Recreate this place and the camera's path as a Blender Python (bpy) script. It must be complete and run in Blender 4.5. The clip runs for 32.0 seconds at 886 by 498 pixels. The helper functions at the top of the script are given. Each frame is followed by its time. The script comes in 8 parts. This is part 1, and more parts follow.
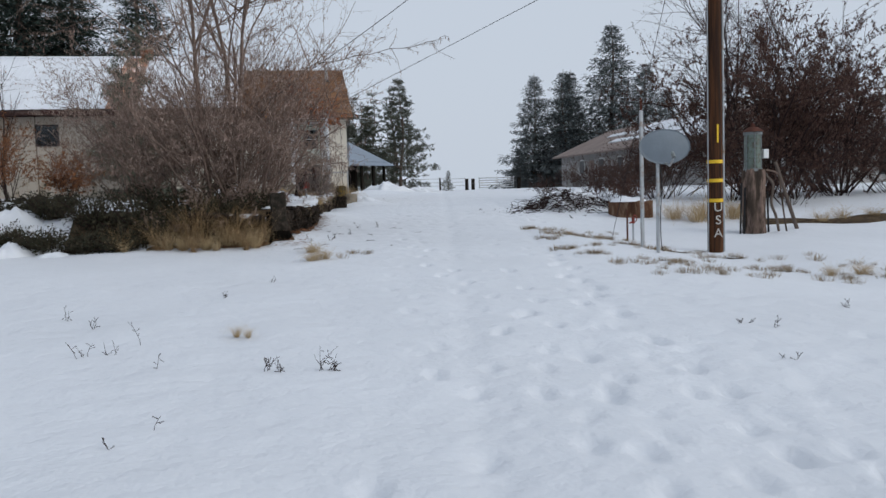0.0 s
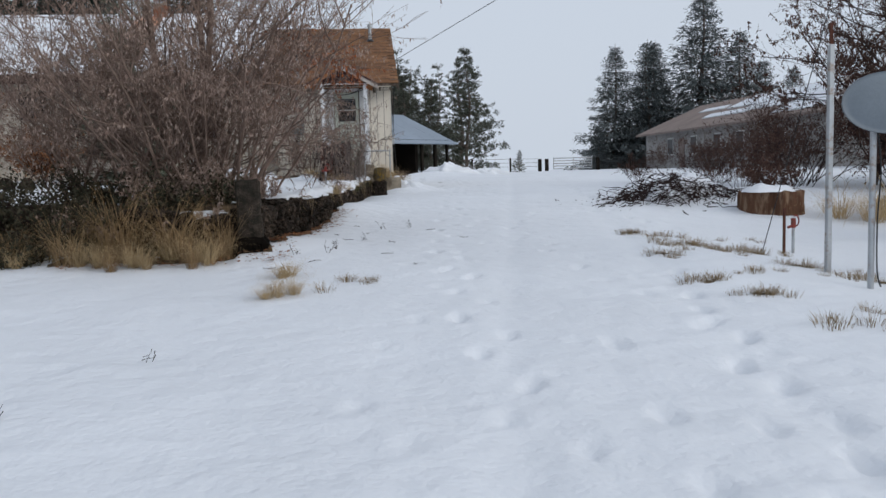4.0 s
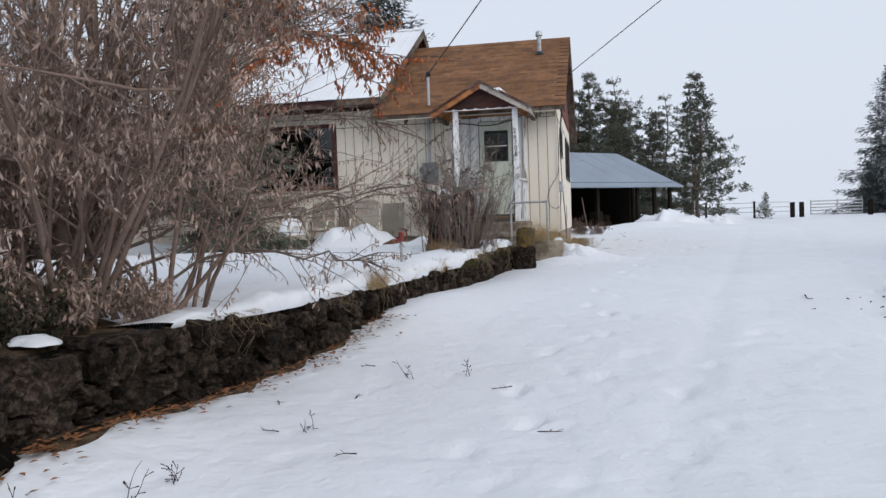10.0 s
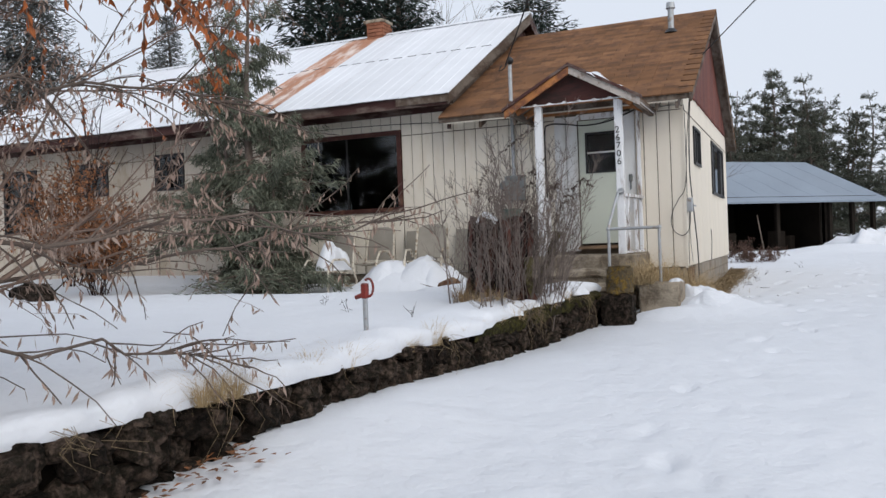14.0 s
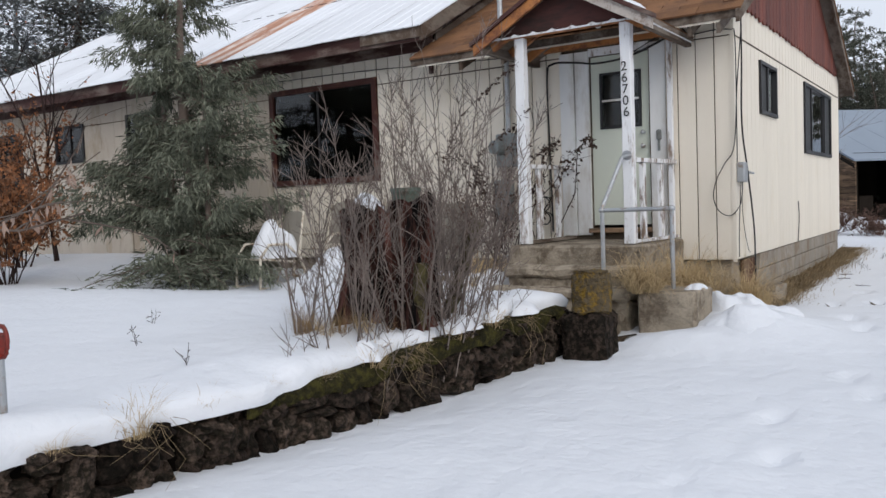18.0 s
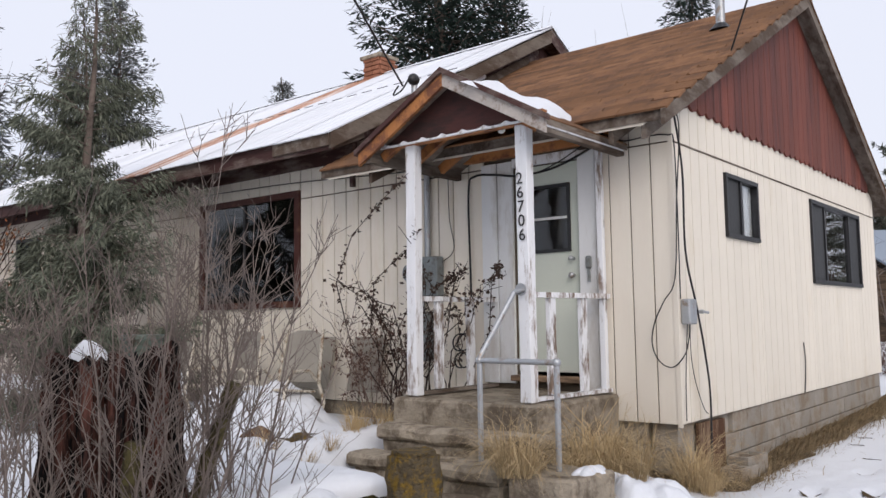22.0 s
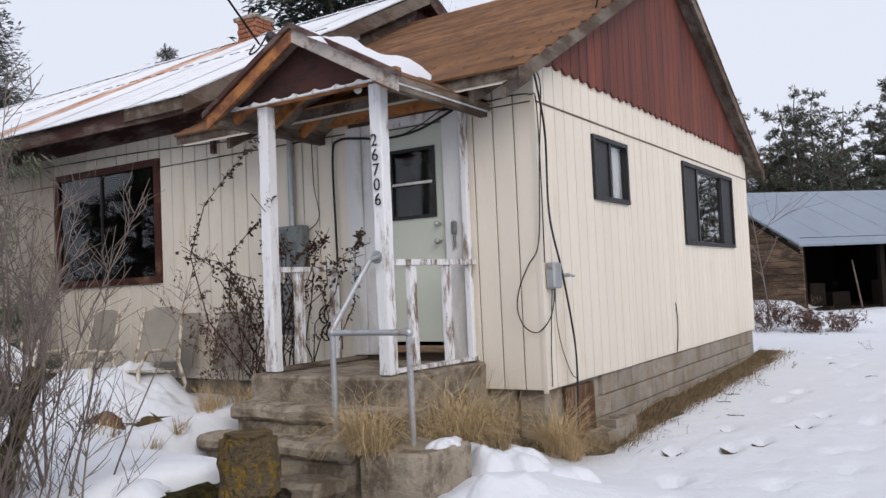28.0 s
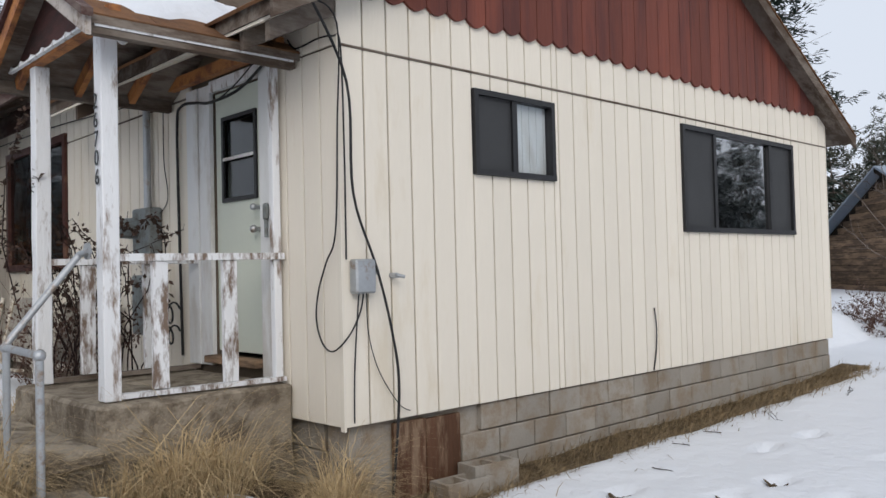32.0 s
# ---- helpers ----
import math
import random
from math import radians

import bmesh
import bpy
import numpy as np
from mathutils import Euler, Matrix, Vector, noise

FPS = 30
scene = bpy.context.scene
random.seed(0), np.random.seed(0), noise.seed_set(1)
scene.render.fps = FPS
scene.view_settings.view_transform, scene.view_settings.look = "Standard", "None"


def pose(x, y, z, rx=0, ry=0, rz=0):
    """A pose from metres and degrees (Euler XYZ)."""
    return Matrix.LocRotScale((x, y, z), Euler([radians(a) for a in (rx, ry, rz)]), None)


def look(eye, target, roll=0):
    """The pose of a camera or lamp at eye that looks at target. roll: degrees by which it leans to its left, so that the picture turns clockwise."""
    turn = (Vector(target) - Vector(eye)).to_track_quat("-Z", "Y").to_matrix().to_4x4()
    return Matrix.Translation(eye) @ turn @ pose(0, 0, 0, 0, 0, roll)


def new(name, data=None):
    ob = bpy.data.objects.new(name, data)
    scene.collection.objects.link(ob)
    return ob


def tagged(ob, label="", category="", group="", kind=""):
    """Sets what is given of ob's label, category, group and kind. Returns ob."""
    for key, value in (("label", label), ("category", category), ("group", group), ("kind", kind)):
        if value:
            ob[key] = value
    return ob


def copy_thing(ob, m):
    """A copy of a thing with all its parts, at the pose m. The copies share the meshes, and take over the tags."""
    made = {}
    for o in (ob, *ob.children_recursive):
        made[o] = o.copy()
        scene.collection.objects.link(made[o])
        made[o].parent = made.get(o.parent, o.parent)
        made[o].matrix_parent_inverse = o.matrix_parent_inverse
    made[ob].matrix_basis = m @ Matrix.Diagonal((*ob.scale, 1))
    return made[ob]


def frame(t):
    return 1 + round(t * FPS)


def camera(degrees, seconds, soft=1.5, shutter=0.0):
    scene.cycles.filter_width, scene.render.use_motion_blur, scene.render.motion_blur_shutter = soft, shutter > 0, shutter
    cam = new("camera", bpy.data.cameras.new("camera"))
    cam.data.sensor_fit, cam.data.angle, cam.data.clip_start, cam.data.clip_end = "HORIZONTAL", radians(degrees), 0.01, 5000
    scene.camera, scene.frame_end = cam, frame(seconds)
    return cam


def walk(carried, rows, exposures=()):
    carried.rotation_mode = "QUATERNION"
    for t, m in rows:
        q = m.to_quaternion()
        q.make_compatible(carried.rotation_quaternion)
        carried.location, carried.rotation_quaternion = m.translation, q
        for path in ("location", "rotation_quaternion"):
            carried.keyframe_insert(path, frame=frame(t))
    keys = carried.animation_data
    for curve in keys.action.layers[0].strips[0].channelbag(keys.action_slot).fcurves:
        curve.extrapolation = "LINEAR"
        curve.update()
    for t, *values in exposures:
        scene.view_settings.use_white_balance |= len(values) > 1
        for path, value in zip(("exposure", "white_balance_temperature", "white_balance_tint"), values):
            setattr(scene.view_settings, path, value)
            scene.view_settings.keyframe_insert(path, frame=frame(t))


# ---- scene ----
cam = camera(57.0, 32.0, 1.5, 0.0)
METRES, EYE, TILT, LEAN, TURN = 28.5, 1.5, 0.0, 0.0, -10.8
ROWS = [
    (0.0, 0.0, 0.0, 0.0, -0.13, -4.13, 1.78),
    (0.5, 0.0019, 0.0249, 0.0011, 0.3, -4.14, 1.87),
    (1.0, 0.0028, 0.0537, 0.0008, 1.17, -4.2, 2.13),
    (1.5, 0.0026, 0.0772, 0.0017, 2.28, -4.3, 2.39),
    (2.0, 0.0043, 0.1044, 0.002, 3.55, -4.48, 2.36),
    (2.5, 0.006, 0.1277, 0.0025, 4.51, -4.65, 2.14),
    (3.0, 0.0096, 0.1491, 0.0026, 5.08, -4.89, 1.86),
    (3.5, 0.0089, 0.1749, 0.0023, 5.08, -5.37, 1.75),
    (5.5, 0.0119, 0.2668, 0.0065, 5.2, -4.87, 0.86),
    (6.0, 0.0137, 0.2908, 0.0085, 7.13, -4.18, 1.03),
    (6.5, 0.0134, 0.3135, 0.0079, 9.43, -3.96, 1.42),
    (7.0, 0.0157, 0.329, 0.0088, 11.18, -4.38, 1.69),
    (7.5, 0.0166, 0.3542, 0.0097, 13.61, -4.02, 1.86),
    (8.0, 0.0202, 0.3754, 0.011, 15.42, -3.58, 1.87),
    (8.5, 0.0198, 0.398, 0.0113, 17.02, -2.98, 1.73),
    (9.0, 0.0221, 0.4166, 0.0126, 18.51, -2.4, 1.81),
    (9.5, 0.0228, 0.4381, 0.0128, 19.97, -2.2, 2.11),
    (10.0, 0.0247, 0.4578, 0.0136, 21.67, -1.86, 2.01),
    (10.5, 0.0259, 0.4776, 0.0138, 23.13, -1.52, 1.72),
    (11.0, 0.0247, 0.4974, 0.015, 24.52, -0.98, 1.32),
    (11.5, 0.0255, 0.5188, 0.0162, 26.1, -0.27, 0.92),
    (12.0, 0.0246, 0.5386, 0.0169, 27.65, 0.35, 0.86),
    (12.5, 0.0259, 0.5573, 0.0187, 29.34, 0.78, 1.19),
    (13.0, 0.0235, 0.5768, 0.0191, 31.0, 0.65, 1.59),
    (13.5, 0.0248, 0.5953, 0.0204, 32.88, 0.2, 1.9),
    (14.0, 0.0229, 0.6152, 0.0202, 34.57, -0.25, 2.07),
    (14.5, 0.0259, 0.6304, 0.0217, 35.92, -0.65, 1.96),
    (16.5, 0.0214, 0.7012, 0.0254, 42.86, -1.37, 2.32),
    (17.0, 0.0218, 0.719, 0.0264, 43.9, -1.94, 2.43),
    (17.5, 0.019, 0.7345, 0.0278, 44.26, -2.48, 2.29),
    (18.0, 0.0188, 0.753, 0.0288, 44.24, -3.03, 2.09),
    (18.5, 0.0196, 0.7684, 0.0293, 43.98, -3.42, 2.15),
    (19.0, 0.0182, 0.7874, 0.0299, 43.74, -3.37, 2.41),
    (19.5, 0.0188, 0.8024, 0.0312, 43.8, -2.87, 2.59),
    (20.0, 0.0196, 0.8166, 0.0326, 44.28, -1.73, 2.58),
    (20.5, 0.0191, 0.8308, 0.0338, 45.39, -0.09, 2.09),
    (21.0, 0.0182, 0.8387, 0.0351, 46.79, 1.7, 1.41),
    (21.5, 0.0203, 0.8439, 0.036, 48.6, 3.71, 0.59),
    (22.0, 0.024, 0.844, 0.036, 50.13, 4.99, 0.81),
    (22.5, 0.023, 0.8444, 0.0361, 51.57, 5.56, 1.02),
    (23.0, 0.0227, 0.8442, 0.0361, 52.97, 5.71, 1.18),
    (23.5, 0.0222, 0.8441, 0.0358, 54.48, 5.51, 1.18),
    (24.0, 0.0217, 0.8447, 0.0358, 56.77, 5.14, 1.0),
    (24.5, 0.0213, 0.8449, 0.0358, 60.19, 4.7, 0.74),
    (26.5, 0.0196, 0.8429, 0.0343, 64.84, 2.04, 0.53),
    (27.0, 0.0218, 0.847, 0.0349, 55.58, 2.22, 1.54),
    (27.5, 0.0277, 0.8527, 0.0352, 48.52, 2.65, 2.18),
    (28.0, 0.0255, 0.8621, 0.0353, 43.77, 2.73, 2.52),
    (28.5, 0.0236, 0.8733, 0.0363, 41.13, 2.2, 2.78),
    (29.0, 0.0235, 0.8913, 0.0369, 40.07, 1.29, 2.93),
    (29.5, 0.025, 0.9066, 0.0375, 39.59, 0.47, 3.17),
    (30.0, 0.0305, 0.9236, 0.0378, 40.68, 0.08, 3.16),
    (30.5, 0.0321, 0.9396, 0.0379, 42.87, 0.36, 3.01),
    (31.0, 0.0381, 0.9538, 0.0388, 46.61, 1.11, 2.5),
    (31.5, 0.0421, 0.9667, 0.0382, 51.45, 1.78, 1.75),
    (32.0, 0.0454, 0.9769, 0.0383, 57.35, 1.54, 1.42),
]
EXPOSURES = [(0.0, -0.18, 6300, 8), (6.0, -0.03, 6350, 9), (9.0, 0.1, 6400, 10), (13.0, 0.18, 6500, 10), (17.0, 0.2, 6480, 10), (20.0, 0.22, 6520, 13), (23.0, 0.36, 6650, 15), (26.5, 0.42, 6600, 14), (28.0, 0.24, 6560, 14), (30.0, 0.13, 6480, 11), (32.0, 0.16, 6500, 10)]
walk(cam, [(t, pose(0, 0, EYE, TILT, LEAN, TURN) @ pose(METRES * x, METRES * y, METRES * z, 90 + pitch, roll, yaw)) for t, x, y, z, yaw, pitch, roll in ROWS], EXPOSURES)

# ---- light: an overcast winter sky with a faint broad sun ----
world = bpy.data.worlds.new("overcast")
scene.world = world
world.use_nodes = True
wn, wl = world.node_tree.nodes, world.node_tree.links
sky = wn.new("ShaderNodeTexSky")
sky.sky_type = "NISHITA"
sky.sun_disc = False
sky.sun_elevation, sky.sun_rotation = radians(31), radians(127.4)
sky.dust_density, sky.air_density, sky.ozone_density = 6.0, 1.0, 1.0
skybg, cloud, both = wn.new("ShaderNodeBackground"), wn.new("ShaderNodeBackground"), wn.new("ShaderNodeMixShader")
skybg.inputs["Strength"].default_value = 0.07
cloud.inputs["Color"].default_value = (0.70, 0.755, 0.85, 1)
cloud.inputs["Strength"].default_value = 1.02
both.inputs[0].default_value = 0.88
wl.new(sky.outputs[0], skybg.inputs["Color"])
wl.new(skybg.outputs[0], both.inputs[1])
wl.new(cloud.outputs[0], both.inputs[2])
wl.new(both.outputs[0], wn["World Output"].inputs["Surface"])
sun = new("sun", bpy.data.lights.new("sun", "SUN"))
sun.data.energy, sun.data.angle, sun.data.color = 1.25, radians(40), (1.0, 0.96, 0.9)
sun.matrix_basis = look((27.5, -21, 21), (0, 0, 0))

R = random.Random(7)


# ---- materials ----
def mat(name, rgb, rough=0.8, var=0.25, big=1.5, small=30.0, bump=0.2, stretch=(1, 1, 1), metal=0.0, stain=None, amount=0.35, rand=0.0, spec=0.4, coarse=None):
    """A weathered surface: two scales of variation, an optional stain colour, a bump and a variation from piece to piece."""
    m = bpy.data.materials.new(name)
    m.use_nodes = True
    n, l = m.node_tree.nodes, m.node_tree.links
    b = n["Principled BSDF"]
    b.inputs["Roughness"].default_value = rough
    b.inputs["Metallic"].default_value = metal
    b.inputs["Specular IOR Level"].default_value = spec if rough < 0.8 else spec * 0.3
    geo = n.new("ShaderNodeNewGeometry")
    mp = n.new("ShaderNodeVectorMath")
    mp.operation = "MULTIPLY"
    mp.inputs[1].default_value = stretch
    l.new(geo.outputs["Position"], mp.inputs[0])

    def noise_at(scale, detail=6.0, rough_=0.6):
        t = n.new("ShaderNodeTexNoise")
        t.inputs["Scale"].default_value, t.inputs["Detail"].default_value, t.inputs["Roughness"].default_value = scale, detail, rough_
        l.new(mp.outputs[0], t.inputs["Vector"])
        return t.outputs["Fac"]

    def mixed(fac, a, c, blend="MIX"):
        x = n.new("ShaderNodeMix")
        x.data_type, x.blend_type = "RGBA", blend
        if hasattr(fac, "is_linked"):
            l.new(fac, x.inputs[0])
        else:
            x.inputs[0].default_value = fac
        for s, v in ((x.inputs[6], a), (x.inputs[7], c)):
            if hasattr(v, "is_linked"):
                l.new(v, s)
            else:
                s.default_value = (*v, 1)
        return x.outputs[2]

    def ramp(fac, lo, hi):
        r = n.new("ShaderNodeMapRange")
        r.inputs[1].default_value, r.inputs[2].default_value = lo, hi
        l.new(fac, r.inputs[0])
        return r.outputs[0]

    large, fine = noise_at(big), noise_at(small)
    dark = tuple(c * (1 - var) for c in rgb)
    light = tuple(min(1, c * (1 + var * 0.6)) for c in rgb)
    col = mixed(ramp(large, 0.3, 0.7), dark, light)
    col = mixed(ramp(fine, 0.35, 0.75), col, mixed(0.5, col, tuple(c * (1 - var) for c in rgb)))
    if stain:
        col = mixed(ramp(noise_at(big * 2.7, 8.0, 0.7), 0.62 - amount * 0.45, 0.72 - amount * 0.35), col, stain)
    if rand:
        info = n.new("ShaderNodeObjectInfo")
        hs = n.new("ShaderNodeHueSaturation")
        v = n.new("ShaderNodeMapRange")
        v.inputs[3].default_value, v.inputs[4].default_value = 1 - rand, 1 + rand
        l.new(info.outputs["Random"], v.inputs[0])
        l.new(v.outputs[0], hs.inputs["Value"])
        l.new(col, hs.inputs["Color"])
        col = hs.outputs[0]
    l.new(col, b.inputs["Base Color"])
    if bump:
        bp = n.new("ShaderNodeBump")
        bp.inputs["Strength"].default_value, bp.inputs["Distance"].default_value = bump, 0.02
        l.new(fine, bp.inputs["Height"])
        l.new(bp.outputs[0], b.inputs["Normal"])
        if coarse:
            bc = n.new("ShaderNodeBump")
            bc.inputs["Strength"].default_value, bc.inputs["Distance"].default_value = coarse[1], coarse[2]
            l.new(noise_at(coarse[0], 3.0, 0.55), bc.inputs["Height"])
            l.new(bc.outputs[0], bp.inputs["Normal"])
    return m


def leafy(name, rgb, other, rough=0.7):
    """Leaves, needles and blades, each island with its own shade."""
    m = bpy.data.materials.new(name)
    m.use_nodes = True
    n, l = m.node_tree.nodes, m.node_tree.links
    b = n["Principled BSDF"]
    b.inputs["Roughness"].default_value = rough
    b.inputs["Specular IOR Level"].default_value = 0.2
    geo, x = n.new("ShaderNodeNewGeometry"), n.new("ShaderNodeMix")
    x.data_type = "RGBA"
    x.inputs[6].default_value, x.inputs[7].default_value = (*rgb, 1), (*other, 1)
    l.new(geo.outputs["Random Per Island"], x.inputs[0])
    t = n.new("ShaderNodeTexNoise")
    t.inputs["Scale"].default_value = 1.3
    y = n.new("ShaderNodeMix")
    y.data_type, y.blend_type = "RGBA", "MULTIPLY"
    y.inputs[0].default_value = 0.5
    l.new(geo.outputs["Position"], t.inputs["Vector"])
    l.new(x.outputs[2], y.inputs[6])
    l.new(t.outputs["Fac"], y.inputs[7])
    l.new(y.outputs[2], b.inputs["Base Color"])
    return m


def glass_mat(name, tint, ior):
    m = bpy.data.materials.new(name)
    m.use_nodes = True
    n, l = m.node_tree.nodes, m.node_tree.links
    n.remove(n["Principled BSDF"])
    a, g, mx = n.new("ShaderNodeBsdfTransparent"), n.new("ShaderNodeBsdfGlossy"), n.new("ShaderNodeMixShader")
    lw, pw, f = n.new("ShaderNodeLayerWeight"), n.new("ShaderNodeMath"), n.new("ShaderNodeMapRange")
    lw.inputs["Blend"].default_value = 0.5
    pw.operation = "POWER"
    pw.inputs[1].default_value = 4.0
    r0 = ((ior - 1) / (ior + 1)) ** 2
    f.inputs[3].default_value, f.inputs[4].default_value = r0, min(1.0, r0 + 0.75)
    l.new(lw.outputs["Facing"], pw.inputs[0])
    l.new(pw.outputs[0], f.inputs[0])
    a.inputs["Color"].default_value = (*tint, 1)
    g.inputs["Roughness"].default_value = 0.02
    t, bp = n.new("ShaderNodeTexNoise"), n.new("ShaderNodeBump")
    t.inputs["Scale"].default_value = 2.5
    bp.inputs["Strength"].default_value, bp.inputs["Distance"].default_value = 0.15, 0.02
    l.new(t.outputs["Fac"], bp.inputs["Height"])
    l.new(bp.outputs[0], g.inputs["Normal"])
    l.new(f.outputs[0], mx.inputs[0])
    l.new(a.outputs[0], mx.inputs[1])
    l.new(g.outputs[0], mx.inputs[2])
    l.new(mx.outputs[0], n["Material Output"].inputs["Surface"])
    return m


SNOW = mat("snow", (0.70, 0.723, 0.766), 0.65, 0.05, 0.5, 26.0, 0.35, spec=0.2, coarse=(3.8, 0.5, 0.08))
SIDING = mat("cream painted siding", (0.725, 0.668, 0.575), 0.75, 0.05, 0.9, 40.0, 0.12, (1, 1, 0.25), stain=(0.66, 0.59, 0.48), amount=0.12, rand=0.03)
SHEATH = mat("dark groove sheathing", (0.15, 0.12, 0.09), 0.9, 0.2)
REDWOOD = mat("red brown stained boards", (0.155, 0.040, 0.024), 0.7, 0.3, 1.2, 25.0, 0.25, (1, 1, 0.12), stain=(0.09, 0.024, 0.018), amount=0.4, rand=0.18)
FASCIA = mat("dark red fascia paint", (0.06, 0.021, 0.017), 0.7, 0.35, 1.5, 25.0, 0.2, (0.3, 1, 1), stain=(0.16, 0.12, 0.10), amount=0.3)
GREYWOOD = mat("weathered grey wood", (0.22, 0.185, 0.155), 0.9, 0.4, 1.5, 35.0, 0.4, (1, 0.3, 1), stain=(0.09, 0.065, 0.05), amount=0.45, rand=0.15)
ORANGEWOOD = mat("bare orange fir wood", (0.42, 0.17, 0.055), 0.7, 0.3, 2.0, 30.0, 0.2, stain=(0.16, 0.06, 0.03), amount=0.35)
WHITE = mat("flaking white paint", (0.75, 0.76, 0.78), 0.6, 0.06, 3.6, 30.0, 0.4, (1, 1, 0.25), stain=(0.22, 0.16, 0.12), amount=0.2)
FLAKY = mat("badly flaked white paint", (0.73, 0.74, 0.76), 0.65, 0.08, 5.0, 30.0, 0.4, (1, 1, 0.3), stain=(0.17, 0.12, 0.09), amount=0.34)
WESTSIDING = mat("weathered grey-tan stucco siding", (0.555, 0.495, 0.42), 0.85, 0.10, 0.7, 40.0, 0.2, (1, 1, 0.4), stain=(0.42, 0.35, 0.27), amount=0.25, rand=0.03)
WHITECLEAN = mat("white trim paint", (0.72, 0.73, 0.73), 0.55, 0.08, 1.0, 25.0, 0.12, (1, 1, 0.3), stain=(0.55, 0.53, 0.50), amount=0.3)
DOORPAINT = mat("pale green door paint", (0.60, 0.64, 0.56), 0.5, 0.05, 0.8, 30.0, 0.05)
CONCRETE = mat("old concrete", (0.35, 0.30, 0.235), 0.9, 0.35, 1.6, 40.0, 0.6, stain=(0.14, 0.112, 0.084), amount=0.38, coarse=(8.0, 0.6, 0.05))
BLOCK = mat("concrete block", (0.33, 0.30, 0.26), 0.95, 0.18, 1.2, 60.0, 0.5, stain=(0.25, 0.20, 0.15), amount=0.35, rand=0.1)
SHINGLE = mat("brown asphalt shingle", (0.215, 0.112, 0.060), 0.95, 0.28, 1.1, 60.0, 0.4, stain=(0.13, 0.072, 0.045), amount=0.35, rand=0.2)
ROOFWHITE = mat("snow dusted white metal roofing", (0.74, 0.76, 0.80), 0.55, 0.07, 1.0, 20.0, 0.15, rand=0.04)
VINELEAF = leafy("withered brown vine leaves", (0.050, 0.032, 0.024), (0.105, 0.066, 0.050))
ROOFRUST = mat("rust stained metal roofing", (0.50, 0.24, 0.14), 0.7, 0.3, 1.4, 20.0, 0.15, (1, 0.25, 0.25), stain=(0.70, 0.60, 0.55), amount=0.35)
BLACKFRAME = mat("dark bronze window frame", (0.018, 0.018, 0.02), 0.45, 0.2)
REDFRAME = mat("dark red window frame", (0.060, 0.018, 0.013), 0.6, 0.3, stain=(0.14, 0.07, 0.045), amount=0.2)
GLASS = glass_mat("window glass", (0.5, 0.53, 0.55), 1.6)
CLEAR = glass_mat("clear window glass", (0.88, 0.90, 0.91), 1.5)
COATED = glass_mat("clear reflecting window glass", (0.25, 0.28, 0.30), 7.0)
SCREEN = mat("dark insect screen", (0.035, 0.036, 0.038), 0.6, 0.15, 3.0, 200.0, 0.1)
MOSSY = mat("mossy green bark", (0.115, 0.10, 0.045), 0.95, 0.4, 6.0, 40.0, 0.7, stain=(0.05, 0.04, 0.028), amount=0.4)
MOSS = mat("dark green dead moss", (0.030, 0.027, 0.012), 1.0, 0.5, 6.0, 60.0, 1.0, stain=(0.065, 0.058, 0.016), amount=0.35, coarse=(25.0, 1.0, 0.06))
PALEBOARD = mat("flaked pale barge board", (0.50, 0.45, 0.41), 0.8, 0.25, 3.0, 30.0, 0.3, stain=(0.20, 0.15, 0.12), amount=0.3)
# Red gable paint with the porch shade worked into its colour.
GABLEWOOD = mat("dark red gable board", (0.070, 0.021, 0.017), 0.75, 0.35, 1.5, 25.0, 0.2, (0.3, 1, 1), stain=(0.025, 0.012, 0.010), amount=0.4)
# The plaster is darkened so that the rooms look dim through the windows.
ROOM = mat("room plaster darkened for dimness", (0.09, 0.085, 0.08), 0.9, 0.1)
GALV = mat("galvanised steel", (0.42, 0.44, 0.46), 0.45, 0.2, 3.0, 40.0, 0.1, metal=0.6, stain=(0.28, 0.22, 0.17), amount=0.2)
GREYBOX = mat("grey painted meter box", (0.20, 0.225, 0.23), 0.5, 0.2, 4.0, stain=(0.12, 0.12, 0.11), amount=0.3)
CABLE = mat("black cable sheath", (0.012, 0.012, 0.013), 0.6, 0.1, bump=0)
STONE = mat("mossy basalt", (0.078, 0.056, 0.044), 0.95, 0.7, 7.0, 38.0, 1.0, stain=(0.012, 0.010, 0.007), amount=0.48, rand=0.6, coarse=(14.0, 1.0, 0.07))
# Near-black that paints in the shade between wall stones and on the footing.
GAP = mat("near-black gap and footing shade", (0.006, 0.005, 0.004), 1.0, 0.4, 4.0, 30.0, 0.5, spec=0.1)
PIER = mat("lichen spotted pier stone", (0.115, 0.09, 0.058), 0.95, 0.45, 6.0, 40.0, 0.9, stain=(0.20, 0.125, 0.025), amount=0.30, coarse=(20.0, 0.9, 0.04))
PILLAR = mat("dark concrete pillar", (0.056, 0.044, 0.035), 0.95, 0.5, 3.0, 40.0, 0.8, stain=(0.02, 0.018, 0.014), amount=0.4, coarse=(12.0, 0.8, 0.04))
THATCH = mat("dead grass thatch", (0.21, 0.155, 0.09), 1.0, 0.5, 3.0, 45.0, 1.0, stain=(0.09, 0.065, 0.04), amount=0.4, coarse=(18.0, 1.0, 0.05))
HATCHWOOD = mat("rotten red-brown hatch boards", (0.12, 0.062, 0.038), 0.9, 0.5, 3.0, 30.0, 0.6, (1, 1, 0.2), stain=(0.22, 0.15, 0.10), amount=0.3)
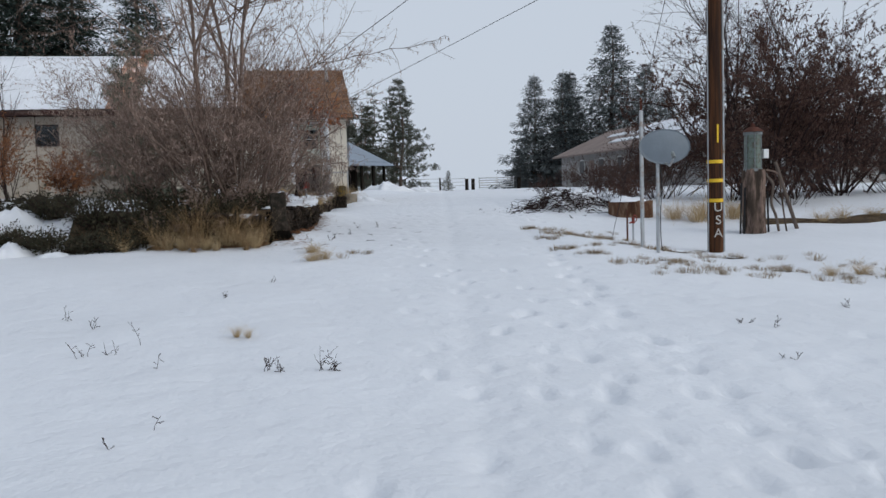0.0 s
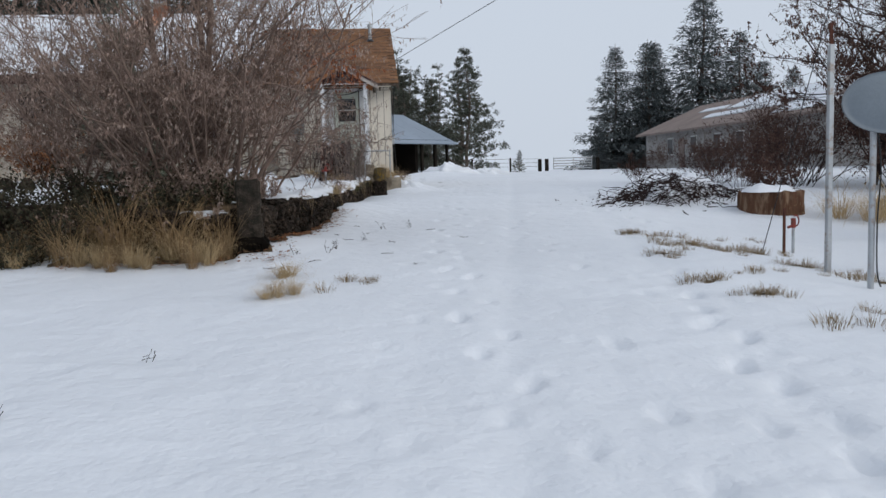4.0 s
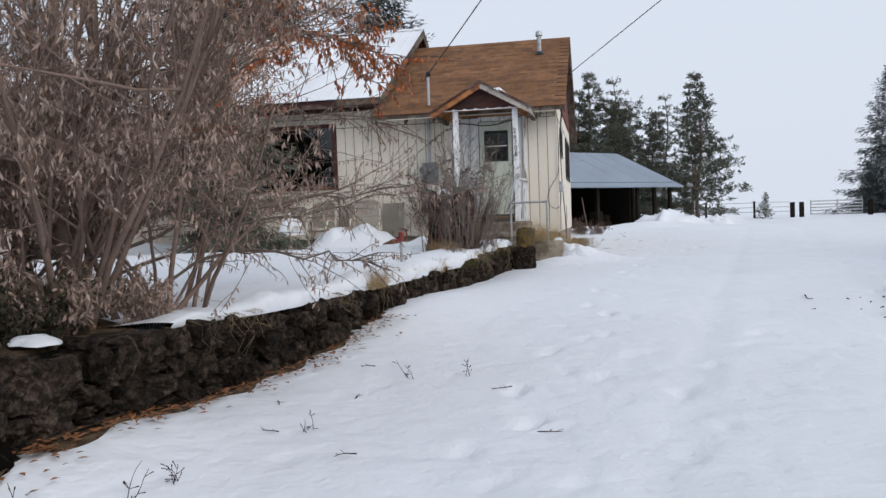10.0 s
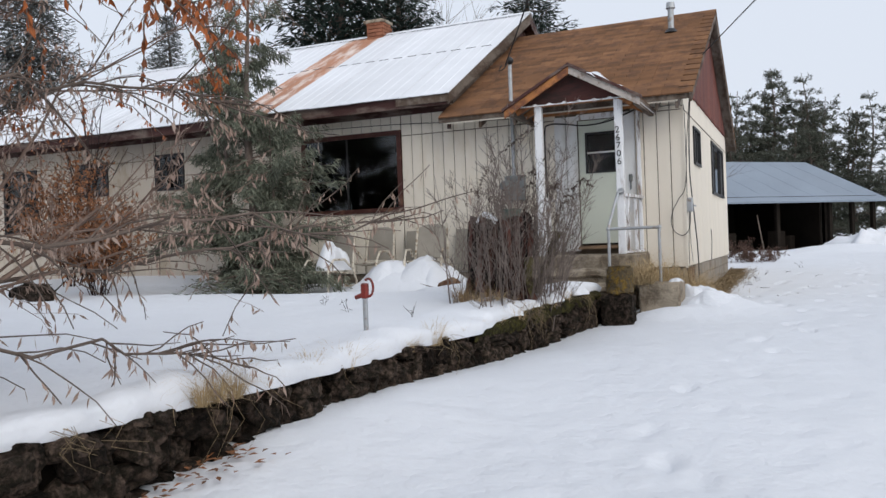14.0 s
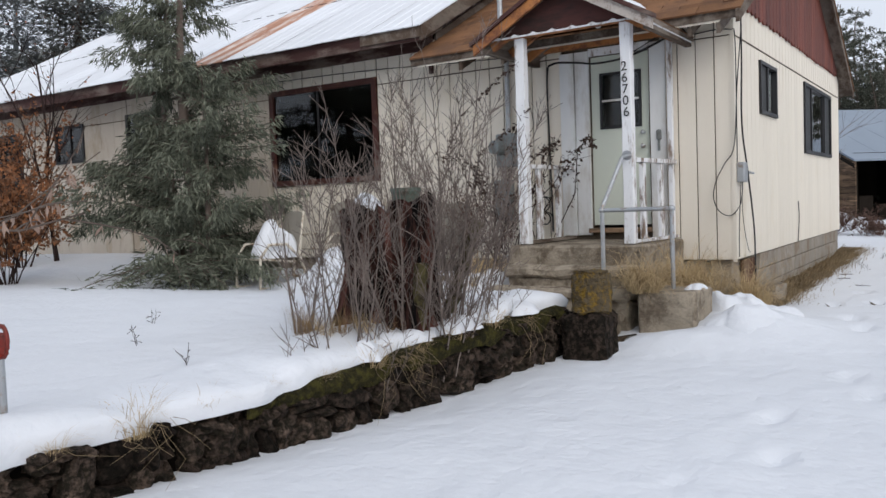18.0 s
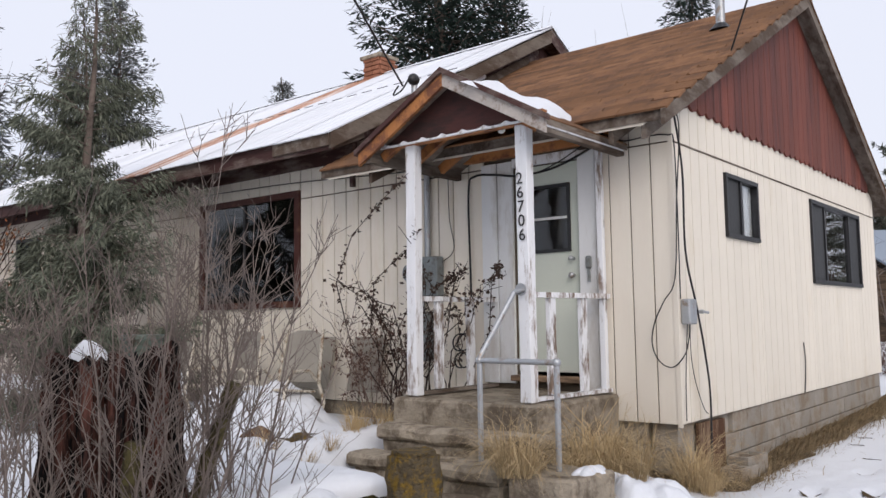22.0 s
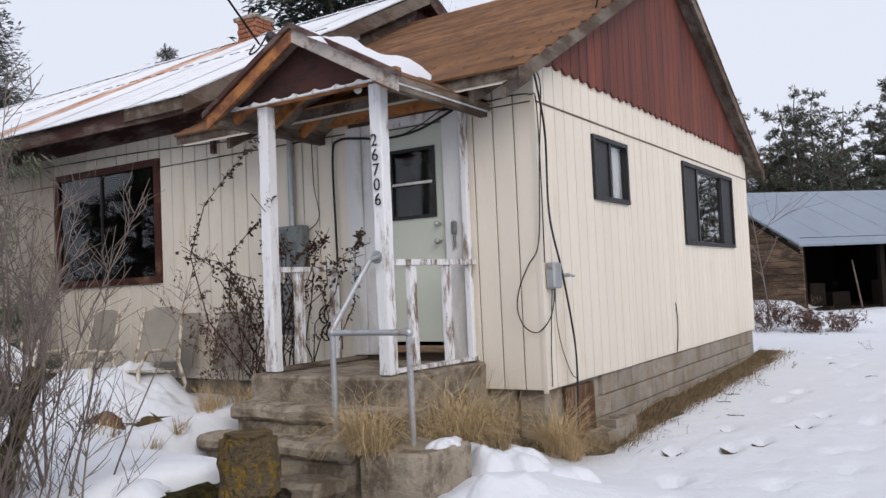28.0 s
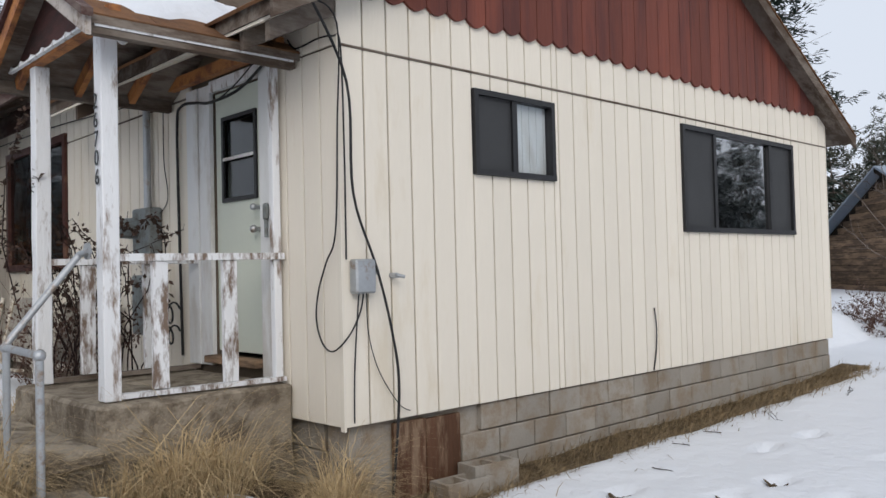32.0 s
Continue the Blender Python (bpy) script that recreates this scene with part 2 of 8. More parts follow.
EARTH = mat("bare brown earth", (0.125, 0.088, 0.053), 1.0, 0.45, 2.0, 25.0, 0.9, stain=(0.05, 0.036, 0.025), amount=0.42, coarse=(12.0, 0.8, 0.04))
STUMPWOOD = mat("charred red stump wood", (0.150, 0.066, 0.052), 0.95, 0.6, 2.6, 34.0, 1.0, (1, 1, 0.16), stain=(0.008, 0.007, 0.007), amount=0.5, coarse=(11.0, 1.0, 0.08))
BARK = mat("grey brown bark", (0.15, 0.118, 0.10), 0.9, 0.35, 4.0, 40.0, 0.4)
TWIG = mat("reddish brown shrub twigs", (0.225, 0.160, 0.130), 0.9, 0.4, 3.0, 40.0, 0.2)
PALETWIG = mat("grey brown sucker bark", (0.205, 0.168, 0.150), 0.9, 0.5, 3.0, 40.0, 0.2)
DARKTWIG = mat("dark wine coloured twigs", (0.040, 0.026, 0.024), 0.9, 0.3, 3.0, 40.0, 0.2)
CATKIN = leafy("dried catkins", (0.30, 0.20, 0.16), (0.50, 0.385, 0.32))
ORANGELEAF = leafy("withered orange leaves", (0.50, 0.15, 0.045), (0.30, 0.12, 0.065))
RUSTLEAF = leafy("rust brown withered leaves", (0.40, 0.16, 0.065), (0.19, 0.105, 0.065))
WINELEAF = leafy("withered wine brown leaves", (0.088, 0.042, 0.032), (0.145, 0.085, 0.066))
CEDARLEAF = leafy("grey green cedar sprays", (0.078, 0.092, 0.066), (0.25, 0.265, 0.20))
SPRUCE = leafy("dark spruce needles", (0.030, 0.050, 0.040), (0.065, 0.088, 0.075))
# The haze of distance is put into these three needle colours.
HAZYSPRUCE = leafy("spruce needles paled for haze", (0.175, 0.190, 0.186), (0.27, 0.285, 0.275))
FROSTHAZEFIR = leafy("frosted fir needles paled for haze", (0.105, 0.125, 0.130), (0.165, 0.187, 0.192))
MISTFIR = leafy("fir paled for mist", (0.22, 0.245, 0.26), (0.36, 0.39, 0.41))
PINE = leafy("pine needles", (0.074, 0.084, 0.064), (0.145, 0.153, 0.120))
DARKLEAF = leafy("dark evergreen shrub leaves", (0.03, 0.034, 0.02), (0.08, 0.065, 0.04))
STRAW = leafy("dry straw grass", (0.74, 0.56, 0.32), (0.38, 0.27, 0.145))
DULLGRASS = leafy("dull winter grass", (0.42, 0.31, 0.18), (0.18, 0.13, 0.075))
RUST = mat("rusty iron", (0.10, 0.042, 0.03), 0.8, 0.4, 6.0)
REDPAINT = mat("worn red pump paint", (0.22, 0.028, 0.02), 0.55, 0.3, 8.0, stain=(0.10, 0.035, 0.025), amount=0.3)
POLEWOOD = mat("creosoted pole wood", (0.098, 0.043, 0.020), 0.85, 0.5, 2.0, 30.0, 0.4, (3, 3, 0.12), stain=(0.030, 0.016, 0.011), amount=0.42)
YELLOW = mat("yellow tape", (0.75, 0.47, 0.02), 0.5, 0.1, bump=0)
PALEPAINT = mat("pale painted letters", (0.50, 0.48, 0.45), 0.7, 0.2)
DISH = mat("grey dish enamel", (0.175, 0.205, 0.235), 0.5, 0.15, 2.0, spec=0.2)
BARNROOF = mat("blue grey metal roofing", (0.21, 0.255, 0.315), 0.5, 0.12, 0.7, 10.0, 0.1, (1, 0.3, 1), spec=0.5)
BARNWOOD = mat("old brown barn planks", (0.27, 0.18, 0.115), 0.9, 0.4, 1.4, 25.0, 0.5, (0.25, 0.25, 1.5), stain=(0.10, 0.07, 0.05), amount=0.45, rand=0.3)
# Near-black wood, also used as painted shade inside the shed.
BLACKWOOD = mat("near-black wood and shed shade", (0.022, 0.018, 0.015), 0.95, 0.3, spec=0.15)
FARWALL = mat("pale distant stucco", (0.36, 0.35, 0.34), 0.9, 0.12, 0.8, stain=(0.26, 0.25, 0.24), amount=0.3)
FARROOF = mat("grey brown distant roofing", (0.25, 0.20, 0.18), 0.9, 0.2, 0.8)
CHAIRPAINT = mat("chipped ivory chair paint", (0.62, 0.57, 0.48), 0.6, 0.2, 5.0, stain=(0.22, 0.15, 0.09), amount=0.3)
BROWNSTRAW = leafy("brown tangled dead grass", (0.42, 0.28, 0.14), (0.16, 0.10, 0.055))
CHAIRMESH = mat("tan grey woven chair back", (0.30, 0.275, 0.235), 0.85, 0.2, 3.0, 120.0, 0.3)
ROTPOST = mat("rotten pinkish grey post wood", (0.235, 0.165, 0.135), 0.95, 0.4, 2.5, 30.0, 0.8, (1, 1, 0.25), stain=(0.06, 0.045, 0.035), amount=0.45, coarse=(9.0, 0.9, 0.05))
GREENGLASS = mat("dull green lantern housing", (0.13, 0.17, 0.145), 0.4, 0.3, 5.0, stain=(0.08, 0.07, 0.05), amount=0.3)
TERRACOTTA = mat("old red brick", (0.30, 0.13, 0.08), 0.9, 0.3, 6.0, rand=0.15)


# ---- building helpers ----
def part(name, bm, material, parent, label="", at=None):
    """One mesh object under a thing or a part; bm is a bmesh or a ready mesh."""
    if isinstance(bm, bmesh.types.BMesh):
        me = bpy.data.meshes.new(name)
        bmesh.ops.recalc_face_normals(bm, faces=bm.faces[:])
        bm.to_mesh(me)
        bm.free()
    else:
        me = bm
    if not me.materials:
        me.materials.append(material)
    ob = new(name, me)
    if parent is not None:
        ob.parent = parent
        ob.matrix_parent_inverse = Matrix.Translation(-parent.location) if parent.type == "EMPTY" else Matrix()
    if at is not None:
        ob.matrix_basis = at
    if label:
        ob["label"] = label
    return ob


def thing(name, label, category, at=(0, 0, 0), group="", kind=""):
    ob = new(name)
    ob.location = at
    ob.empty_display_size = 0.2
    return tagged(ob, label, category, group, kind)


def solo(name, bm, material, label, category, group="", kind=""):
    return tagged(part(name, bm, material, None), label, category, group, kind)


def box(bm, x0, x1, y0, y1, z0, z1, bevel=0.0):
    r = bmesh.ops.create_cube(bm, size=1, matrix=Matrix.LocRotScale(((x0 + x1) / 2, (y0 + y1) / 2, (z0 + z1) / 2), None, (abs(x1 - x0), abs(y1 - y0), abs(z1 - z0))))
    if bevel:
        es = list({e for v in r["verts"] for e in v.link_edges})
        bmesh.ops.bevel(bm, geom=es, offset=bevel, segments=1, affect="EDGES")
    return bm


def boxed(*a, bevel=0.0):
    return box(bmesh.new(), *a, bevel=bevel)


def rough(x0, x1, y0, y1, z0, z1, amount=0.02, cuts=7, bevel=0.03, seed=0.0):
    """A worn block: its faces and edges wander a little."""
    bm = box(bmesh.new(), x0, x1, y0, y1, z0, z1, bevel)
    bmesh.ops.subdivide_edges(bm, edges=[e for e in bm.edges if e.calc_length() > 0.12], cuts=cuts, use_grid_fill=True)
    for v in bm.verts:
        c = v.co + Vector((seed, 0, 0))
        v.co += noise.noise_vector(c * 4.0) * amount + noise.noise_vector(c * 13.0) * amount * 0.45
    return bm


def beam(bm, a, b, w, h):
    """A straight square-sawn stick from a to b."""
    a, b = Vector(a), Vector(b)
    d = (b - a).normalized()
    s = d.cross(Vector((0, 0, 1)))
    s = Vector((1, 0, 0)) if s.length < 1e-3 else s.normalized()
    u = s.cross(d)
    vs = [bm.verts.new(p + s * i * w / 2 + u * j * h / 2) for p in (a, b) for i, j in ((-1, -1), (1, -1), (1, 1), (-1, 1))]
    for f in ((0, 1, 2, 3), (7, 6, 5, 4), (0, 4, 5, 1), (1, 5, 6, 2), (2, 6, 7, 3), (3, 7, 4, 0)):
        bm.faces.new([vs[k] for k in f])
    return bm


def prism(bm, outline, axis, lo, hi):
    """A plate with the given 2D outline, extruded along an axis: outline is (y, z) for x, (x, z) for y, (x, y) for z."""
    def at(p, c):
        return {"x": (c, p[0], p[1]), "y": (p[0], c, p[1]), "z": (p[0], p[1], c)}[axis]
    a = [bm.verts.new(at(p, lo)) for p in outline]
    b = [bm.verts.new(at(p, hi)) for p in outline]
    bm.faces.new(a)
    bm.faces.new(b[::-1])
    for i in range(len(a)):
        j = (i + 1) % len(a)
        bm.faces.new((a[i], b[i], b[j], a[j]))
    return bm


def rod(bm, a, b, r0, r1=None, n=10):
    a, b = Vector(a), Vector(b)
    r1 = r0 if r1 is None else r1
    m = Matrix.Translation((a + b) / 2) @ (b - a).to_track_quat("Z", "Y").to_matrix().to_4x4()
    bmesh.ops.create_cone(bm, cap_ends=True, segments=n, radius1=r0, radius2=r1, depth=(b - a).length, matrix=m)
    return bm


class Soup:
    """Collects tubes, leaves, blades and loose faces, and makes one mesh of them."""
    def __init__(self):
        self.v, self.f, self.tubes, self.leaves, self.blades = [], [], {}, [], []

    def tube(self, pts, radii, sides=4):
        self.tubes.setdefault((len(pts), sides), []).append(([tuple(p) for p in pts], list(radii)))

    def leaf(self, p, d, length, width, up=Vector((0, 0, 1))):
        """A pointed leaf, folded a little along its middle."""
        self.leaves.append((*p, *d, *up, length, width))

    def blade(self, p, d, length, width, bend):
        """A grass blade of three segments that arches over."""
        self.blades.append((*p, *d, *bend, length, width))

    def mesh(self, name, material, smooth=True):
        def unit(a):
            return a / np.maximum(np.linalg.norm(a, axis=-1, keepdims=True), 1e-9)
        verts, polys, count = [], [], 0
        if self.v:
            verts.append(np.array([tuple(p) for p in self.v], float))
            count = len(self.v)
            polys += [np.array([f]) for f in self.f] if len({len(f) for f in self.f}) > 1 else [np.array(self.f)]
        for (n, sides), some in self.tubes.items():
            P = np.array([q[0] for q in some], float)
            rad = np.array([q[1] for q in some], float)
            T = np.empty_like(P)
            T[:, 1:-1], T[:, 0], T[:, -1] = P[:, 2:] - P[:, :-2], P[:, 1] - P[:, 0], P[:, -1] - P[:, -2]
            S = unit(np.cross(T, np.array((0.31, 0.17, 0.93))))
            U = unit(np.cross(S, T))
            ang = 2 * np.pi * np.arange(sides) / sides
            V = P[:, :, None] + (S[:, :, None] * np.cos(ang)[None, None, :, None] + U[:, :, None] * np.sin(ang)[None, None, :, None]) * rad[:, :, None, None]
            ix = count + np.arange(V.shape[0] * n * sides).reshape(-1, n, sides)
            nx_ = np.roll(ix, -1, axis=2)
            polys.append(np.stack([ix[:, :-1], nx_[:, :-1], nx_[:, 1:], ix[:, 1:]], -1).reshape(-1, 4))
            verts.append(V.reshape(-1, 3))
            count += V.shape[0] * n * sides
        if self.leaves:
            A = np.array(self.leaves, float)
            p, d, up, ln, w = A[:, :3], unit(A[:, 3:6]), A[:, 6:9], A[:, 9:10], A[:, 10:11]
            S = unit(np.cross(d, up))
            N = np.cross(S, d)
            V = np.stack([p, p + d * ln * 0.5 + S * w / 2 + N * w * 0.2, p + d * ln, p + d * ln * 0.5 - S * w / 2 + N * w * 0.2], 1)
            ix = count + np.arange(len(A) * 4).reshape(-1, 4)
            polys += [ix[:, (0, 1, 2)], ix[:, (0, 2, 3)]]
            verts.append(V.reshape(-1, 3))
            count += len(A) * 4
        if self.blades:
            A = np.array(self.blades, float)
            p, d, bend, ln, w = A[:, :3], A[:, 3:6], A[:, 6:9], A[:, 9:10], A[:, 10:11]
            S = unit(np.stack([-d[:, 1], d[:, 0], 0 * d[:, 0]], 1)) * w / 2
            m1 = p + d * ln * 0.36
            m2 = m1 + unit(d + bend * 0.45) * ln * 0.34
            t = m2 + unit(d + bend * 1.1) * ln * 0.30
            V = np.stack([p - S, p + S, m1 + S * 0.85, m1 - S * 0.85, m2 + S * 0.6, m2 - S * 0.6, t], 1)
            ix = count + np.arange(len(A) * 7).reshape(-1, 7)
            polys += [ix[:, (0, 1, 2, 3)], ix[:, (3, 2, 4, 5)], ix[:, (5, 4, 6)]]
            verts.append(V.reshape(-1, 3))
            count += len(A) * 7
        sizes = np.concatenate([np.full(len(q), q.shape[1]) for q in polys])
        loops = np.concatenate([q.reshape(-1) for q in polys])
        me = bpy.data.meshes.new(name)
        me.vertices.add(count)
        me.vertices.foreach_set("co", np.concatenate(verts).reshape(-1))
        me.loops.add(len(loops))
        me.loops.foreach_set("vertex_index", loops.astype(np.int32))
        me.polygons.add(len(sizes))
        me.polygons.foreach_set("loop_start", np.concatenate([[0], np.cumsum(sizes)[:-1]]).astype(np.int32))
        me.polygons.foreach_set("use_smooth", np.full(len(sizes), smooth))
        me.materials.append(material)
        me.update(calc_edges=True)
        me.validate()
        return me


def rv(r, k=1.0):
    return Vector((r.uniform(-k, k), r.uniform(-k, k), r.uniform(-k, k)))


def limb(r, p, d, length, steps=5, wander=0.18, lift=0.0):
    """A wandering line from p towards d."""
    pts = [Vector(p)]
    d = Vector(d).normalized()
    for _ in range(steps):
        d = (d + rv(r, wander) + Vector((0, 0, lift))).normalized()
        pts.append(pts[-1] + d * length / steps)
    return pts


def taper(n, r0, r1):
    return [r0 + (r1 - r0) * i / (n - 1) for i in range(n)]


def cable(name, pts, radius, material, parent=None, label="", category="cable", fine=6):
    """A round cable through the points, smoothed."""
    P = [Vector(p) for p in pts]
    out = []
    for i in range(len(P) - 1):
        a, b = P[max(i - 1, 0)], P[min(i + 2, len(P) - 1)]
        for k in range(fine):
            t = k / fine
            t2, t3 = t * t, t * t * t
            out.append(0.5 * (2 * P[i] + (P[i + 1] - a) * t + (2 * a - 5 * P[i] + 4 * P[i + 1] - b) * t2 + (3 * P[i] - a - 3 * P[i + 1] + b) * t3))
    out.append(P[-1])
    s = Soup()
    s.tube(out, [radius] * len(out), 6)
    ob = part(name, s.mesh(name, material), material, parent, label if parent else "")
    return ob if parent else tagged(ob, label, category)


def letters(text, size, material, parent, m, name="letter"):
    """Raised letters of the built-in font."""
    cu = bpy.data.curves.new("type", "FONT")
    cu.body, cu.size, cu.extrude, cu.align_x, cu.align_y = text, size, 0.002, "CENTER", "CENTER"
    tmp = new("type", cu)
    me = bpy.data.meshes.new_from_object(tmp)
    bpy.data.objects.remove(tmp)
    me.materials.clear()
    ob = part(name, me, material, parent, at=m)
    return ob


# ---- ground ----
def step01(a, b, v):
    t = np.clip((np.asarray(v, float) - a) / (b - a), 0, 1)
    return t * t * (3 - 2 * t)


WALL_Y = [15.0, 16.2, 17.0, 19.96, 22.0, 24.4, 26.4, 27.5, 28.0]
WALL_X = [-0.25, -0.05, 0.13, 0.70, 0.92, 1.13, 1.42, 1.62, 1.68]


def wall_x(y):
    return np.interp(y, WALL_Y, WALL_X)


def wall_top(y):
    return np.interp(y, [16, 25, 25.6, 27, 28], [1.24, 1.28, 1.33, 1.40, 1.45])


def drive_z(x, y):
    s = 0.187 * np.asarray(x, float) + 0.982 * np.asarray(y, float)
    return np.interp(s, [-60, -10, 0, 5, 8.3, 12, 16.4, 20, 23.3, 27.8, 32, 45, 60, 75, 120, 900], [-0.6, -0.12, 0, 0.07, 0.2, 0.36, 0.54, 0.73, 0.92, 1.06, 1.14, 1.32, 1.42, 1.45, 1.35, 1.2])


def soft_noise(x, y, seed=0):
    """Smooth cheap waves for drifts."""
    q = np.random.RandomState(seed)
    z = 0
    for k in range(9):
        a, f, ph = q.uniform(0, 6.28), q.uniform(0.5, 3.5), q.uniform(0, 6.28)
        z = z + np.sin((x * math.cos(a) + y * math.sin(a)) * f + ph) / (1 + f)
    return z / 4


def terrace_amount(x, y):
    east = 1 - step01(-0.34, -0.22, x - wall_x(np.clip(y, 15, 28)))
    south = step01(16.3, 17.6, y + 0.08 * (x + 0.3) - 0.35 * soft_noise(np.asarray(x) * 1.4, np.asarray(y), 4))
    near = np.where(np.asarray(x) > -1.2, step01(16.5, 16.95, y), south)
    ends = 1 - step01(28.2, 29.2, y) * step01(0.6, 1.6, x)
    return east * near * ends


def ground_z(x, y):
    x, y = np.asarray(x, float), np.asarray(y, float)
    z = drive_z(x, y)
    z = z - 0.30 * step01(4.8, 8.0, x) * (1 - step01(16, 22, y)) * step01(4, 11, y)
    yard = np.interp(y, [14, 17, 20, 23, 27, 30.2, 40], [1.08, 1.17, 1.22, 1.34, 1.50, 1.66, 1.68])
    a = terrace_amount(x, y)
    z = z * (1 - a) + np.maximum(yard, z) * a
    # the land to the west and round the house is level with the yard
    west = step01(-9, -14, x) * step01(16, 20, y)
    z = z * (1 - west) + np.maximum(z, 1.55) * west
    z = z + 0.035 * soft_noise(x, y, 1) + 0.016 * soft_noise(x * 3.5, y * 3.5, 2) + 0.007 * soft_noise(x * 9, y * 9, 3) + 0.022 * soft_noise(x * 2.2 + 5, y * 2.2, 6) * (1 - step01(0.5, 2.5, x - 0.19 * y)) * (1 - step01(14, 17, y))
    # a trough beside the wall, banks of ploughed snow and a hump beside the pier
    d = x - wall_x(np.clip(y, 16, 27.6))
    z = z + 0.06 * np.exp(-(((x + 1.6) / 1.8) ** 2 + ((y - 16.1) / 0.7) ** 2))
    z = z + (0.05 - 0.04 * step01(17.5, 20.5, y)) * np.exp(-((d - 0.1) / 0.75) ** 2) * step01(15.6, 16.6, y) * (1 - step01(26.6, 28, y)) * (d > -0.3)
    z = z + 0.12 * np.exp(-((y - 16.9) / 0.9) ** 2) * np.exp(-(np.maximum(d, 0) / 0.6) ** 2) * (d > -0.2) + 0.155 * np.exp(-((y - 21.7) / 1.7) ** 2) * np.exp(-(np.maximum(d, 0) / 0.8) ** 2) * (d > -0.3) - 0.07 * np.exp(-((y - 25.7) / 1.4) ** 2) * np.exp(-(d / 0.5) ** 2) * (d > -0.3)
    z = z + 0.28 * np.exp(-(((x - 1.95) / 0.45) ** 2 + ((y - 29.4) / 0.75) ** 2))
    z = z + (0.20 + 0.10 * soft_noise(x * 5, y * 5, 12)) * np.exp(-(((x - 2.85) / 0.5) ** 2 + ((y - 28.6) / 0.6) ** 2))
    steps_ = step01(0.0, 0.4, x) * (1 - step01(1.86, 2.0, x)) * step01(27.55, 27.85, y) * (1 - step01(30.0, 30.3, y))
    z = z * (1 - steps_) + np.minimum(z, 1.10) * steps_
    z = z - 0.10 * np.exp(-((x - 2.45) / 0.25) ** 2) * step01(30, 30.6, y) * (1 - step01(37.6, 38.4, y))
    z = z + 0.12 * np.exp(-(((x - 2.4) / 0.5) ** 2 + ((y - 27.8) / 0.3) ** 2))
    # the yard dips towards the house, with one heap below the window
    z = z - 0.22 * step01(26.4, 28.4, y) * (1 - step01(-0.7, -0.05, x)) * step01(-7.5, -5.0, x) * (1 - step01(38, 40, y))
    z = z + 0.40 * np.exp(-((np.abs(x + 1.95) / 0.80) ** 3 + (np.abs(y - 29.0) / 0.62) ** 3))
    z = z + 0.30 * np.exp(-(((x - 5.3) / 2.2) ** 2 + ((y - 48.6) / 1.1) ** 2)) + 0.22 * np.exp(-(((x - 2.6) / 1.2) ** 2 + ((y - 45.5) / 1.0) ** 2))
    z = z + 0.16 * np.exp(-(((x - 9) / 2.5) ** 2 + ((y - 22) / 2.0) ** 2))
    return z


def axis_steps(marks):
    """Grid lines whose spacing changes from mark to mark: (from, spacing)."""
    out = []
    for (a, s0), (b, s1) in zip(marks, marks[1:]):
        v = a
        while v < b - 1e-6:
            out.append(v)
            v += s0 + (s1 - s0) * (v - a) / (b - a)
    return out + [marks[-1][0]]


GX = np.array(axis_steps([(-900, 120), (-120, 12), (-30, 1.2), (-12, 0.3), (-3.5, 0.10), (0, 0.05), (5.5, 0.055), (9, 0.1), (13, 0.3), (30, 1.5), (120, 14), (900, 120)]))
GY = np.array(axis_steps([(-300, 60), (-40, 6), (-4, 0.6), (0.5, 0.062), (20, 0.07), (38, 0.10), (46, 0.4), (75, 1.5), (160, 12), (900, 150)]))
XX, YY = np.meshgrid(GX, GY)
ZZ = ground_z(XX, YY)
# footprints: trodden lines up the drive, and two faint wheel tracks
fr = random.Random(21)
for (xa, ya), (xb, yb), stride, depth in (((1.3, 1.0), (5.6, 46), 0.62, 0.035), ((2.1, 0.6), (7.2, 27), 0.55, 0.045), ((2.9, 1.5), (4.2, 20), 0.7, 0.03), ((4.8, 26), (3.4, 44), 0.62, 0.026), ((0.6, 2.5), (3.3, 22), 0.75, 0.02), ((6.8, 27.5), (4.0, 42), 0.7, 0.022)):
    n = int(math.hypot(xb - xa, yb - ya) / stride)
    for k in range(n):
        t = (k + fr.uniform(-0.2, 0.2)) / n
        side = (0.13 if k % 2 else -0.13) + fr.uniform(-0.06, 0.06)
        cx, cy = xa + (xb - xa) * t + side + 0.35 * math.sin(9 * t + xa), ya + (yb - ya) * t
        ix = slice(np.searchsorted(GX, cx - 0.5), np.searchsorted(GX, cx + 0.5))
        iy = slice(np.searchsorted(GY, cy - 0.6), np.searchsorted(GY, cy + 0.6))
        u, v = XX[iy, ix] - cx, YY[iy, ix] - cy
        a = 0.19 + fr.uniform(-0.3, 0.3)
        u, v = u * math.cos(a) - v * math.sin(a), u * math.sin(a) + v * math.cos(a)
        e = (u / 0.065) ** 2 + (v / 0.14) ** 2
        ZZ[iy, ix] += 1.5 * depth * fr.uniform(0.3, 1.3) * (-np.exp(-e ** 1.5) + 0.10 * np.exp(-(np.sqrt(e) - 1.5) ** 2 * 4))
for off in (-0.75, 0.85):
    d = XX - (0.187 * YY + 1.0 + off)
    ZZ -= 0.018 * np.exp(-(d / 0.16) ** 2) * (YY < 45) * (YY > -3)
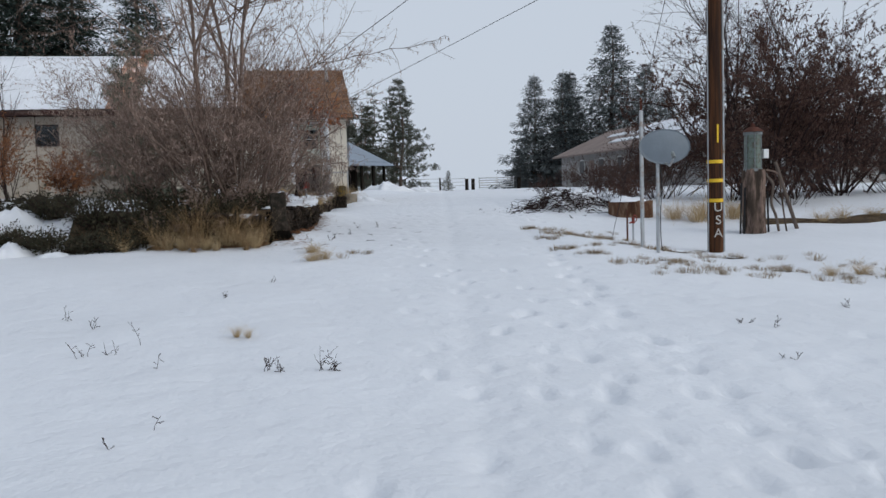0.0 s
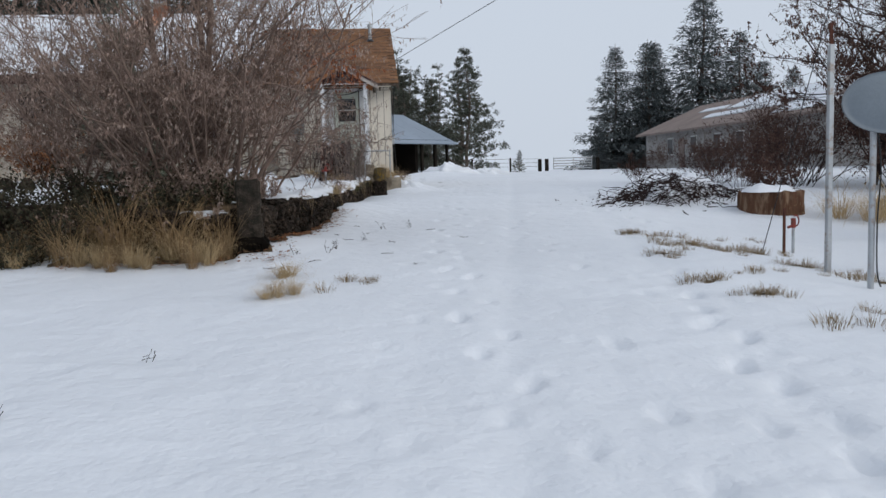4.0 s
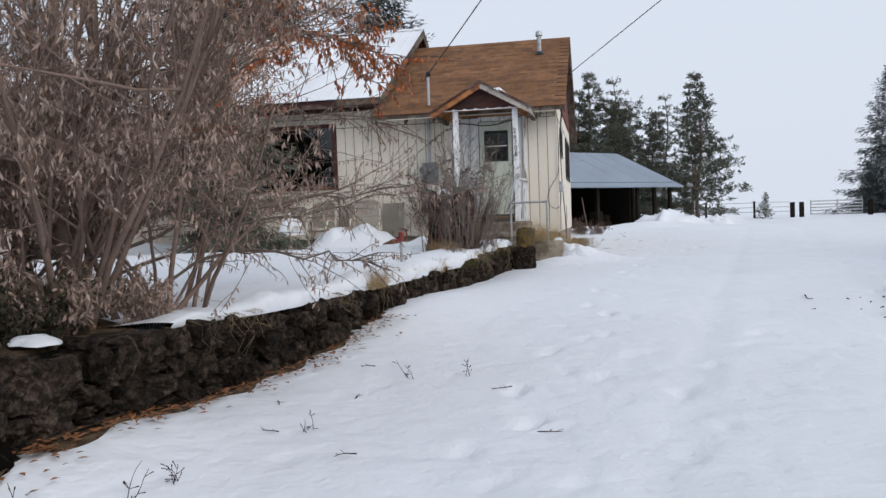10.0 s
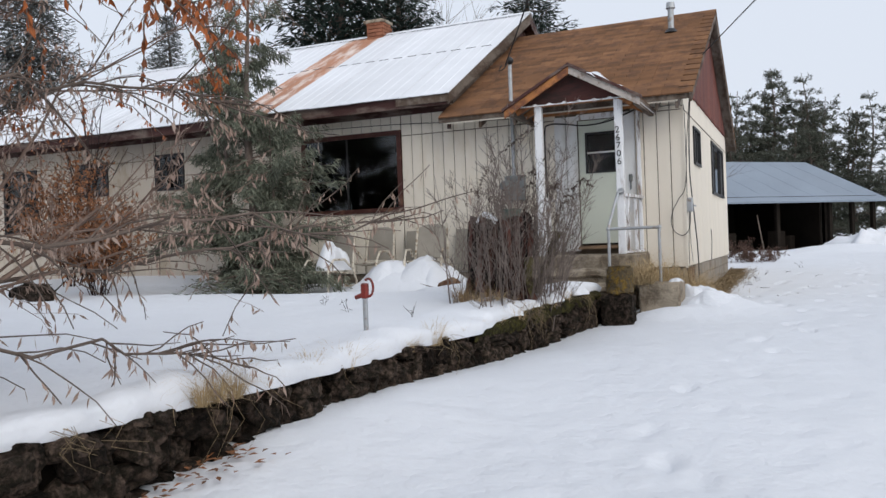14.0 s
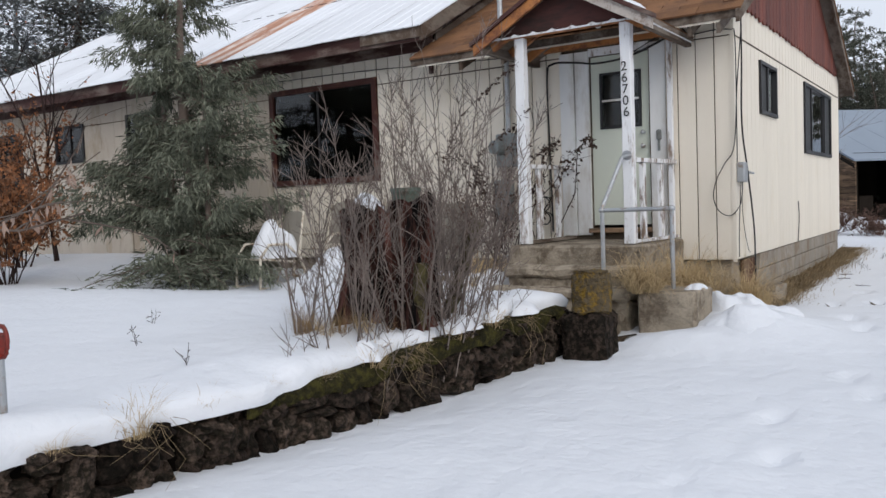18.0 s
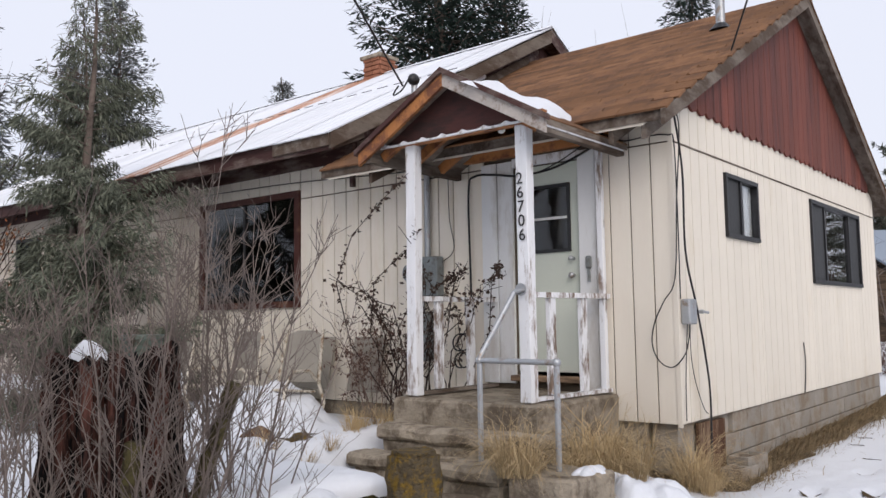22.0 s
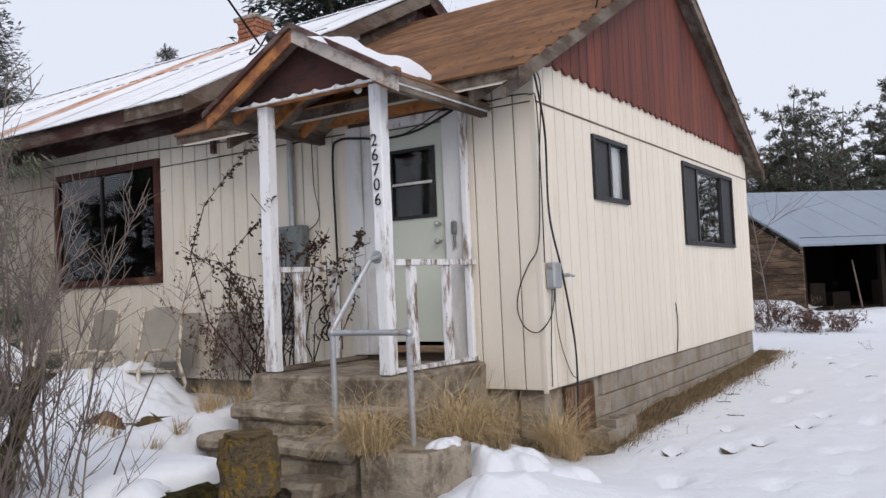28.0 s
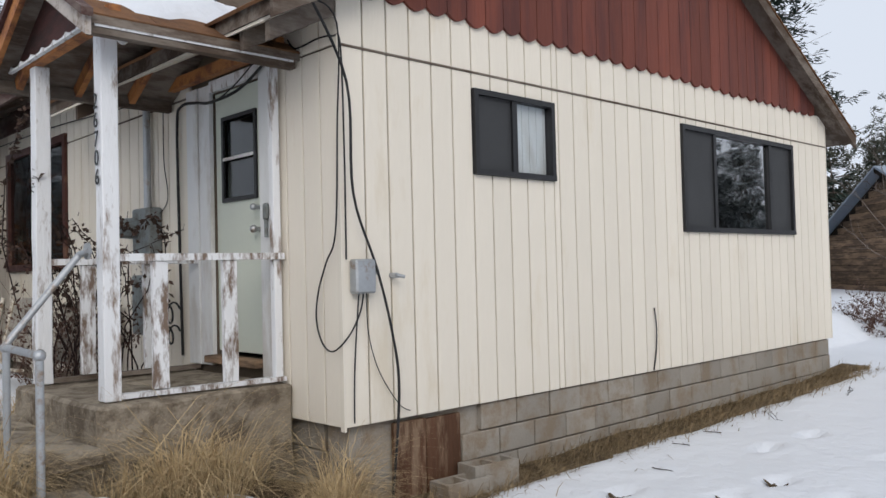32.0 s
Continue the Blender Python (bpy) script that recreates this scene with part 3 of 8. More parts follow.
# small trampled lumps and dents along the trodden line
tread = np.exp(-((XX - 0.187 * YY - 2.3) / 1.5) ** 2) * (YY > 0) * (YY < 48)
dent = soft_noise(XX * 4.3, YY * 3.1, 31) * soft_noise(XX * 3.1 + 4, YY * 4.0, 32)
ZZ += (0.020 * tread + 0.010) * np.clip(dent * 4, -1, 1) * (XX > -6) * (XX < 14) * (YY > 0) * (YY < 50)
dr = random.Random(77)
for _ in range(650):
    cy = dr.uniform(1.5, 44)
    cx = 0.187 * cy + (dr.gauss(2.2, 1.1) if dr.random() < 0.7 else dr.uniform(-3, 5))
    if cx < float(wall_x(min(max(cy, 15), 28))) + 0.25 and cy > 15.5:
        continue
    ix = slice(np.searchsorted(GX, cx - 0.3), np.searchsorted(GX, cx + 0.3))
    iy = slice(np.searchsorted(GY, cy - 0.3), np.searchsorted(GY, cy + 0.3))
    e = ((XX[iy, ix] - cx) / dr.uniform(0.05, 0.11)) ** 2 + ((YY[iy, ix] - cy) / dr.uniform(0.06, 0.13)) ** 2
    ZZ[iy, ix] -= dr.uniform(0.006, 0.024) * np.exp(-e)
PRINTS = [(3.77, 31.05), (3.22, 30.49), (4.06, 32.39), (3.98, 31.85), (3.39, 31.58), (3.62, 30.7), (3.50, 29.6), (3.66, 29.0), (4.9, 30.4), (5.3, 31.6), (4.95, 31.0), (5.1, 32.4), (5.0, 33.3), (3.55, 33.3), (3.6, 34.0), (2.34, 5.51), (2.11, 5.11), (1.84, 3.99), (2.18, 3.51), (1.7, 5.37), (1.61, 4.2), (2.5, 7.42), (2.71, 8.7), (0.34, 3.87), (1.06, 6.04), (2.34, 6.19), (3.04, 11.06), (2.42, 8.05), (2.85, 9.6)]
for cx, cy in PRINTS:
    ix = slice(np.searchsorted(GX, cx - 0.4), np.searchsorted(GX, cx + 0.4))
    iy = slice(np.searchsorted(GY, cy - 0.4), np.searchsorted(GY, cy + 0.4))
    e = ((XX[iy, ix] - cx) / 0.075) ** 2 + ((YY[iy, ix] - cy) / 0.14) ** 2
    ZZ[iy, ix] += -(0.08 if cy > 20 else 0.05) * np.exp(-e ** 2) + 0.004 * np.exp(-(np.sqrt(e) - 1.6) ** 2 * 4)
ny, nx = XX.shape
idx = np.arange(nx * ny).reshape(ny, nx)
quads = np.stack([idx[:-1, :-1], idx[:-1, 1:], idx[1:, 1:], idx[1:, :-1]], -1).reshape(-1, 4)
gm = bpy.data.meshes.new("ground")
gm.from_pydata(np.stack([XX, YY, ZZ], -1).reshape(-1, 3).tolist(), [], quads.tolist())
gm.polygons.foreach_set("use_smooth", [True] * len(gm.polygons))
gm.update()
tagged(part("ground", gm, SNOW, None), "trodden white snow over a farm drive and yard", "ground", kind="structure")


def gz(x, y):
    """The height of the snow at one spot, from the grid."""
    i = min(max(int(np.searchsorted(GX, x)) - 1, 0), len(GX) - 2)
    j = min(max(int(np.searchsorted(GY, y)) - 1, 0), len(GY) - 2)
    u, v = (x - GX[i]) / (GX[i + 1] - GX[i]), (y - GY[j]) / (GY[j + 1] - GY[j])
    return float((ZZ[j, i] * (1 - u) + ZZ[j, i + 1] * u) * (1 - v) + (ZZ[j + 1, i] * (1 - u) + ZZ[j + 1, i + 1] * u) * v)


# ---- the house ----
FY, SX, BOT = 30.2, 2.29, 1.61
E_RY, E_RZ, E_SL = 34.0, 6.50, 0.517
W_RY, W_RZ, W_SL = 34.3, 7.10, 0.515
WX0, WX1 = -14.3, -1.6
house = thing("house", "single-storey cream house with brown and white roofs, weathered", "house", (-5, 34, 1.0))


def east_roof(y):
    return E_RZ - E_SL * abs(y - E_RY)


def west_roof(y):
    return W_RZ - W_SL * abs(y - W_RY)


PIECES = {}


def piece(name, size, material, parent, at, bevel=0.004):
    """A small box piece; alike pieces share one mesh."""
    key = (name, tuple(round(s, 2) for s in size), material.name)
    if key not in PIECES:
        bm = boxed(-key[1][0] / 2, key[1][0] / 2, -key[1][1] / 2, key[1][1] / 2, -key[1][2] / 2, key[1][2] / 2, bevel=bevel)
        me = bpy.data.meshes.new(name)
        bm.to_mesh(me)
        bm.free()
        me.materials.append(material)
        PIECES[key] = me
    ob = new(name, PIECES[key])
    ob.parent = parent
    ob.matrix_basis = at if isinstance(at, Matrix) else Matrix.Translation(at)
    return ob


def wall_with_holes(lo, hi, z0, z1, holes):
    """Rectangles (a0, a1, z0, z1) that fill a wall round its openings."""
    cuts = sorted({lo, hi, *[v for h in holes for v in h[:2] if lo < v < hi]})
    out = []
    for a, b in zip(cuts, cuts[1:]):
        z = z0
        for h in sorted((h for h in holes if h[0] <= a + 1e-6 and h[1] >= b - 1e-6), key=lambda h: h[2]):
            if h[2] > z:
                out.append((a, b, z, h[2]))
            z = h[3]
        if z < z1:
            out.append((a, b, z, z1))
    return out


FRONT_HOLES = [(0.62, 1.34, 1.98, 4.03), (-4.66, -2.62, 2.74, 4.14), (-10.5, -9.62, 3.42, 4.08), (-12.75, -11.75, 2.7, 4.06), (-8.26, -7.56, 3.44, 4.12)]
SIDE_HOLES = [(31.45, 32.33, 3.33, 3.91), (34.39, 36.86, 2.95, 3.96)]

# thick walls behind the boards
front = None
for a, b, z0, z1 in wall_with_holes(WX0, SX - 0.02, BOT + 0.01, 4.40, FRONT_HOLES):
    bm = boxed(a, b, FY + 0.02, FY + 0.16, z0, z1)
    if front is None:
        front = part("wall_front", bm, SHEATH, house, "cream grooved siding")
    else:
        part("wall_section", bm, SHEATH, front)
side = part("wall_side", prism(bmesh.new(), [(FY + 0.17, 4.401), (37.93, 4.401), (37.93, east_roof(37.93) - 0.16), (E_RY, E_RZ - 0.16), (FY + 0.17, east_roof(FY + 0.17) - 0.16)], "x", SX - 0.16, SX - 0.02), SHEATH, house, "cream grooved siding")
for a, b, z0, z1 in wall_with_holes(FY + 0.17, 37.93, BOT + 0.01, 4.40, SIDE_HOLES):
    part("wall_section", boxed(SX - 0.16, SX - 0.02, a, b, z0, z1), SHEATH, side)
part("wall_back", boxed(WX0, SX - 0.17, 37.94, 38.1, 1.0, 4.5), SIDING, house)
bm = boxed(WX0, WX0 + 0.14, FY + 0.17, 37.93, 1.0, 4.4)
prism(bm, [(FY + 0.1, 4.401), (38.0, 4.401), (38.0, west_roof(38.0) - 0.16), (W_RY, W_RZ - 0.16), (FY + 0.1, west_roof(FY + 0.1) - 0.16)], "x", WX0, WX0 + 0.14)
part("wall_west", bm, SIDING, house)
# The rooms' dimness is partly put into their colour.
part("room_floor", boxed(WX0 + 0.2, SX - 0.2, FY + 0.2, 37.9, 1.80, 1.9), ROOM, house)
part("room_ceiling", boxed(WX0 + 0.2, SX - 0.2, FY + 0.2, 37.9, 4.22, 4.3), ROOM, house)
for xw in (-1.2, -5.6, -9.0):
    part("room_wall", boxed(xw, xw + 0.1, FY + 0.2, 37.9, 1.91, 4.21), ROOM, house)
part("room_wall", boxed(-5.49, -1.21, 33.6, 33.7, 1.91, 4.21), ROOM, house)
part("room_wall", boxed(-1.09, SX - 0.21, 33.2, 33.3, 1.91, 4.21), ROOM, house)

# siding boards, cut round the openings
br = random.Random(3)
a = SX
k = 0
while a > WX0 + 0.02:
    w = 0.203 if a > -6.2 else 0.405
    lo, hi = max(a - w, WX0), a
    if not (0.26 < (lo + hi) / 2 < 1.56):
        top = 4.36 if lo > -1.6 else 4.55
        for x0, x1, z0, z1 in wall_with_holes(lo, hi, BOT, top, [(h[0] - 0.03, h[1] + 0.03, h[2] - 0.03, h[3] + 0.03) for h in FRONT_HOLES]):
            if x1 - x0 > 0.03:
                for za, zb in ((z0, min(z1, 4.055)), (max(z0, 4.065), z1)):
                    if zb - za > 0.03:
                        piece("board", (x1 - x0 - (0.010 if x0 > -6.2 else 0.005), 0.022, zb - za), SIDING if x0 > -4.7 else WESTSIDING, front, ((x0 + x1) / 2, FY + 0.008, (za + zb) / 2), 0.003)
    a -= w
a = FY
while a < 37.94:
    lo, hi = a, min(a + 0.203, 37.95)
    for y0, y1, z0, z1 in wall_with_holes(lo, hi, BOT, 4.44, [(h[0] - 0.03, h[1] + 0.03, h[2] - 0.03, h[3] + 0.03) for h in SIDE_HOLES]):
        if y1 - y0 > 0.03:
            for za, zb in ((z0, min(z1, 4.055)), (max(z0, 4.065), z1)):
                if zb - za > 0.03:
                    piece("board", (0.022, y1 - y0 - 0.013, zb - za), SIDING, side, (SX - 0.008, (y0 + y1) / 2, (za + zb) / 2), 0.003)
    a += 0.203
# corner boards and the thin flashing line between the two lifts of siding
part("corner_board", boxed(SX - 0.028, SX + 0.012, FY - 0.012, FY + 0.004, BOT - 0.02, 4.40), SIDING, house)
part("flashing", boxed(SX + 0.003, SX + 0.009, FY, 37.95, 4.053, 4.067), GREYWOOD, house)
part("flashing", boxed(-1.6, 0.24, FY - 0.006, FY - 0.003, 4.053, 4.067), GREYWOOD, house)

# the red gable: boards with rounded lower ends
gable = part("gable", prism(bmesh.new(), [(30.5, 4.52), (37.6, 4.52), (37.5, east_roof(37.5) - 0.2), (E_RY, E_RZ - 0.2), (30.6, east_roof(30.6) - 0.2)], "x", SX - 0.015, SX + 0.004), SHEATH, house, "dark red stained vertical boards with scalloped ends")
y = 30.36
while y < 37.8:
    w = 0.20
    lo, hi = y + 0.004, y + w - 0.004
    zl, zh = east_roof(lo) - 0.13, east_roof(hi) - 0.13
    z0 = 4.40 + br.uniform(-0.012, 0.012)
    if min(zl, zh) > z0 + 0.05:
        bm = bmesh.new()
        low = [(lo + (hi - lo) * i / 6, z0 + 0.045 * (1 - math.sin(math.pi * i / 6))) for i in range(7)]
        prism(bm, low + [(hi, zh)] + ([(E_RY, E_RZ - 0.13)] if lo < E_RY < hi else []) + [(lo, zl)], "x", SX + 0.006, SX + 0.03)
        part("board", bm, REDWOOD, gable)
    y += w

# foundation of concrete blocks
found = part("foundation", boxed(SX - 0.30, SX - 0.075, FY + 0.08, 37.9, 0.7, 1.6), BLOCK, house, "grey concrete block foundation")
for c in range(4):
    z = 1.505 - 0.2 * c
    y = FY + 0.06 - (0.2 if c % 2 else 0)
    while y < 37.8:
        a, b = max(y, FY + 0.06), min(y + 0.4, 37.9)
        if b - a > 0.05 and not (a < 31.25 and b > 30.62 and c < 3):
            piece("block", (0.06, b - a - 0.012, 0.186), BLOCK, found, (SX - 0.055 + br.uniform(-0.004, 0.004), (a + b) / 2, z), 0.006)
        y += 0.4
x = SX - 0.28
for i in range(3):
    for c in range(4):
        piece("block", (0.388 if i else 0.2, 0.06, 0.186), BLOCK, found, (SX - 0.2 - 0.35 * i, FY + 0.11, 1.505 - 0.2 * c), 0.006)
bm = boxed(SX - 0.06, SX - 0.015, 30.62, 30.9, 0.95, 1.58, bevel=0.006)
box(bm, SX - 0.065, SX - 0.02, 30.91, 31.24, 0.95, 1.57, bevel=0.006)
part("crawlspace_hatch", bm, HATCHWOOD, house, "rotten brown plank hatch")
foot = part("foundation_front", boxed(WX0, 0.17, FY + 0.06, FY + 0.19, 0.9, 1.598), CONCRETE, house)
for x0 in np.arange(WX0, 0.2, 1.0):
    piece("foundation_block", (0.97, 0.012, 0.7), CONCRETE, foot, (float(x0) + 0.485, FY + 0.053, 1.25))

# windows
def window(axis, a0, a1, z0, z1, frame_mat, splits, w=0.05, sill=False):
    """A framed window in the front (axis x) or the side wall (axis y), with panes between mullions."""
    def b(m0, m1, d0, d1, q0, q1, bm=None):
        bm = bm or bmesh.new()
        return box(bm, m0, m1, FY - d1, FY - d0, q0, q1) if axis == "x" else box(bm, SX + d0, SX + d1, m0, m1, q0, q1)
    bm = b(a0 - 0.03, a1 + 0.03, -0.05, 0.03, z1 - w + 0.03, z1 + 0.03)
    b(a0 - 0.03, a1 + 0.03, -0.05, 0.035, z0 - 0.03, z0 + w - 0.03, bm)
    b(a0 - 0.03, a0 + w - 0.03, -0.05, 0.03, z0 + w - 0.03, z1 - w + 0.03, bm)
    b(a1 - w + 0.03, a1 + 0.03, -0.05, 0.03, z0 + w - 0.03, z1 - w + 0.03, bm)
    win = part("window", bm, frame_mat, house, "sliding window in a dark frame")
    for s in splits:
        part("mullion", b(s - (0.028 if axis == "y" else 0.014), s + (0.028 if axis == "y" else 0.014), -0.03, 0.0 if axis == "x" else 0.015, z0 + w - 0.03, z1 - w + 0.03), BLACKFRAME, win)
    edges = [a0, *splits, a1]
    for i, (p, q) in enumerate(zip(edges, edges[1:])):
        d = -0.02 if i % 2 else -0.005
        ob = part("pane", b(p, q, d - 0.004, d, z0, z1), ((COATED if a1 > 33 else CLEAR) if i == 1 else SCREEN) if axis == "y" else GLASS, win)
        ob.visible_shadow = False
    return win


window("y", *SIDE_HOLES[0], BLACKFRAME, [31.88], 0.042)
window("y", *SIDE_HOLES[1], BLACKFRAME, [35.02, 36.3])
pic = window("x", *FRONT_HOLES[1], REDFRAME, [-3.72], 0.08)
window("x", *FRONT_HOLES[2], BLACKFRAME, [-10.05])
window("x", *FRONT_HOLES[3], BLACKFRAME, [-12.25])
window("x", *FRONT_HOLES[4], BLACKFRAME, [])
# white pleats added behind one half of the small side window to keep it pale
bm = bmesh.new()
for i in range(11):
    box(bm, SX - 0.060 + 0.006 * (i % 2), SX - 0.052 + 0.006 * (i % 2), 31.90 + i * 0.044, 31.90 + i * 0.044 + 0.043, 3.32, 3.92)
part("curtain", bm, WHITECLEAN, house)

# east roof: deck, shingle courses, rake boards
deck = bmesh.new()
for s in (-1, 1):
    e = 29.65 if s < 0 else 38.35
    prism(deck, [(E_RY, E_RZ - 0.03), (E_RY, E_RZ - 0.13), (e, east_roof(e) - 0.13), (e, east_roof(e) - 0.03)], "x", WX1, 2.50)
eroof = part("roof_east", deck, GREYWOOD, house, "brown asphalt shingle roof")
ang = math.atan(E_SL)
n_course, n_tab = 34, 9
rows_len = (E_RY - 29.62) / math.cos(ang)
for s in (-1, 1):
    for c in range(n_course):
        d = rows_len - (c + 0.5) * rows_len / n_course
        if s > 0:
            # the hidden back slope carries one long strip a course
            yc, zc = E_RY + d * math.cos(ang), E_RZ - d * math.sin(ang) - 0.016
            piece("shingle_course", (4.12, rows_len / n_course + 0.02, 0.014), SHINGLE, eroof, Matrix.LocRotScale(((WX1 + 2.52) / 2, yc, zc), Euler((-ang - 0.06, 0, 0)), None), 0.0)
            continue
        for t in range(n_tab):
            w = 4.12 / n_tab
            x0 = WX1 + 0.004 + t * w + (w / 2 if c % 2 else 0)
            x1 = min(x0 + w, 2.52)
            if c % 2 and t == n_tab - 1:
                continue
            yc, zc = E_RY - d * math.cos(ang), E_RZ - d * math.sin(ang) - 0.014
            piece("shingle", (x1 - x0 - 0.004, rows_len / n_course + 0.022, 0.022), SHINGLE, eroof, Matrix.LocRotScale(((x0 + x1) / 2, yc, zc), Euler((ang + 0.11 + br.uniform(-0.015, 0.015), 0, br.uniform(-0.006, 0.006))), None), 0.0)
        if c % 2:
            w = 4.12 / n_tab
            for x0, x1 in ((WX1 + 0.004, WX1 + w / 2),):
                piece("shingle", (x1 - x0, rows_len / n_course + 0.022, 0.016), SHINGLE, eroof, Matrix.LocRotScale(((x0 + x1) / 2, E_RY - d * math.cos(ang), E_RZ - d * math.sin(ang) - 0.014), Euler((ang + 0.07, 0, 0)), None), 0.0)
part("ridge_cap", prism(bmesh.new(), [(E_RY - 0.14, E_RZ - 0.062), (E_RY, E_RZ + 0.02), (E_RY + 0.14, E_RZ - 0.062), (E_RY, E_RZ)], "x", WX1, 2.52), SHINGLE, eroof)
for s in (-1, 1):
    e = 29.6 if s < 0 else 38.4
    bm = prism(bmesh.new(), [(E_RY, E_RZ - 0.03), (e, east_roof(e) - 0.03), (e, east_roof(e) - 0.16), (E_RY, E_RZ - 0.17)], "x", 2.47, 2.505)
    part("rake_board", bm, GREYWOOD, eroof, "weathered grey barge board")
part("soffit", prism(bmesh.new(), [(29.66, east_roof(29.66) - 0.135), (29.66, east_roof(29.66) - 0.155), (FY - 0.01, 4.375), (FY - 0.01, 4.40)], "x", -1.5, SX), SIDING, eroof)
for xr in (-0.9, -0.3, 1.95, 2.25):
    part("rafter_tail", prism(bmesh.new(), [(29.7, east_roof(29.7) - 0.16), (29.7, east_roof(29.7) - 0.28), (FY - 0.02, east_roof(FY) - 0.3), (FY - 0.02, east_roof(FY) - 0.16)], "x", xr, xr + 0.045), GREYWOOD, eroof)
vent = bmesh.new()
rod(vent, (1.80, 32.9, east_roof(32.9) - 0.05), (1.80, 32.9, 6.40), 0.055, n=14)
rod(vent, (1.80, 32.9, 6.36), (1.80, 32.9, 6.47), 0.085, 0.07, n=14)
part("vent_pipe", vent, GALV, eroof, "galvanised flue pipe with a cap")
part("vent_flashing", rod(bmesh.new(), (1.80, 32.9, east_roof(32.9) - 0.03), (1.80, 32.9, east_roof(32.9) + 0.05), 0.14, 0.07, n=14), BLACKFRAME, eroof)

# west roof: ribbed metal sheets in two lifts, a rusty run under the chimney
deck = bmesh.new()
for s in (-1, 1):
    e = 29.66 if s < 0 else 38.9
    prism(deck, [(W_RY, W_RZ - 0.05), (W_RY, W_RZ - 0.16), (e, west_roof(e) - 0.16), (e, west_roof(e) - 0.05)], "x", WX0 - 0.2, -1.40)
wroof = part("roof_west", deck, FASCIA, house, "snow-dusted white metal roof with rust stain")
wang = math.atan(W_SL)
slope_len = (W_RY - 29.55) / math.cos(wang)


def sheet_mesh(width, length, material):
    """A metal sheet with ribs that run down the slope."""
    s = Soup()
    prof = []
    for i in range(4):
        x0 = i * width / 4
        prof += [(x0, 0.0), (x0 + width / 4 - 0.045, 0.0), (x0 + width / 4 - 0.03, 0.007), (x0 + width / 4 - 0.012, 0.007)]
    prof.append((width, 0.0))
    for t in (0.0, 0.012):
        for yy in (0, length):
            for x, z in prof:
                s.v.append(Vector((x - width / 2, yy - length / 2, z - t)))
    n = len(prof)
    for i in range(n - 1):
        s.f.append((i, i + 1, n + i + 1, n + i))
        s.f.append((2 * n + i, 3 * n + i, 3 * n + i + 1, 2 * n + i + 1))
        s.f.append((i, 2 * n + i, 2 * n + i + 1, i + 1))
        s.f.append((n + i, n + i + 1, 3 * n + i + 1, 3 * n + i))
    return s.mesh("roof_sheet", material, smooth=False)


half = slope_len / 2
sheets = {m.name: sheet_mesh(0.92, half + 0.06, m) for m in (ROOFWHITE, ROOFRUST)}
count = int(round((-1.37 - (WX0 - 0.25)) / 0.9))
for s in (-1, 1):
    for lift in (0, 1):
        for i in range(count):
            xc = -1.37 - 0.45 - i * 0.9
            d = (0.5 + lift) * half
            rusty = s < 0 and abs(xc + 5.1) < 0.46
            m = ROOFRUST if rusty else ROOFWHITE
            zz = W_RZ - d * math.sin(wang) - 0.012 - 0.014 * lift
            ob = part("roof_sheet", sheets[m.name], m, wroof, at=Matrix.LocRotScale((xc, W_RY + s * d * math.cos(wang), zz + 0.006 * (i % 2)), Euler((-s * (wang + 0.008), 0, 0)), None))
    # short dark bars along the lap and the ridge: broken dark lines
    if s < 0:
        for i in range(int((12.6) / 0.32)):
            xg = -1.55 - i * 0.32
            d = half - 0.04
            piece("snow_guard", (0.21, 0.012, 0.014), BLACKFRAME, wroof, Matrix.LocRotScale((xg, W_RY - d * math.cos(wang), W_RZ - d * math.sin(wang) + 0.016), Euler((wang, 0, 0)), None), 0.004)
            piece("snow_guard", (0.16, 0.01, 0.012), BLACKFRAME, wroof, Matrix.LocRotScale((xg, W_RY - 0.12, W_RZ - 0.06 + 0.012), Euler((wang, 0, 0)), None), 0.004)
part("ridge_cap", prism(bmesh.new(), [(W_RY - 0.15, W_RZ - 0.055), (W_RY, W_RZ + 0.03), (W_RY + 0.15, W_RZ - 0.055), (W_RY, W_RZ + 0.012)], "x", WX0 - 0.2, -1.36), ROOFWHITE, wroof)
part("eave_board", boxed(WX0 - 0.2, -1.38, 29.60, 29.64, west_roof(29.6) - 0.25, west_roof(29.6) - 0.045), FASCIA, wroof, "dark red eave board")
part("eave_plate", boxed(-2.35, -1.39, 29.565, 29.598, west_roof(29.6) - 0.21, west_roof(29.6) - 0.06), GREYWOOD, wroof, "bare grey patch board")
for xr in np.arange(WX0, -1.4, 0.61):
    part("rafter_tail", prism(bmesh.new(), [(29.65, west_roof(29.65) - 0.17), (29.65, west_roof(29.65) - 0.28), (FY - 0.02, west_roof(FY) - 0.33), (FY - 0.02, west_roof(FY) - 0.17)], "x", xr, xr + 0.05), GREYWOOD, wroof)
part("frieze", boxed(WX0, -1.62, FY - 0.02, FY + 0.1, 4.42, 4.75), FASCIA, wroof)
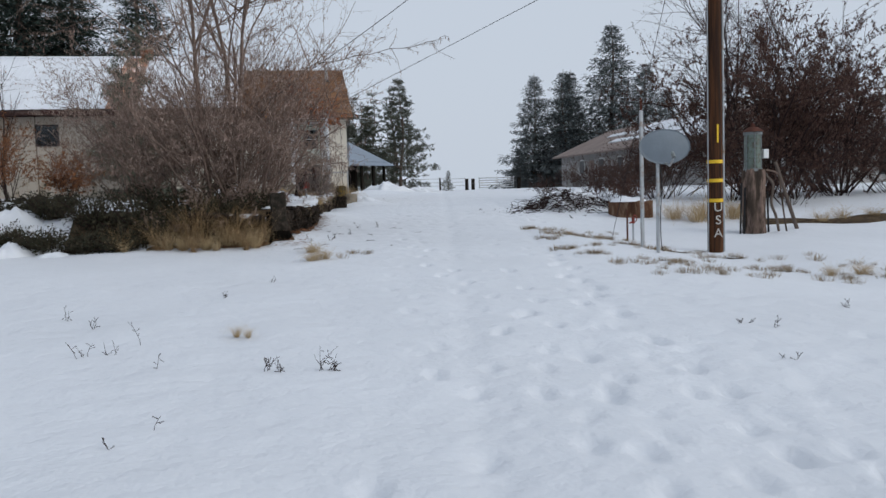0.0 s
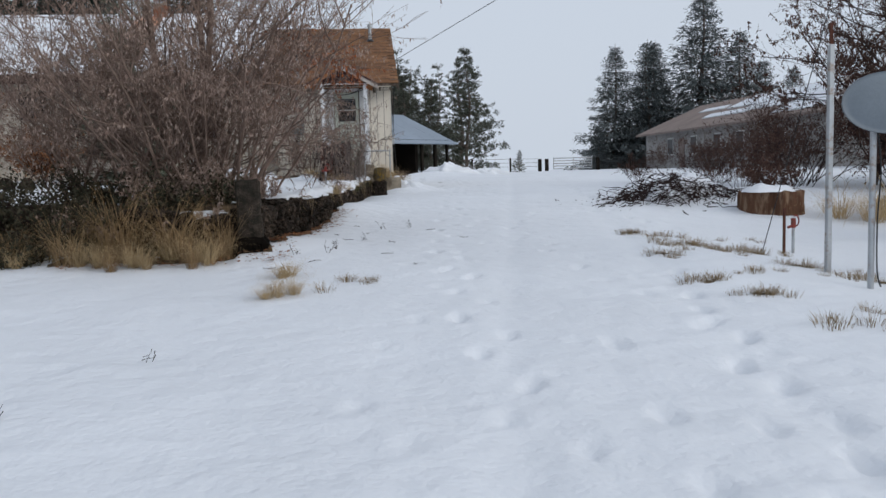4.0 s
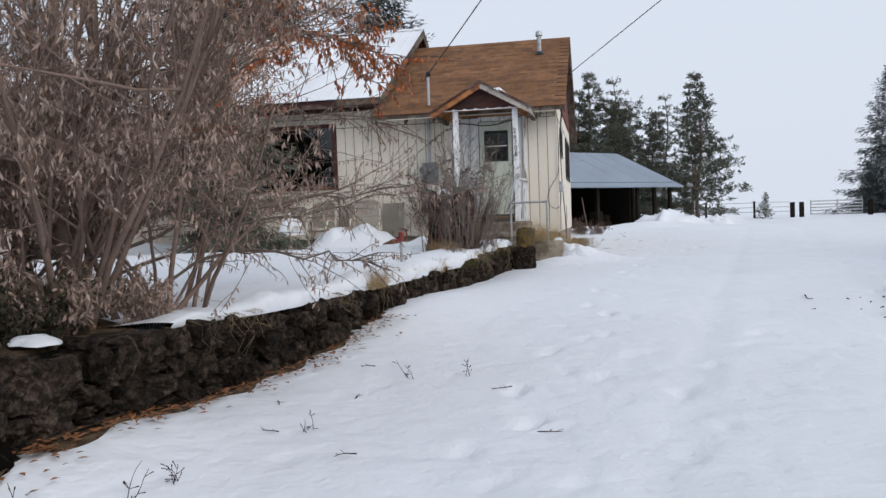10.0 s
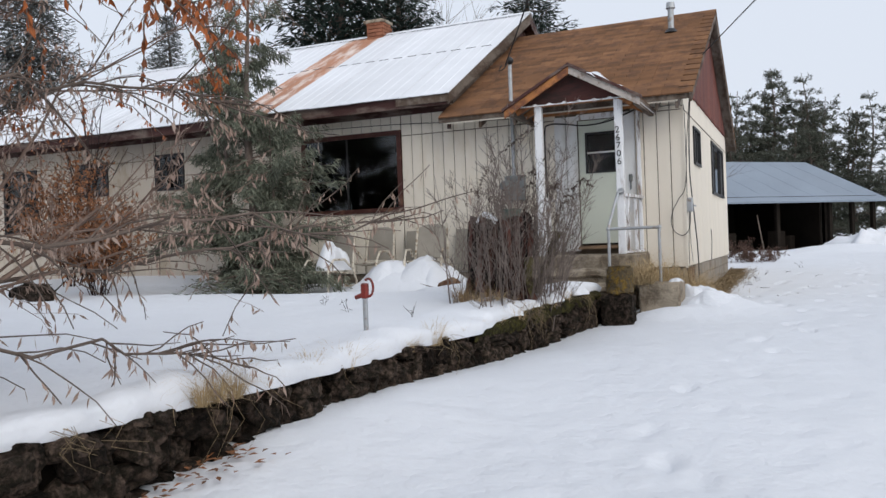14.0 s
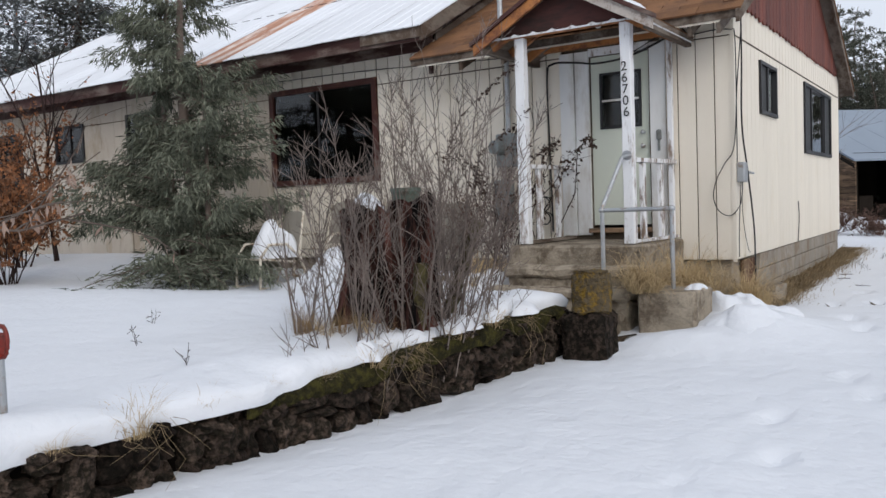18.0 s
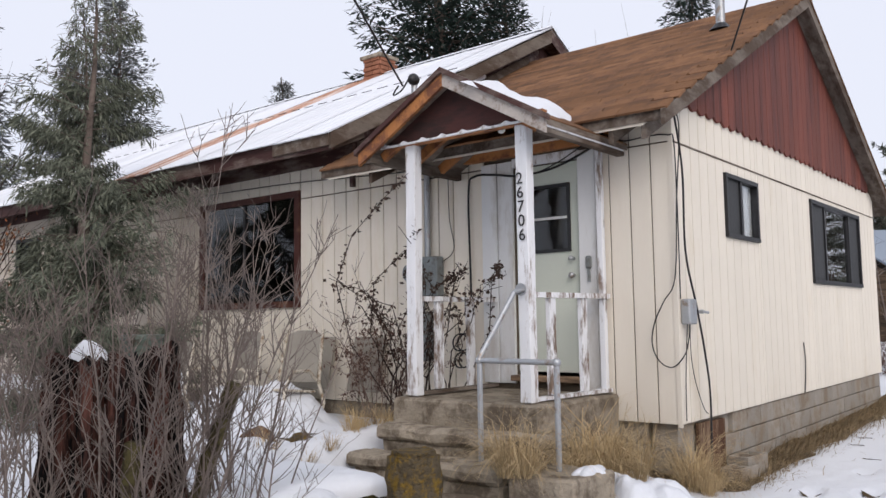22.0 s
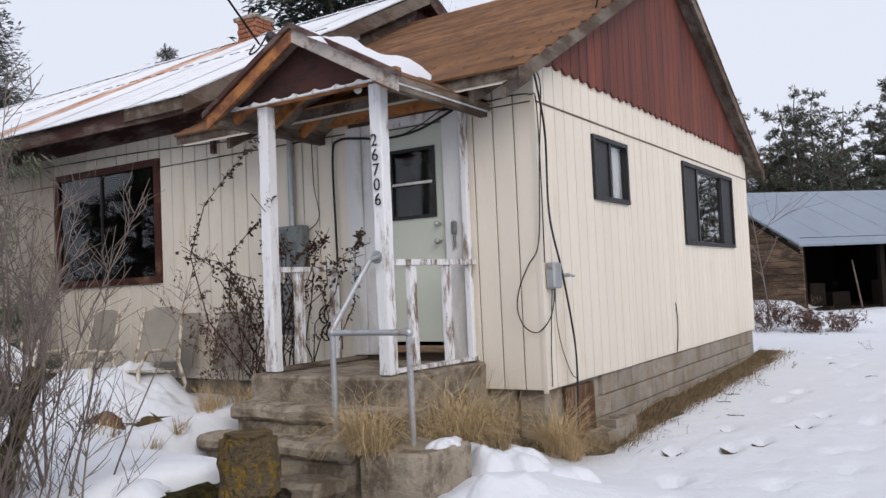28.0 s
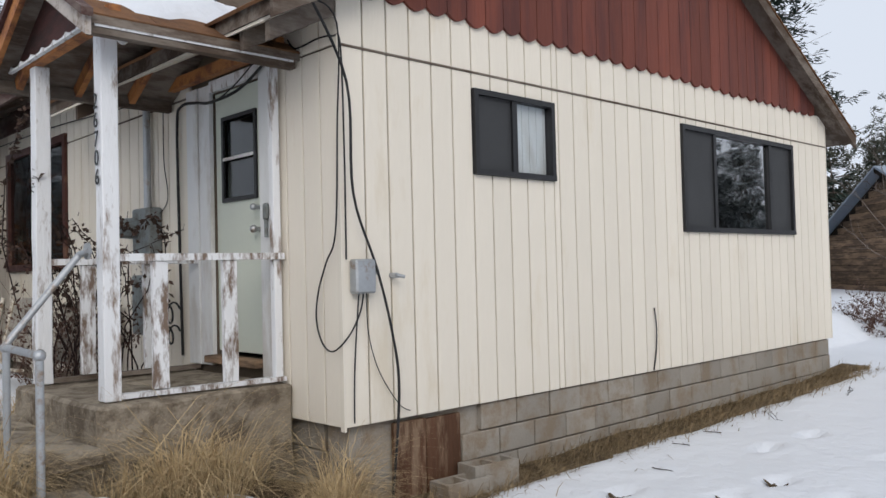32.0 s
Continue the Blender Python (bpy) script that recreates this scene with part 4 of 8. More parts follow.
# the end of the west roof that stands above the brown one
gw = part("upper_gable", prism(bmesh.new(), [(FY - 0.05, 4.1), (37.9, 4.1), (37.9, west_roof(37.9) - 0.17), (W_RY, W_RZ - 0.17), (FY - 0.05, west_roof(FY - 0.05) - 0.17)], "x", WX1 - 0.06, WX1 - 0.005), FASCIA, house, "dark brown board gable")
y = FY + 0.1
while y < 37.5:
    zt = min(west_roof(y), west_roof(y + 0.18)) - 0.18
    zb = max(east_roof(y) - 0.05, 4.2)
    if zt - zb > 0.04:
        part("board", boxed(WX1 - 0.004, WX1 + 0.014, y, y + 0.172, zb, zt), FASCIA, gw)
    y += 0.18
for s in (-1, 1):
    e = 29.58 if s < 0 else 38.9
    part("rake_board", prism(bmesh.new(), [(W_RY, W_RZ - 0.05), (e, west_roof(e) - 0.05), (e, west_roof(e) - 0.24), (W_RY, W_RZ - 0.25)], "x", -1.40, -1.37), GREYWOOD if s < 0 else FASCIA, wroof, "weathered barge board")
    part("rake_board", prism(bmesh.new(), [(W_RY, W_RZ - 0.05), (e, west_roof(e) - 0.05), (e, west_roof(e) - 0.24), (W_RY, W_RZ - 0.25)], "x", WX0 - 0.23, WX0 - 0.2), FASCIA, wroof)
part("roof_step_flashing", prism(bmesh.new(), [(30.2, east_roof(30.2) + 0.0), (33.9, east_roof(33.9) + 0.0), (33.9, east_roof(33.9) + 0.13), (30.2, east_roof(30.2) + 0.09)], "x", WX1 + 0.016, WX1 + 0.05), GREYWOOD, eroof)
part("flashing_snow", prism(bmesh.new(), [(31.6, east_roof(31.6) + 0.125), (32.7, east_roof(32.7) + 0.125), (32.68, east_roof(32.68) + 0.21), (31.66, east_roof(31.66) + 0.19)], "x", WX1 + 0.016, WX1 + 0.10), SNOW, eroof, "white snow on the flashing")
# chimney
chim = part("chimney", boxed(-5.32, -4.92, 34.1, 34.5, 6.85, 7.36), TERRACOTTA, house, "short red brick chimney")
for c in range(5):
    for i in range(2):
        for side_y in (34.085, 34.515):
            piece("brick", (0.19, 0.03, 0.075), TERRACOTTA, chim, (-5.22 + 0.2 * i + (0.05 if c % 2 else 0), side_y, 7.0 + 0.085 * c), 0.004)
        piece("brick", (0.03, 0.19, 0.075), TERRACOTTA, chim, (-4.905, 34.2 + 0.2 * i, 7.0 + 0.085 * c), 0.004)
part("cap", boxed(-5.38, -4.86, 34.04, 34.56, 7.361, 7.43, bevel=0.01), CONCRETE, chim)

# door, its wide white trim, and the porch
bm = boxed(0.245, 0.43, FY - 0.03, FY + 0.018, 1.9, 4.10, bevel=0.004)
box(bm, 0.44, 0.615, FY - 0.02, FY + 0.018, 1.9, 4.10, bevel=0.004)
part("door_trim", bm, WHITECLEAN, house, "wide white boards")
part("door_trim", boxed(1.365, 1.55, FY - 0.03, FY + 0.018, 1.87, 4.10, bevel=0.004), WHITECLEAN, house, "wide white boards")
part("door_trim", boxed(0.62, 1.36, FY - 0.025, FY + 0.018, 4.03, 4.12, bevel=0.004), WHITE, house)
door = None
for a, b, z0, z1 in wall_with_holes(0.63, 1.335, 2.02, 4.02, [(0.77, 1.22, 3.19, 3.79)]):
    bm = boxed(a, b, FY + 0.03, FY + 0.075, z0, z1)
    if door is None:
        door = part("door", bm, DOORPAINT, house, "closed pale green door with a half window")
    else:
        part("door_stile", bm, DOORPAINT, door)
bm = bmesh.new()
for x0, x1, z0, z1 in ((0.74, 0.77, 3.16, 3.82), (1.22, 1.25, 3.16, 3.82), (0.77, 1.22, 3.79, 3.82), (0.77, 1.22, 3.16, 3.19), (0.77, 1.22, 3.478, 3.502)):
    box(bm, x0, x1, FY + 0.012, FY + 0.05, z0, z1)
part("window_frame", bm, BLACKFRAME, door, "thin dark window frame")
part("window_bar", boxed(0.77, 1.22, FY + 0.008, FY + 0.0115, 3.478, 3.502), WHITECLEAN, door, "white middle bar")
for z0, z1 in ((3.19, 3.475), (3.505, 3.79)):
    ob = part("pane", boxed(0.77, 1.22, FY + 0.045, FY + 0.05, z0, z1), GLASS, door)
    ob.visible_shadow = False
for z, r in ((2.93, 0.03), (3.09, 0.026)):
    bm = bmesh.new()
    rod(bm, (1.275, FY + 0.03, z), (1.275, FY - 0.02, z), 0.016, n=10)
    bmesh.ops.create_icosphere(bm, subdivisions=2, radius=r, matrix=Matrix.Translation((1.275, FY - 0.03, z)))
    part("knob" if z < 3 else "deadbolt", bm, GALV, door, "dull brass knob")
part("threshold", boxed(0.6, 1.36, FY - 0.09, FY + 0.03, 1.93, 1.985, bevel=0.006), BARNWOOD, house)
bm = boxed(1.44, 1.50, FY - 0.06, FY - 0.031, 2.98, 3.10, bevel=0.012)
rod(bm, (1.47, FY - 0.045, 2.86), (1.47, FY - 0.045, 2.98), 0.014)
part("thermometer", bm, GREYBOX, house)

part("porch_slab", rough(0.18, 1.72, 28.88, FY - 0.01, 1.02, 1.852, 0.012, 9, 0.02, 7.0), CONCRETE, house, "worn concrete porch slab")
for i in range(3):
    x0, y1 = 0.27 - 0.02 * i, 28.872 - 0.31 * i
    z1 = 1.655 - 0.19 * i
    st = part("step", rough(x0, 1.86 - 0.06 * i, y1 - 0.33, y1, z1 - 0.115, z1, 0.026, 9, 0.03, i * 3.0), CONCRETE, house, "crumbling concrete step")
    part("riser", rough(x0 + 0.05, 1.84 - 0.06 * i, y1 - 0.285, y1, 0.95, z1 - 0.112, 0.03, 8, 0.02, 20 + i), CONCRETE, st)


for px, lab in ((0.33, "peeling white porch post"), (1.535, "peeling white porch post with black house numbers")):
    post = part("porch_post", rough(px - 0.055, px + 0.055, 28.972, 29.075, 1.862, 4.11, 0.006, 12, 0.006, px * 3), WHITE, house, lab)
    if px > 1:
        for i, ch in enumerate("26706"):
            letters(ch, 0.135, BLACKFRAME, post, pose(px - 0.012 + 0.004 * i, 28.962, 3.66 - 0.115 * i, 90, 0, 0), "house_number")
for xa, xb in ((0.34, 0.38), (1.54, 1.63)):
    part("rail", beam(bmesh.new(), (xa, 29.03, 2.722), (xb, FY - 0.02, 2.722), 0.07, 0.045), FLAKY, house, "peeling white porch rail")
    part("bottom_rail", beam(bmesh.new(), (xa, 29.03, 1.882), (xb, FY - 0.02, 1.882), 0.07, 0.030), GREYWOOD if xa < 1 else FLAKY, house, "weathered bottom rail" if xa < 1 else "peeling white bottom rail")
    for u in (0.26, 0.66):
        px, yb = xa + (xb - xa) * u, 29.03 + (FY - 29.05) * u
        bl = rough(px - 0.022, px + 0.022, yb - 0.05, yb + 0.05, 1.902, 2.698, 0.006, 9, 0.004, px * 5 + yb)
        part("baluster", bl, FLAKY, house)
part("half_post", boxed(1.585, 1.64, FY - 0.09, FY - 0.032, 1.87, 4.1, bevel=0.004), WHITE, house)

# porch roof
P_RX, P_RZ, P_SL = 0.88, 4.63, 0.555
for s in (-1, 1):
    ex = P_RX + s * 0.99
    pr = part("porch_roof", prism(bmesh.new(), [(P_RX, P_RZ), (P_RX, P_RZ - 0.05), (ex, P_RZ - 0.05 - 0.99 * P_SL), (ex, P_RZ - 0.99 * P_SL)], "y", 28.815, 31.6 if s > 0 else 31.0), GREYWOOD, house, "small gabled porch roof")
    for c in range(7):
        d = 1.13 - (c + 0.5) * 0.16
        pa = math.atan(P_SL)
        for t in range(6):
            piece("shingle", (0.185, 0.4, 0.014), SHINGLE, pr, Matrix.LocRotScale((P_RX + s * d * math.cos(pa) * 1.0, 29.0 + 0.405 * t, P_RZ - d * math.sin(pa) + 0.012), Euler((0, s * (pa + 0.05), 0)), None), 0.0)
    part("barge_board", prism(bmesh.new(), [(P_RX, P_RZ - 0.005), (P_RX, P_RZ - 0.115), (ex + s * 0.02, P_RZ - 0.115 - 1.01 * P_SL), (ex + s * 0.02, P_RZ - 0.005 - 1.01 * P_SL)], "y", 28.775, 28.81), ORANGEWOOD if s < 0 else PALEBOARD, pr, "bare orange barge board" if s < 0 else "flaked pale barge board")
    part("drip_edge", prism(bmesh.new(), [(P_RX, P_RZ + 0.045), (P_RX, P_RZ - 0.003), (ex + s * 0.05, P_RZ - 0.003 - 1.04 * P_SL), (ex + s * 0.05, P_RZ + 0.045 - 1.04 * P_SL)], "y", 28.745, 28.812), FASCIA, pr, "dark curled shingle edge")
    part("eave_beam", boxed(ex - 0.05 - 0.035, ex - 0.05 + 0.035, 28.82, FY - 0.03, 3.98, 4.07) if s > 0 else boxed(ex + 0.03, ex + 0.1, 28.82, FY - 0.03, 3.98, 4.07), GREYWOOD, pr)
    for yr in (28.98, 29.4, 29.82):
        bm = beam(bmesh.new(), (P_RX, yr, P_RZ - 0.10), (P_RX + s * 0.88, yr, P_RZ - 0.10 - 0.88 * P_SL), 0.045, 0.09)
        part("rafter", bm, ORANGEWOOD, pr)
# The gable's red is deepened to stand for the shade under the roof.
pg = part("porch_gable", prism(bmesh.new(), [(P_RX - 0.90, 4.135), (P_RX, P_RZ - 0.055), (P_RX + 0.90, 4.135)], "y", 28.94, 28.958), GABLEWOOD, house, "dark red gable board with a bumpy white edge")
part("porch_beam", boxed(P_RX - 0.88, P_RX + 0.88, 28.96, 29.03, 4.11, 4.20), ORANGEWOOD, house)
part("porch_beam", boxed(P_RX - 0.85, P_RX + 0.85, FY - 0.1, FY - 0.035, 4.13, 4.22), ORANGEWOOD, house)
# the thin edge of corrugated roofing along the gable foot and the east eave
for along, lo, hi, z0, off in (("y", P_RX - 0.90, P_RX + 0.90, 4.108, 28.90), ("x", 28.84, 30.15, 4.02, P_RX + 0.955)):
    bm = bmesh.new()
    n = 8 if along == "y" else 6
    top = []
    for i in range(n * 12 + 1):
        u = i / (n * 12)
        top.append((lo + (hi - lo) * u, z0 + 0.014 + 0.022 * abs(math.sin(math.pi * n * u)) ** 10))
    prism(bm, top + [(hi, z0), (lo, z0)], along, off, off + 0.03)
    part("corrugated_edge", bm, WHITE, pg)
bm = bmesh.new()
rod(bm, (1.12, 29.3, 4.42), (1.12, 29.3, 4.30), 0.06, 0.05, n=12)
rod(bm, (1.12, 29.3, 4.30), (1.12, 29.3, 4.22), 0.03, 0.03, n=12)
bmesh.ops.create_icosphere(bm, subdivisions=2, radius=0.038, matrix=Matrix.Translation((1.12, 29.3, 4.19)))
part("lamp_holder", bm, WHITECLEAN, house, "white porcelain lamp holder with a bulb")

# snow left on the roofs
def lump(name, cx, cy, rx, ry, h, zfun, seed, label, nn=22):
    """A rounded heap of snow that follows what it lies on."""
    q = random.Random(seed)
    ph = [q.uniform(0, 6.28) for _ in range(4)]
    s = Soup()
    for j in range(nn + 1):
        rr = j / nn
        for i in range(nn * 2):
            a = math.pi * i / nn
            wob = 1 + 0.16 * math.sin(2 * a + ph[0]) + 0.13 * math.sin(5 * a + ph[1]) + 0.08 * math.sin(9 * a + ph[2]) + 0.04 * math.sin(17 * a + ph[3])
            x, y = cx + rx * rr * wob * math.cos(a), cy + ry * rr * wob * math.sin(a)
            prof = max(0.0, 1 - rr ** 2.2) ** 0.8
            v = Vector((x, y, seed * 3.7))
            x, y = x + 0.25 * rx * rr * noise.noise(v * 2.5), y + 0.25 * ry * rr * noise.noise(v * 2.5 + Vector((9, 0, 0)))
            prof *= max(0.15, 1 + 0.50 * noise.noise(v * 2.6) + 0.26 * noise.noise(v * 6.0) + 0.16 * noise.noise(v * 13.0))
            s.v.append(Vector((x, y, zfun(x, y) - 0.015 + h * prof * (1 + 0.22 * math.sin(5 * x + ph[3]) * math.sin(6 * y) + 0.12 * math.sin(13 * x + 9 * y)))))
    m = nn * 2
    for j in range(nn):
        for i in range(m):
            s.f.append((j * m + i, j * m + (i + 1) % m, (j + 1) * m + (i + 1) % m, (j + 1) * m + i))
    return solo(name, s.mesh(name, SNOW), SNOW, label, "snow")


def porch_top(x, y):
    return P_RZ + 0.02 - P_SL * abs(x - P_RX)


lump("roof_snow", 1.30, 29.55, 0.42, 0.72, 0.10, porch_top, 5, "melting white snow patch on the porch roof")
lump("roof_snow", 1.42, 30.3, 0.3, 0.28, 0.12, porch_top, 6, "melting white snow lump on the porch roof")

# meter, conduit, boxes and cables on the walls
meter = thing("electric_meter", "grey electric meter box with conduit on the siding", "meter", (-0.55, FY, 2.8))
part("body", boxed(-0.62, -0.28, FY - 0.13, FY - 0.005, 2.78, 3.20, bevel=0.012), GREYBOX, meter)
bm = bmesh.new()
rod(bm, (-0.55, FY - 0.12, 3.03), (-0.58, FY - 0.26, 3.03), 0.095, 0.085, n=18)
part("dial", bm, GREYBOX, meter, "round glass meter dial")
part("lower_box", boxed(-0.67, -0.43, FY - 0.12, FY - 0.005, 2.1, 2.62, bevel=0.01), GREYBOX, meter)
bm = rod(bmesh.new(), (-0.47, FY - 0.05, 3.19), (-0.47, FY - 0.05, 4.42), 0.032, n=12)
rod(bm, (-0.38, 29.86, 4.40), (-0.38, 29.86, 5.02), 0.032, n=12)
rod(bm, (-0.55, FY - 0.05, 2.6), (-0.55, FY - 0.05, 2.8), 0.025, n=10)
part("conduit", bm, GALV, meter, "galvanised conduit mast")
bm = bmesh.new()
bmesh.ops.create_uvsphere(bm, u_segments=14, v_segments=8, radius=0.065, matrix=Matrix.LocRotScale((-0.37, 29.84, 5.06), None, (0.9, 1.1, 1.0)))
part("weatherhead", bm, BLACKFRAME, meter, "black weatherhead")
jb = thing("junction_box", "small pale grey junction box on the cream corner", "junction box", (SX, 30.32, 2.57))
part("body", boxed(SX + 0.005, SX + 0.09, 30.25, 30.41, 2.46, 2.68, bevel=0.012), GALV, jb)
part("knob", rod(bmesh.new(), (SX + 0.05, 30.41, 2.60), (SX + 0.05, 30.45, 2.60), 0.02), GALV, jb)
tap = thing("wall_tap", "small worn garden tap stub on the cream siding", "tap", (SX, 30.6, 2.57))
bm = rod(bmesh.new(), (SX, 30.6, 2.57), (SX + 0.07, 30.6, 2.57), 0.018)
rod(bm, (SX + 0.07, 30.6, 2.57), (SX + 0.10, 30.64, 2.56), 0.012)
part("body", bm, GALV, tap)
cables = [
    ("cable", [(-0.37, 29.76, 5.05), (-0.42, 29.70, 4.92), (-0.50, 29.66, 4.88), (-0.46, 29.70, 4.98)], 0.012, CABLE),
    ("cable", [(0.10, FY - 0.02, 1.95), (0.09, FY - 0.03, 3.0), (0.08, FY - 0.03, 3.85), (0.16, FY - 0.03, 4.0), (0.45, FY - 0.05, 3.98), (0.75, FY - 0.08, 3.93), (1.15, FY - 0.05, 3.97), (1.60, FY - 0.06, 4.12)], 0.016, CABLE),
    ("cable", [(0.40, FY - 0.04, 3.99), (0.85, FY - 0.1, 3.92), (1.2, FY - 0.1, 4.0), (1.6, FY - 0.08, 4.2)], 0.008, CABLE),
    ("cable", [(1.75, FY - 0.02, 4.20), (1.85, FY - 0.02, 4.12), (2.1, FY - 0.02, 4.13), (2.27, FY - 0.02, 4.11), (2.31, FY + 0.01, 4.05), (2.315, FY + 0.02, 3.4), (2.312, FY + 0.02, 2.68)], 0.008, CABLE),
    ("cable", [(2.44, FY - 0.3, 4.26), (2.40, 30.12, 4.15), (2.34, 30.15, 3.5), (2.30, 30.15, 2.86), (2.19, 30.15, 2.66), (2.10, 30.15, 2.48), (2.07, 30.15, 2.3), (2.13, 30.15, 2.15), (2.25, 30.15, 2.10), (2.33, 30.22, 2.20), (2.34, 30.30, 2.34), (2.34, 30.33, 2.46)], 0.008, CABLE),
    ("cable", [(2.46, FY - 0.35, 4.30), (2.38, 30.2, 3.8), (2.36, 30.25, 3.1), (2.37, 30.42, 2.62), (2.39, 30.52, 2.2), (2.41, 30.55, 1.8), (2.43, 30.45, 1.05)], 0.013, CABLE),
    ("cable", [(2.33, 30.36, 2.46), (2.32, 30.38, 2.2), (2.32, 30.46, 1.95), (2.32, 30.62, 1.72), (2.32, 30.72, 1.66)], 0.005, CABLE),
    ("cable", [(2.33, 30.30, 2.46), (2.312, 30.27, 2.0), (2.31, 30.26, 1.64)], 0.007, CABLE),
    ("cable", [(2.305, 33.77, 2.20), (2.31, 33.79, 2.0), (2.305, 33.78, 1.8), (2.30, 33.74, 1.62)], 0.009, CABLE),
    ("cable", [(-6.0, FY - 0.03, 4.33), (-3.0, FY - 0.03, 4.28), (-1.0, FY - 0.03, 4.18), (0.2, FY - 0.03, 4.14)], 0.008, CABLE),
    ("cable", [(-0.2, FY - 0.02, 4.1), (-0.18, FY - 0.03, 3.6), (-0.14, FY - 0.02, 3.25), (-0.4, FY - 0.03, 3.1)], 0.006, CABLE),
]
for nm, pts, r, m in cables:
    cable(nm, pts, r * 0.72, m, None, "thin black cable fixed along the cream wall" if m is CABLE else "thin grey cable hanging along the cream wall")

# two coils of cable hung on the wall beside the door
for i, (z, r_) in enumerate(((2.30, 0.085), (2.12, 0.075))):
    cable("cable_coil", [(0.02 + 0.01 * i + r_ * math.cos(a), FY - 0.04 - 0.006 * k, z + r_ * math.sin(a)) for k, a in enumerate(np.linspace(0.4, 11.5, 22))], 0.008, CABLE, None, "small black cable coil hung on the cream wall")
# pipe handrail beside the steps
hr = thing("handrail", "galvanised pipe handrail beside the concrete steps", "handrail", (1.8, 28.45, 1.2))
for p in ((1.45, 28.48), (2.15, 28.44)):
    part("post", rod(bmesh.new(), (*p, 1.1), (*p, 2.22), 0.021, n=12), GALV, hr)
bm = rod(bmesh.new(), (1.43, 28.48, 2.22), (2.16, 28.44, 2.22), 0.021, n=12)
part("crossbar", bm, GALV, hr)
for p in ((1.45, 28.48, 2.22), (2.15, 28.44, 2.22)):
    bm = bmesh.new()
    bmesh.ops.create_icosphere(bm, subdivisions=2, radius=0.033, matrix=Matrix.Translation(p))
    part("elbow", bm, GALV, hr)
bm = rod(bmesh.new(), (1.45, 28.48, 2.24), (1.52, 28.86, 2.74), 0.02, n=12)
rod(bm, (1.52, 28.86, 2.74), (1.6, 28.89, 2.76), 0.02, n=12)
part("sloping_rail", bm, GALV, hr)
part("flange", rod(bmesh.new(), (1.56, 28.885, 2.76), (1.56, 28.9, 2.76), 0.05, n=14), GALV, hr)
solo("concrete_block", rough(1.90, 2.43, 28.17, 28.72, 0.95, 1.475, 0.014, 7, 0.02, 5.0), CONCRETE, "stained concrete block beside the steps", "concrete block")

# ---- stone wall along the drive ----
wall = thing("stone_wall", "low dark mossy stone retaining wall along the drive", "wall", (0.8, 22, 0.7))
s = Soup()
ys = np.linspace(16.25, 27.55, 60)
for y in ys:
    xw, zt = float(wall_x(y)), float(wall_top(y))
    for x, z in ((xw - 0.13, 0.1), (xw - 0.13, zt - 0.06), (xw - 0.34, zt - 0.06), (xw - 0.36, 0.1)):
        s.v.append(Vector((x, y, z)))
for i in range(len(ys) - 1):
    for k in range(3):
        s.f.append((4 * i + k, 4 * i + k + 1, 4 * i + 5 + k, 4 * i + 4 + k))
s.f += [(0, 1, 2, 3), tuple(4 * (len(ys) - 1) + k for k in (3, 2, 1, 0))]
# The core's near-black stands for the shade deep between the stones.
core = part("core", s.mesh("core", GAP, False), GAP, wall)
# a handful of rough field stones, laid in uneven courses
sr = random.Random(11)
STONES = []
for v in range(14):
    bm = bmesh.new()
    bmesh.ops.create_icosphere(bm, subdivisions=3, radius=1)
    k0 = Vector((v * 7.3, v * 3.1, v * 1.7))
    for q in bm.verts:
        c = q.co.copy()
        c /= (abs(c.x) ** 7 + abs(c.y) ** 7 + abs(c.z) ** 7) ** (1 / 7)
        q.co = c * 0.5 * (0.92 + 0.26 * noise.noise(c * 1.1 + k0) + 0.20 * noise.noise(c * 2.6 + k0) + 0.12 * noise.noise(c * 6.0 + k0))
    me = bpy.data.meshes.new("stone")
    bm.to_mesh(me)
    bm.free()
    me.materials.append(STONE)
    STONES.append(me)


def lay(x, y, z, turn, w, h):
    ob = new("stone", sr.choice(STONES))
    ob.parent = wall
    ob.matrix_parent_inverse = Matrix.Translation(-wall.location)
    ob.matrix_basis = Matrix.LocRotScale((x, y, z), Euler((sr.uniform(-0.25, 0.25), sr.uniform(-0.15, 0.15), turn + sr.uniform(-0.3, 0.3))), (0.32 * sr.uniform(0.85, 1.15), w * 1.05, h * 1.06))


y = 16.3
while y < 27.45:
    zt, z = float(wall_top(y)) + sr.uniform(-0.05, 0.02), float(drive_z(wall_x(y) + 0.2, y)) - 0.08
    col_w = sr.uniform(0.09, 0.34)
    while z < zt - 0.05:
        h = min(sr.uniform(0.06, 0.26), zt - z)
        yy = y + col_w / 2 + sr.uniform(-0.07, 0.07)
        lay(float(wall_x(yy)) - 0.14 + sr.uniform(-0.04, 0.03), yy, z + h / 2, -0.15, col_w, h)
        z += h * 0.9
    y += col_w * 0.86
xw = -0.42
while xw > -1.7:
    zt, z = 1.14 + 0.05 * math.sin(xw * 3), gz(xw, 16.3) - 0.05
    col_w = sr.uniform(0.14, 0.32)
    while z < zt - 0.06:
        h = min(sr.uniform(0.09, 0.22), zt - z + 0.02)
        lay(xw - col_w / 2, 16.52 - 0.08 * (xw + 0.3) + sr.uniform(-0.02, 0.03), z + h / 2, 1.57, col_w, h)
        z += h * 0.92
    xw -= col_w * 0.88
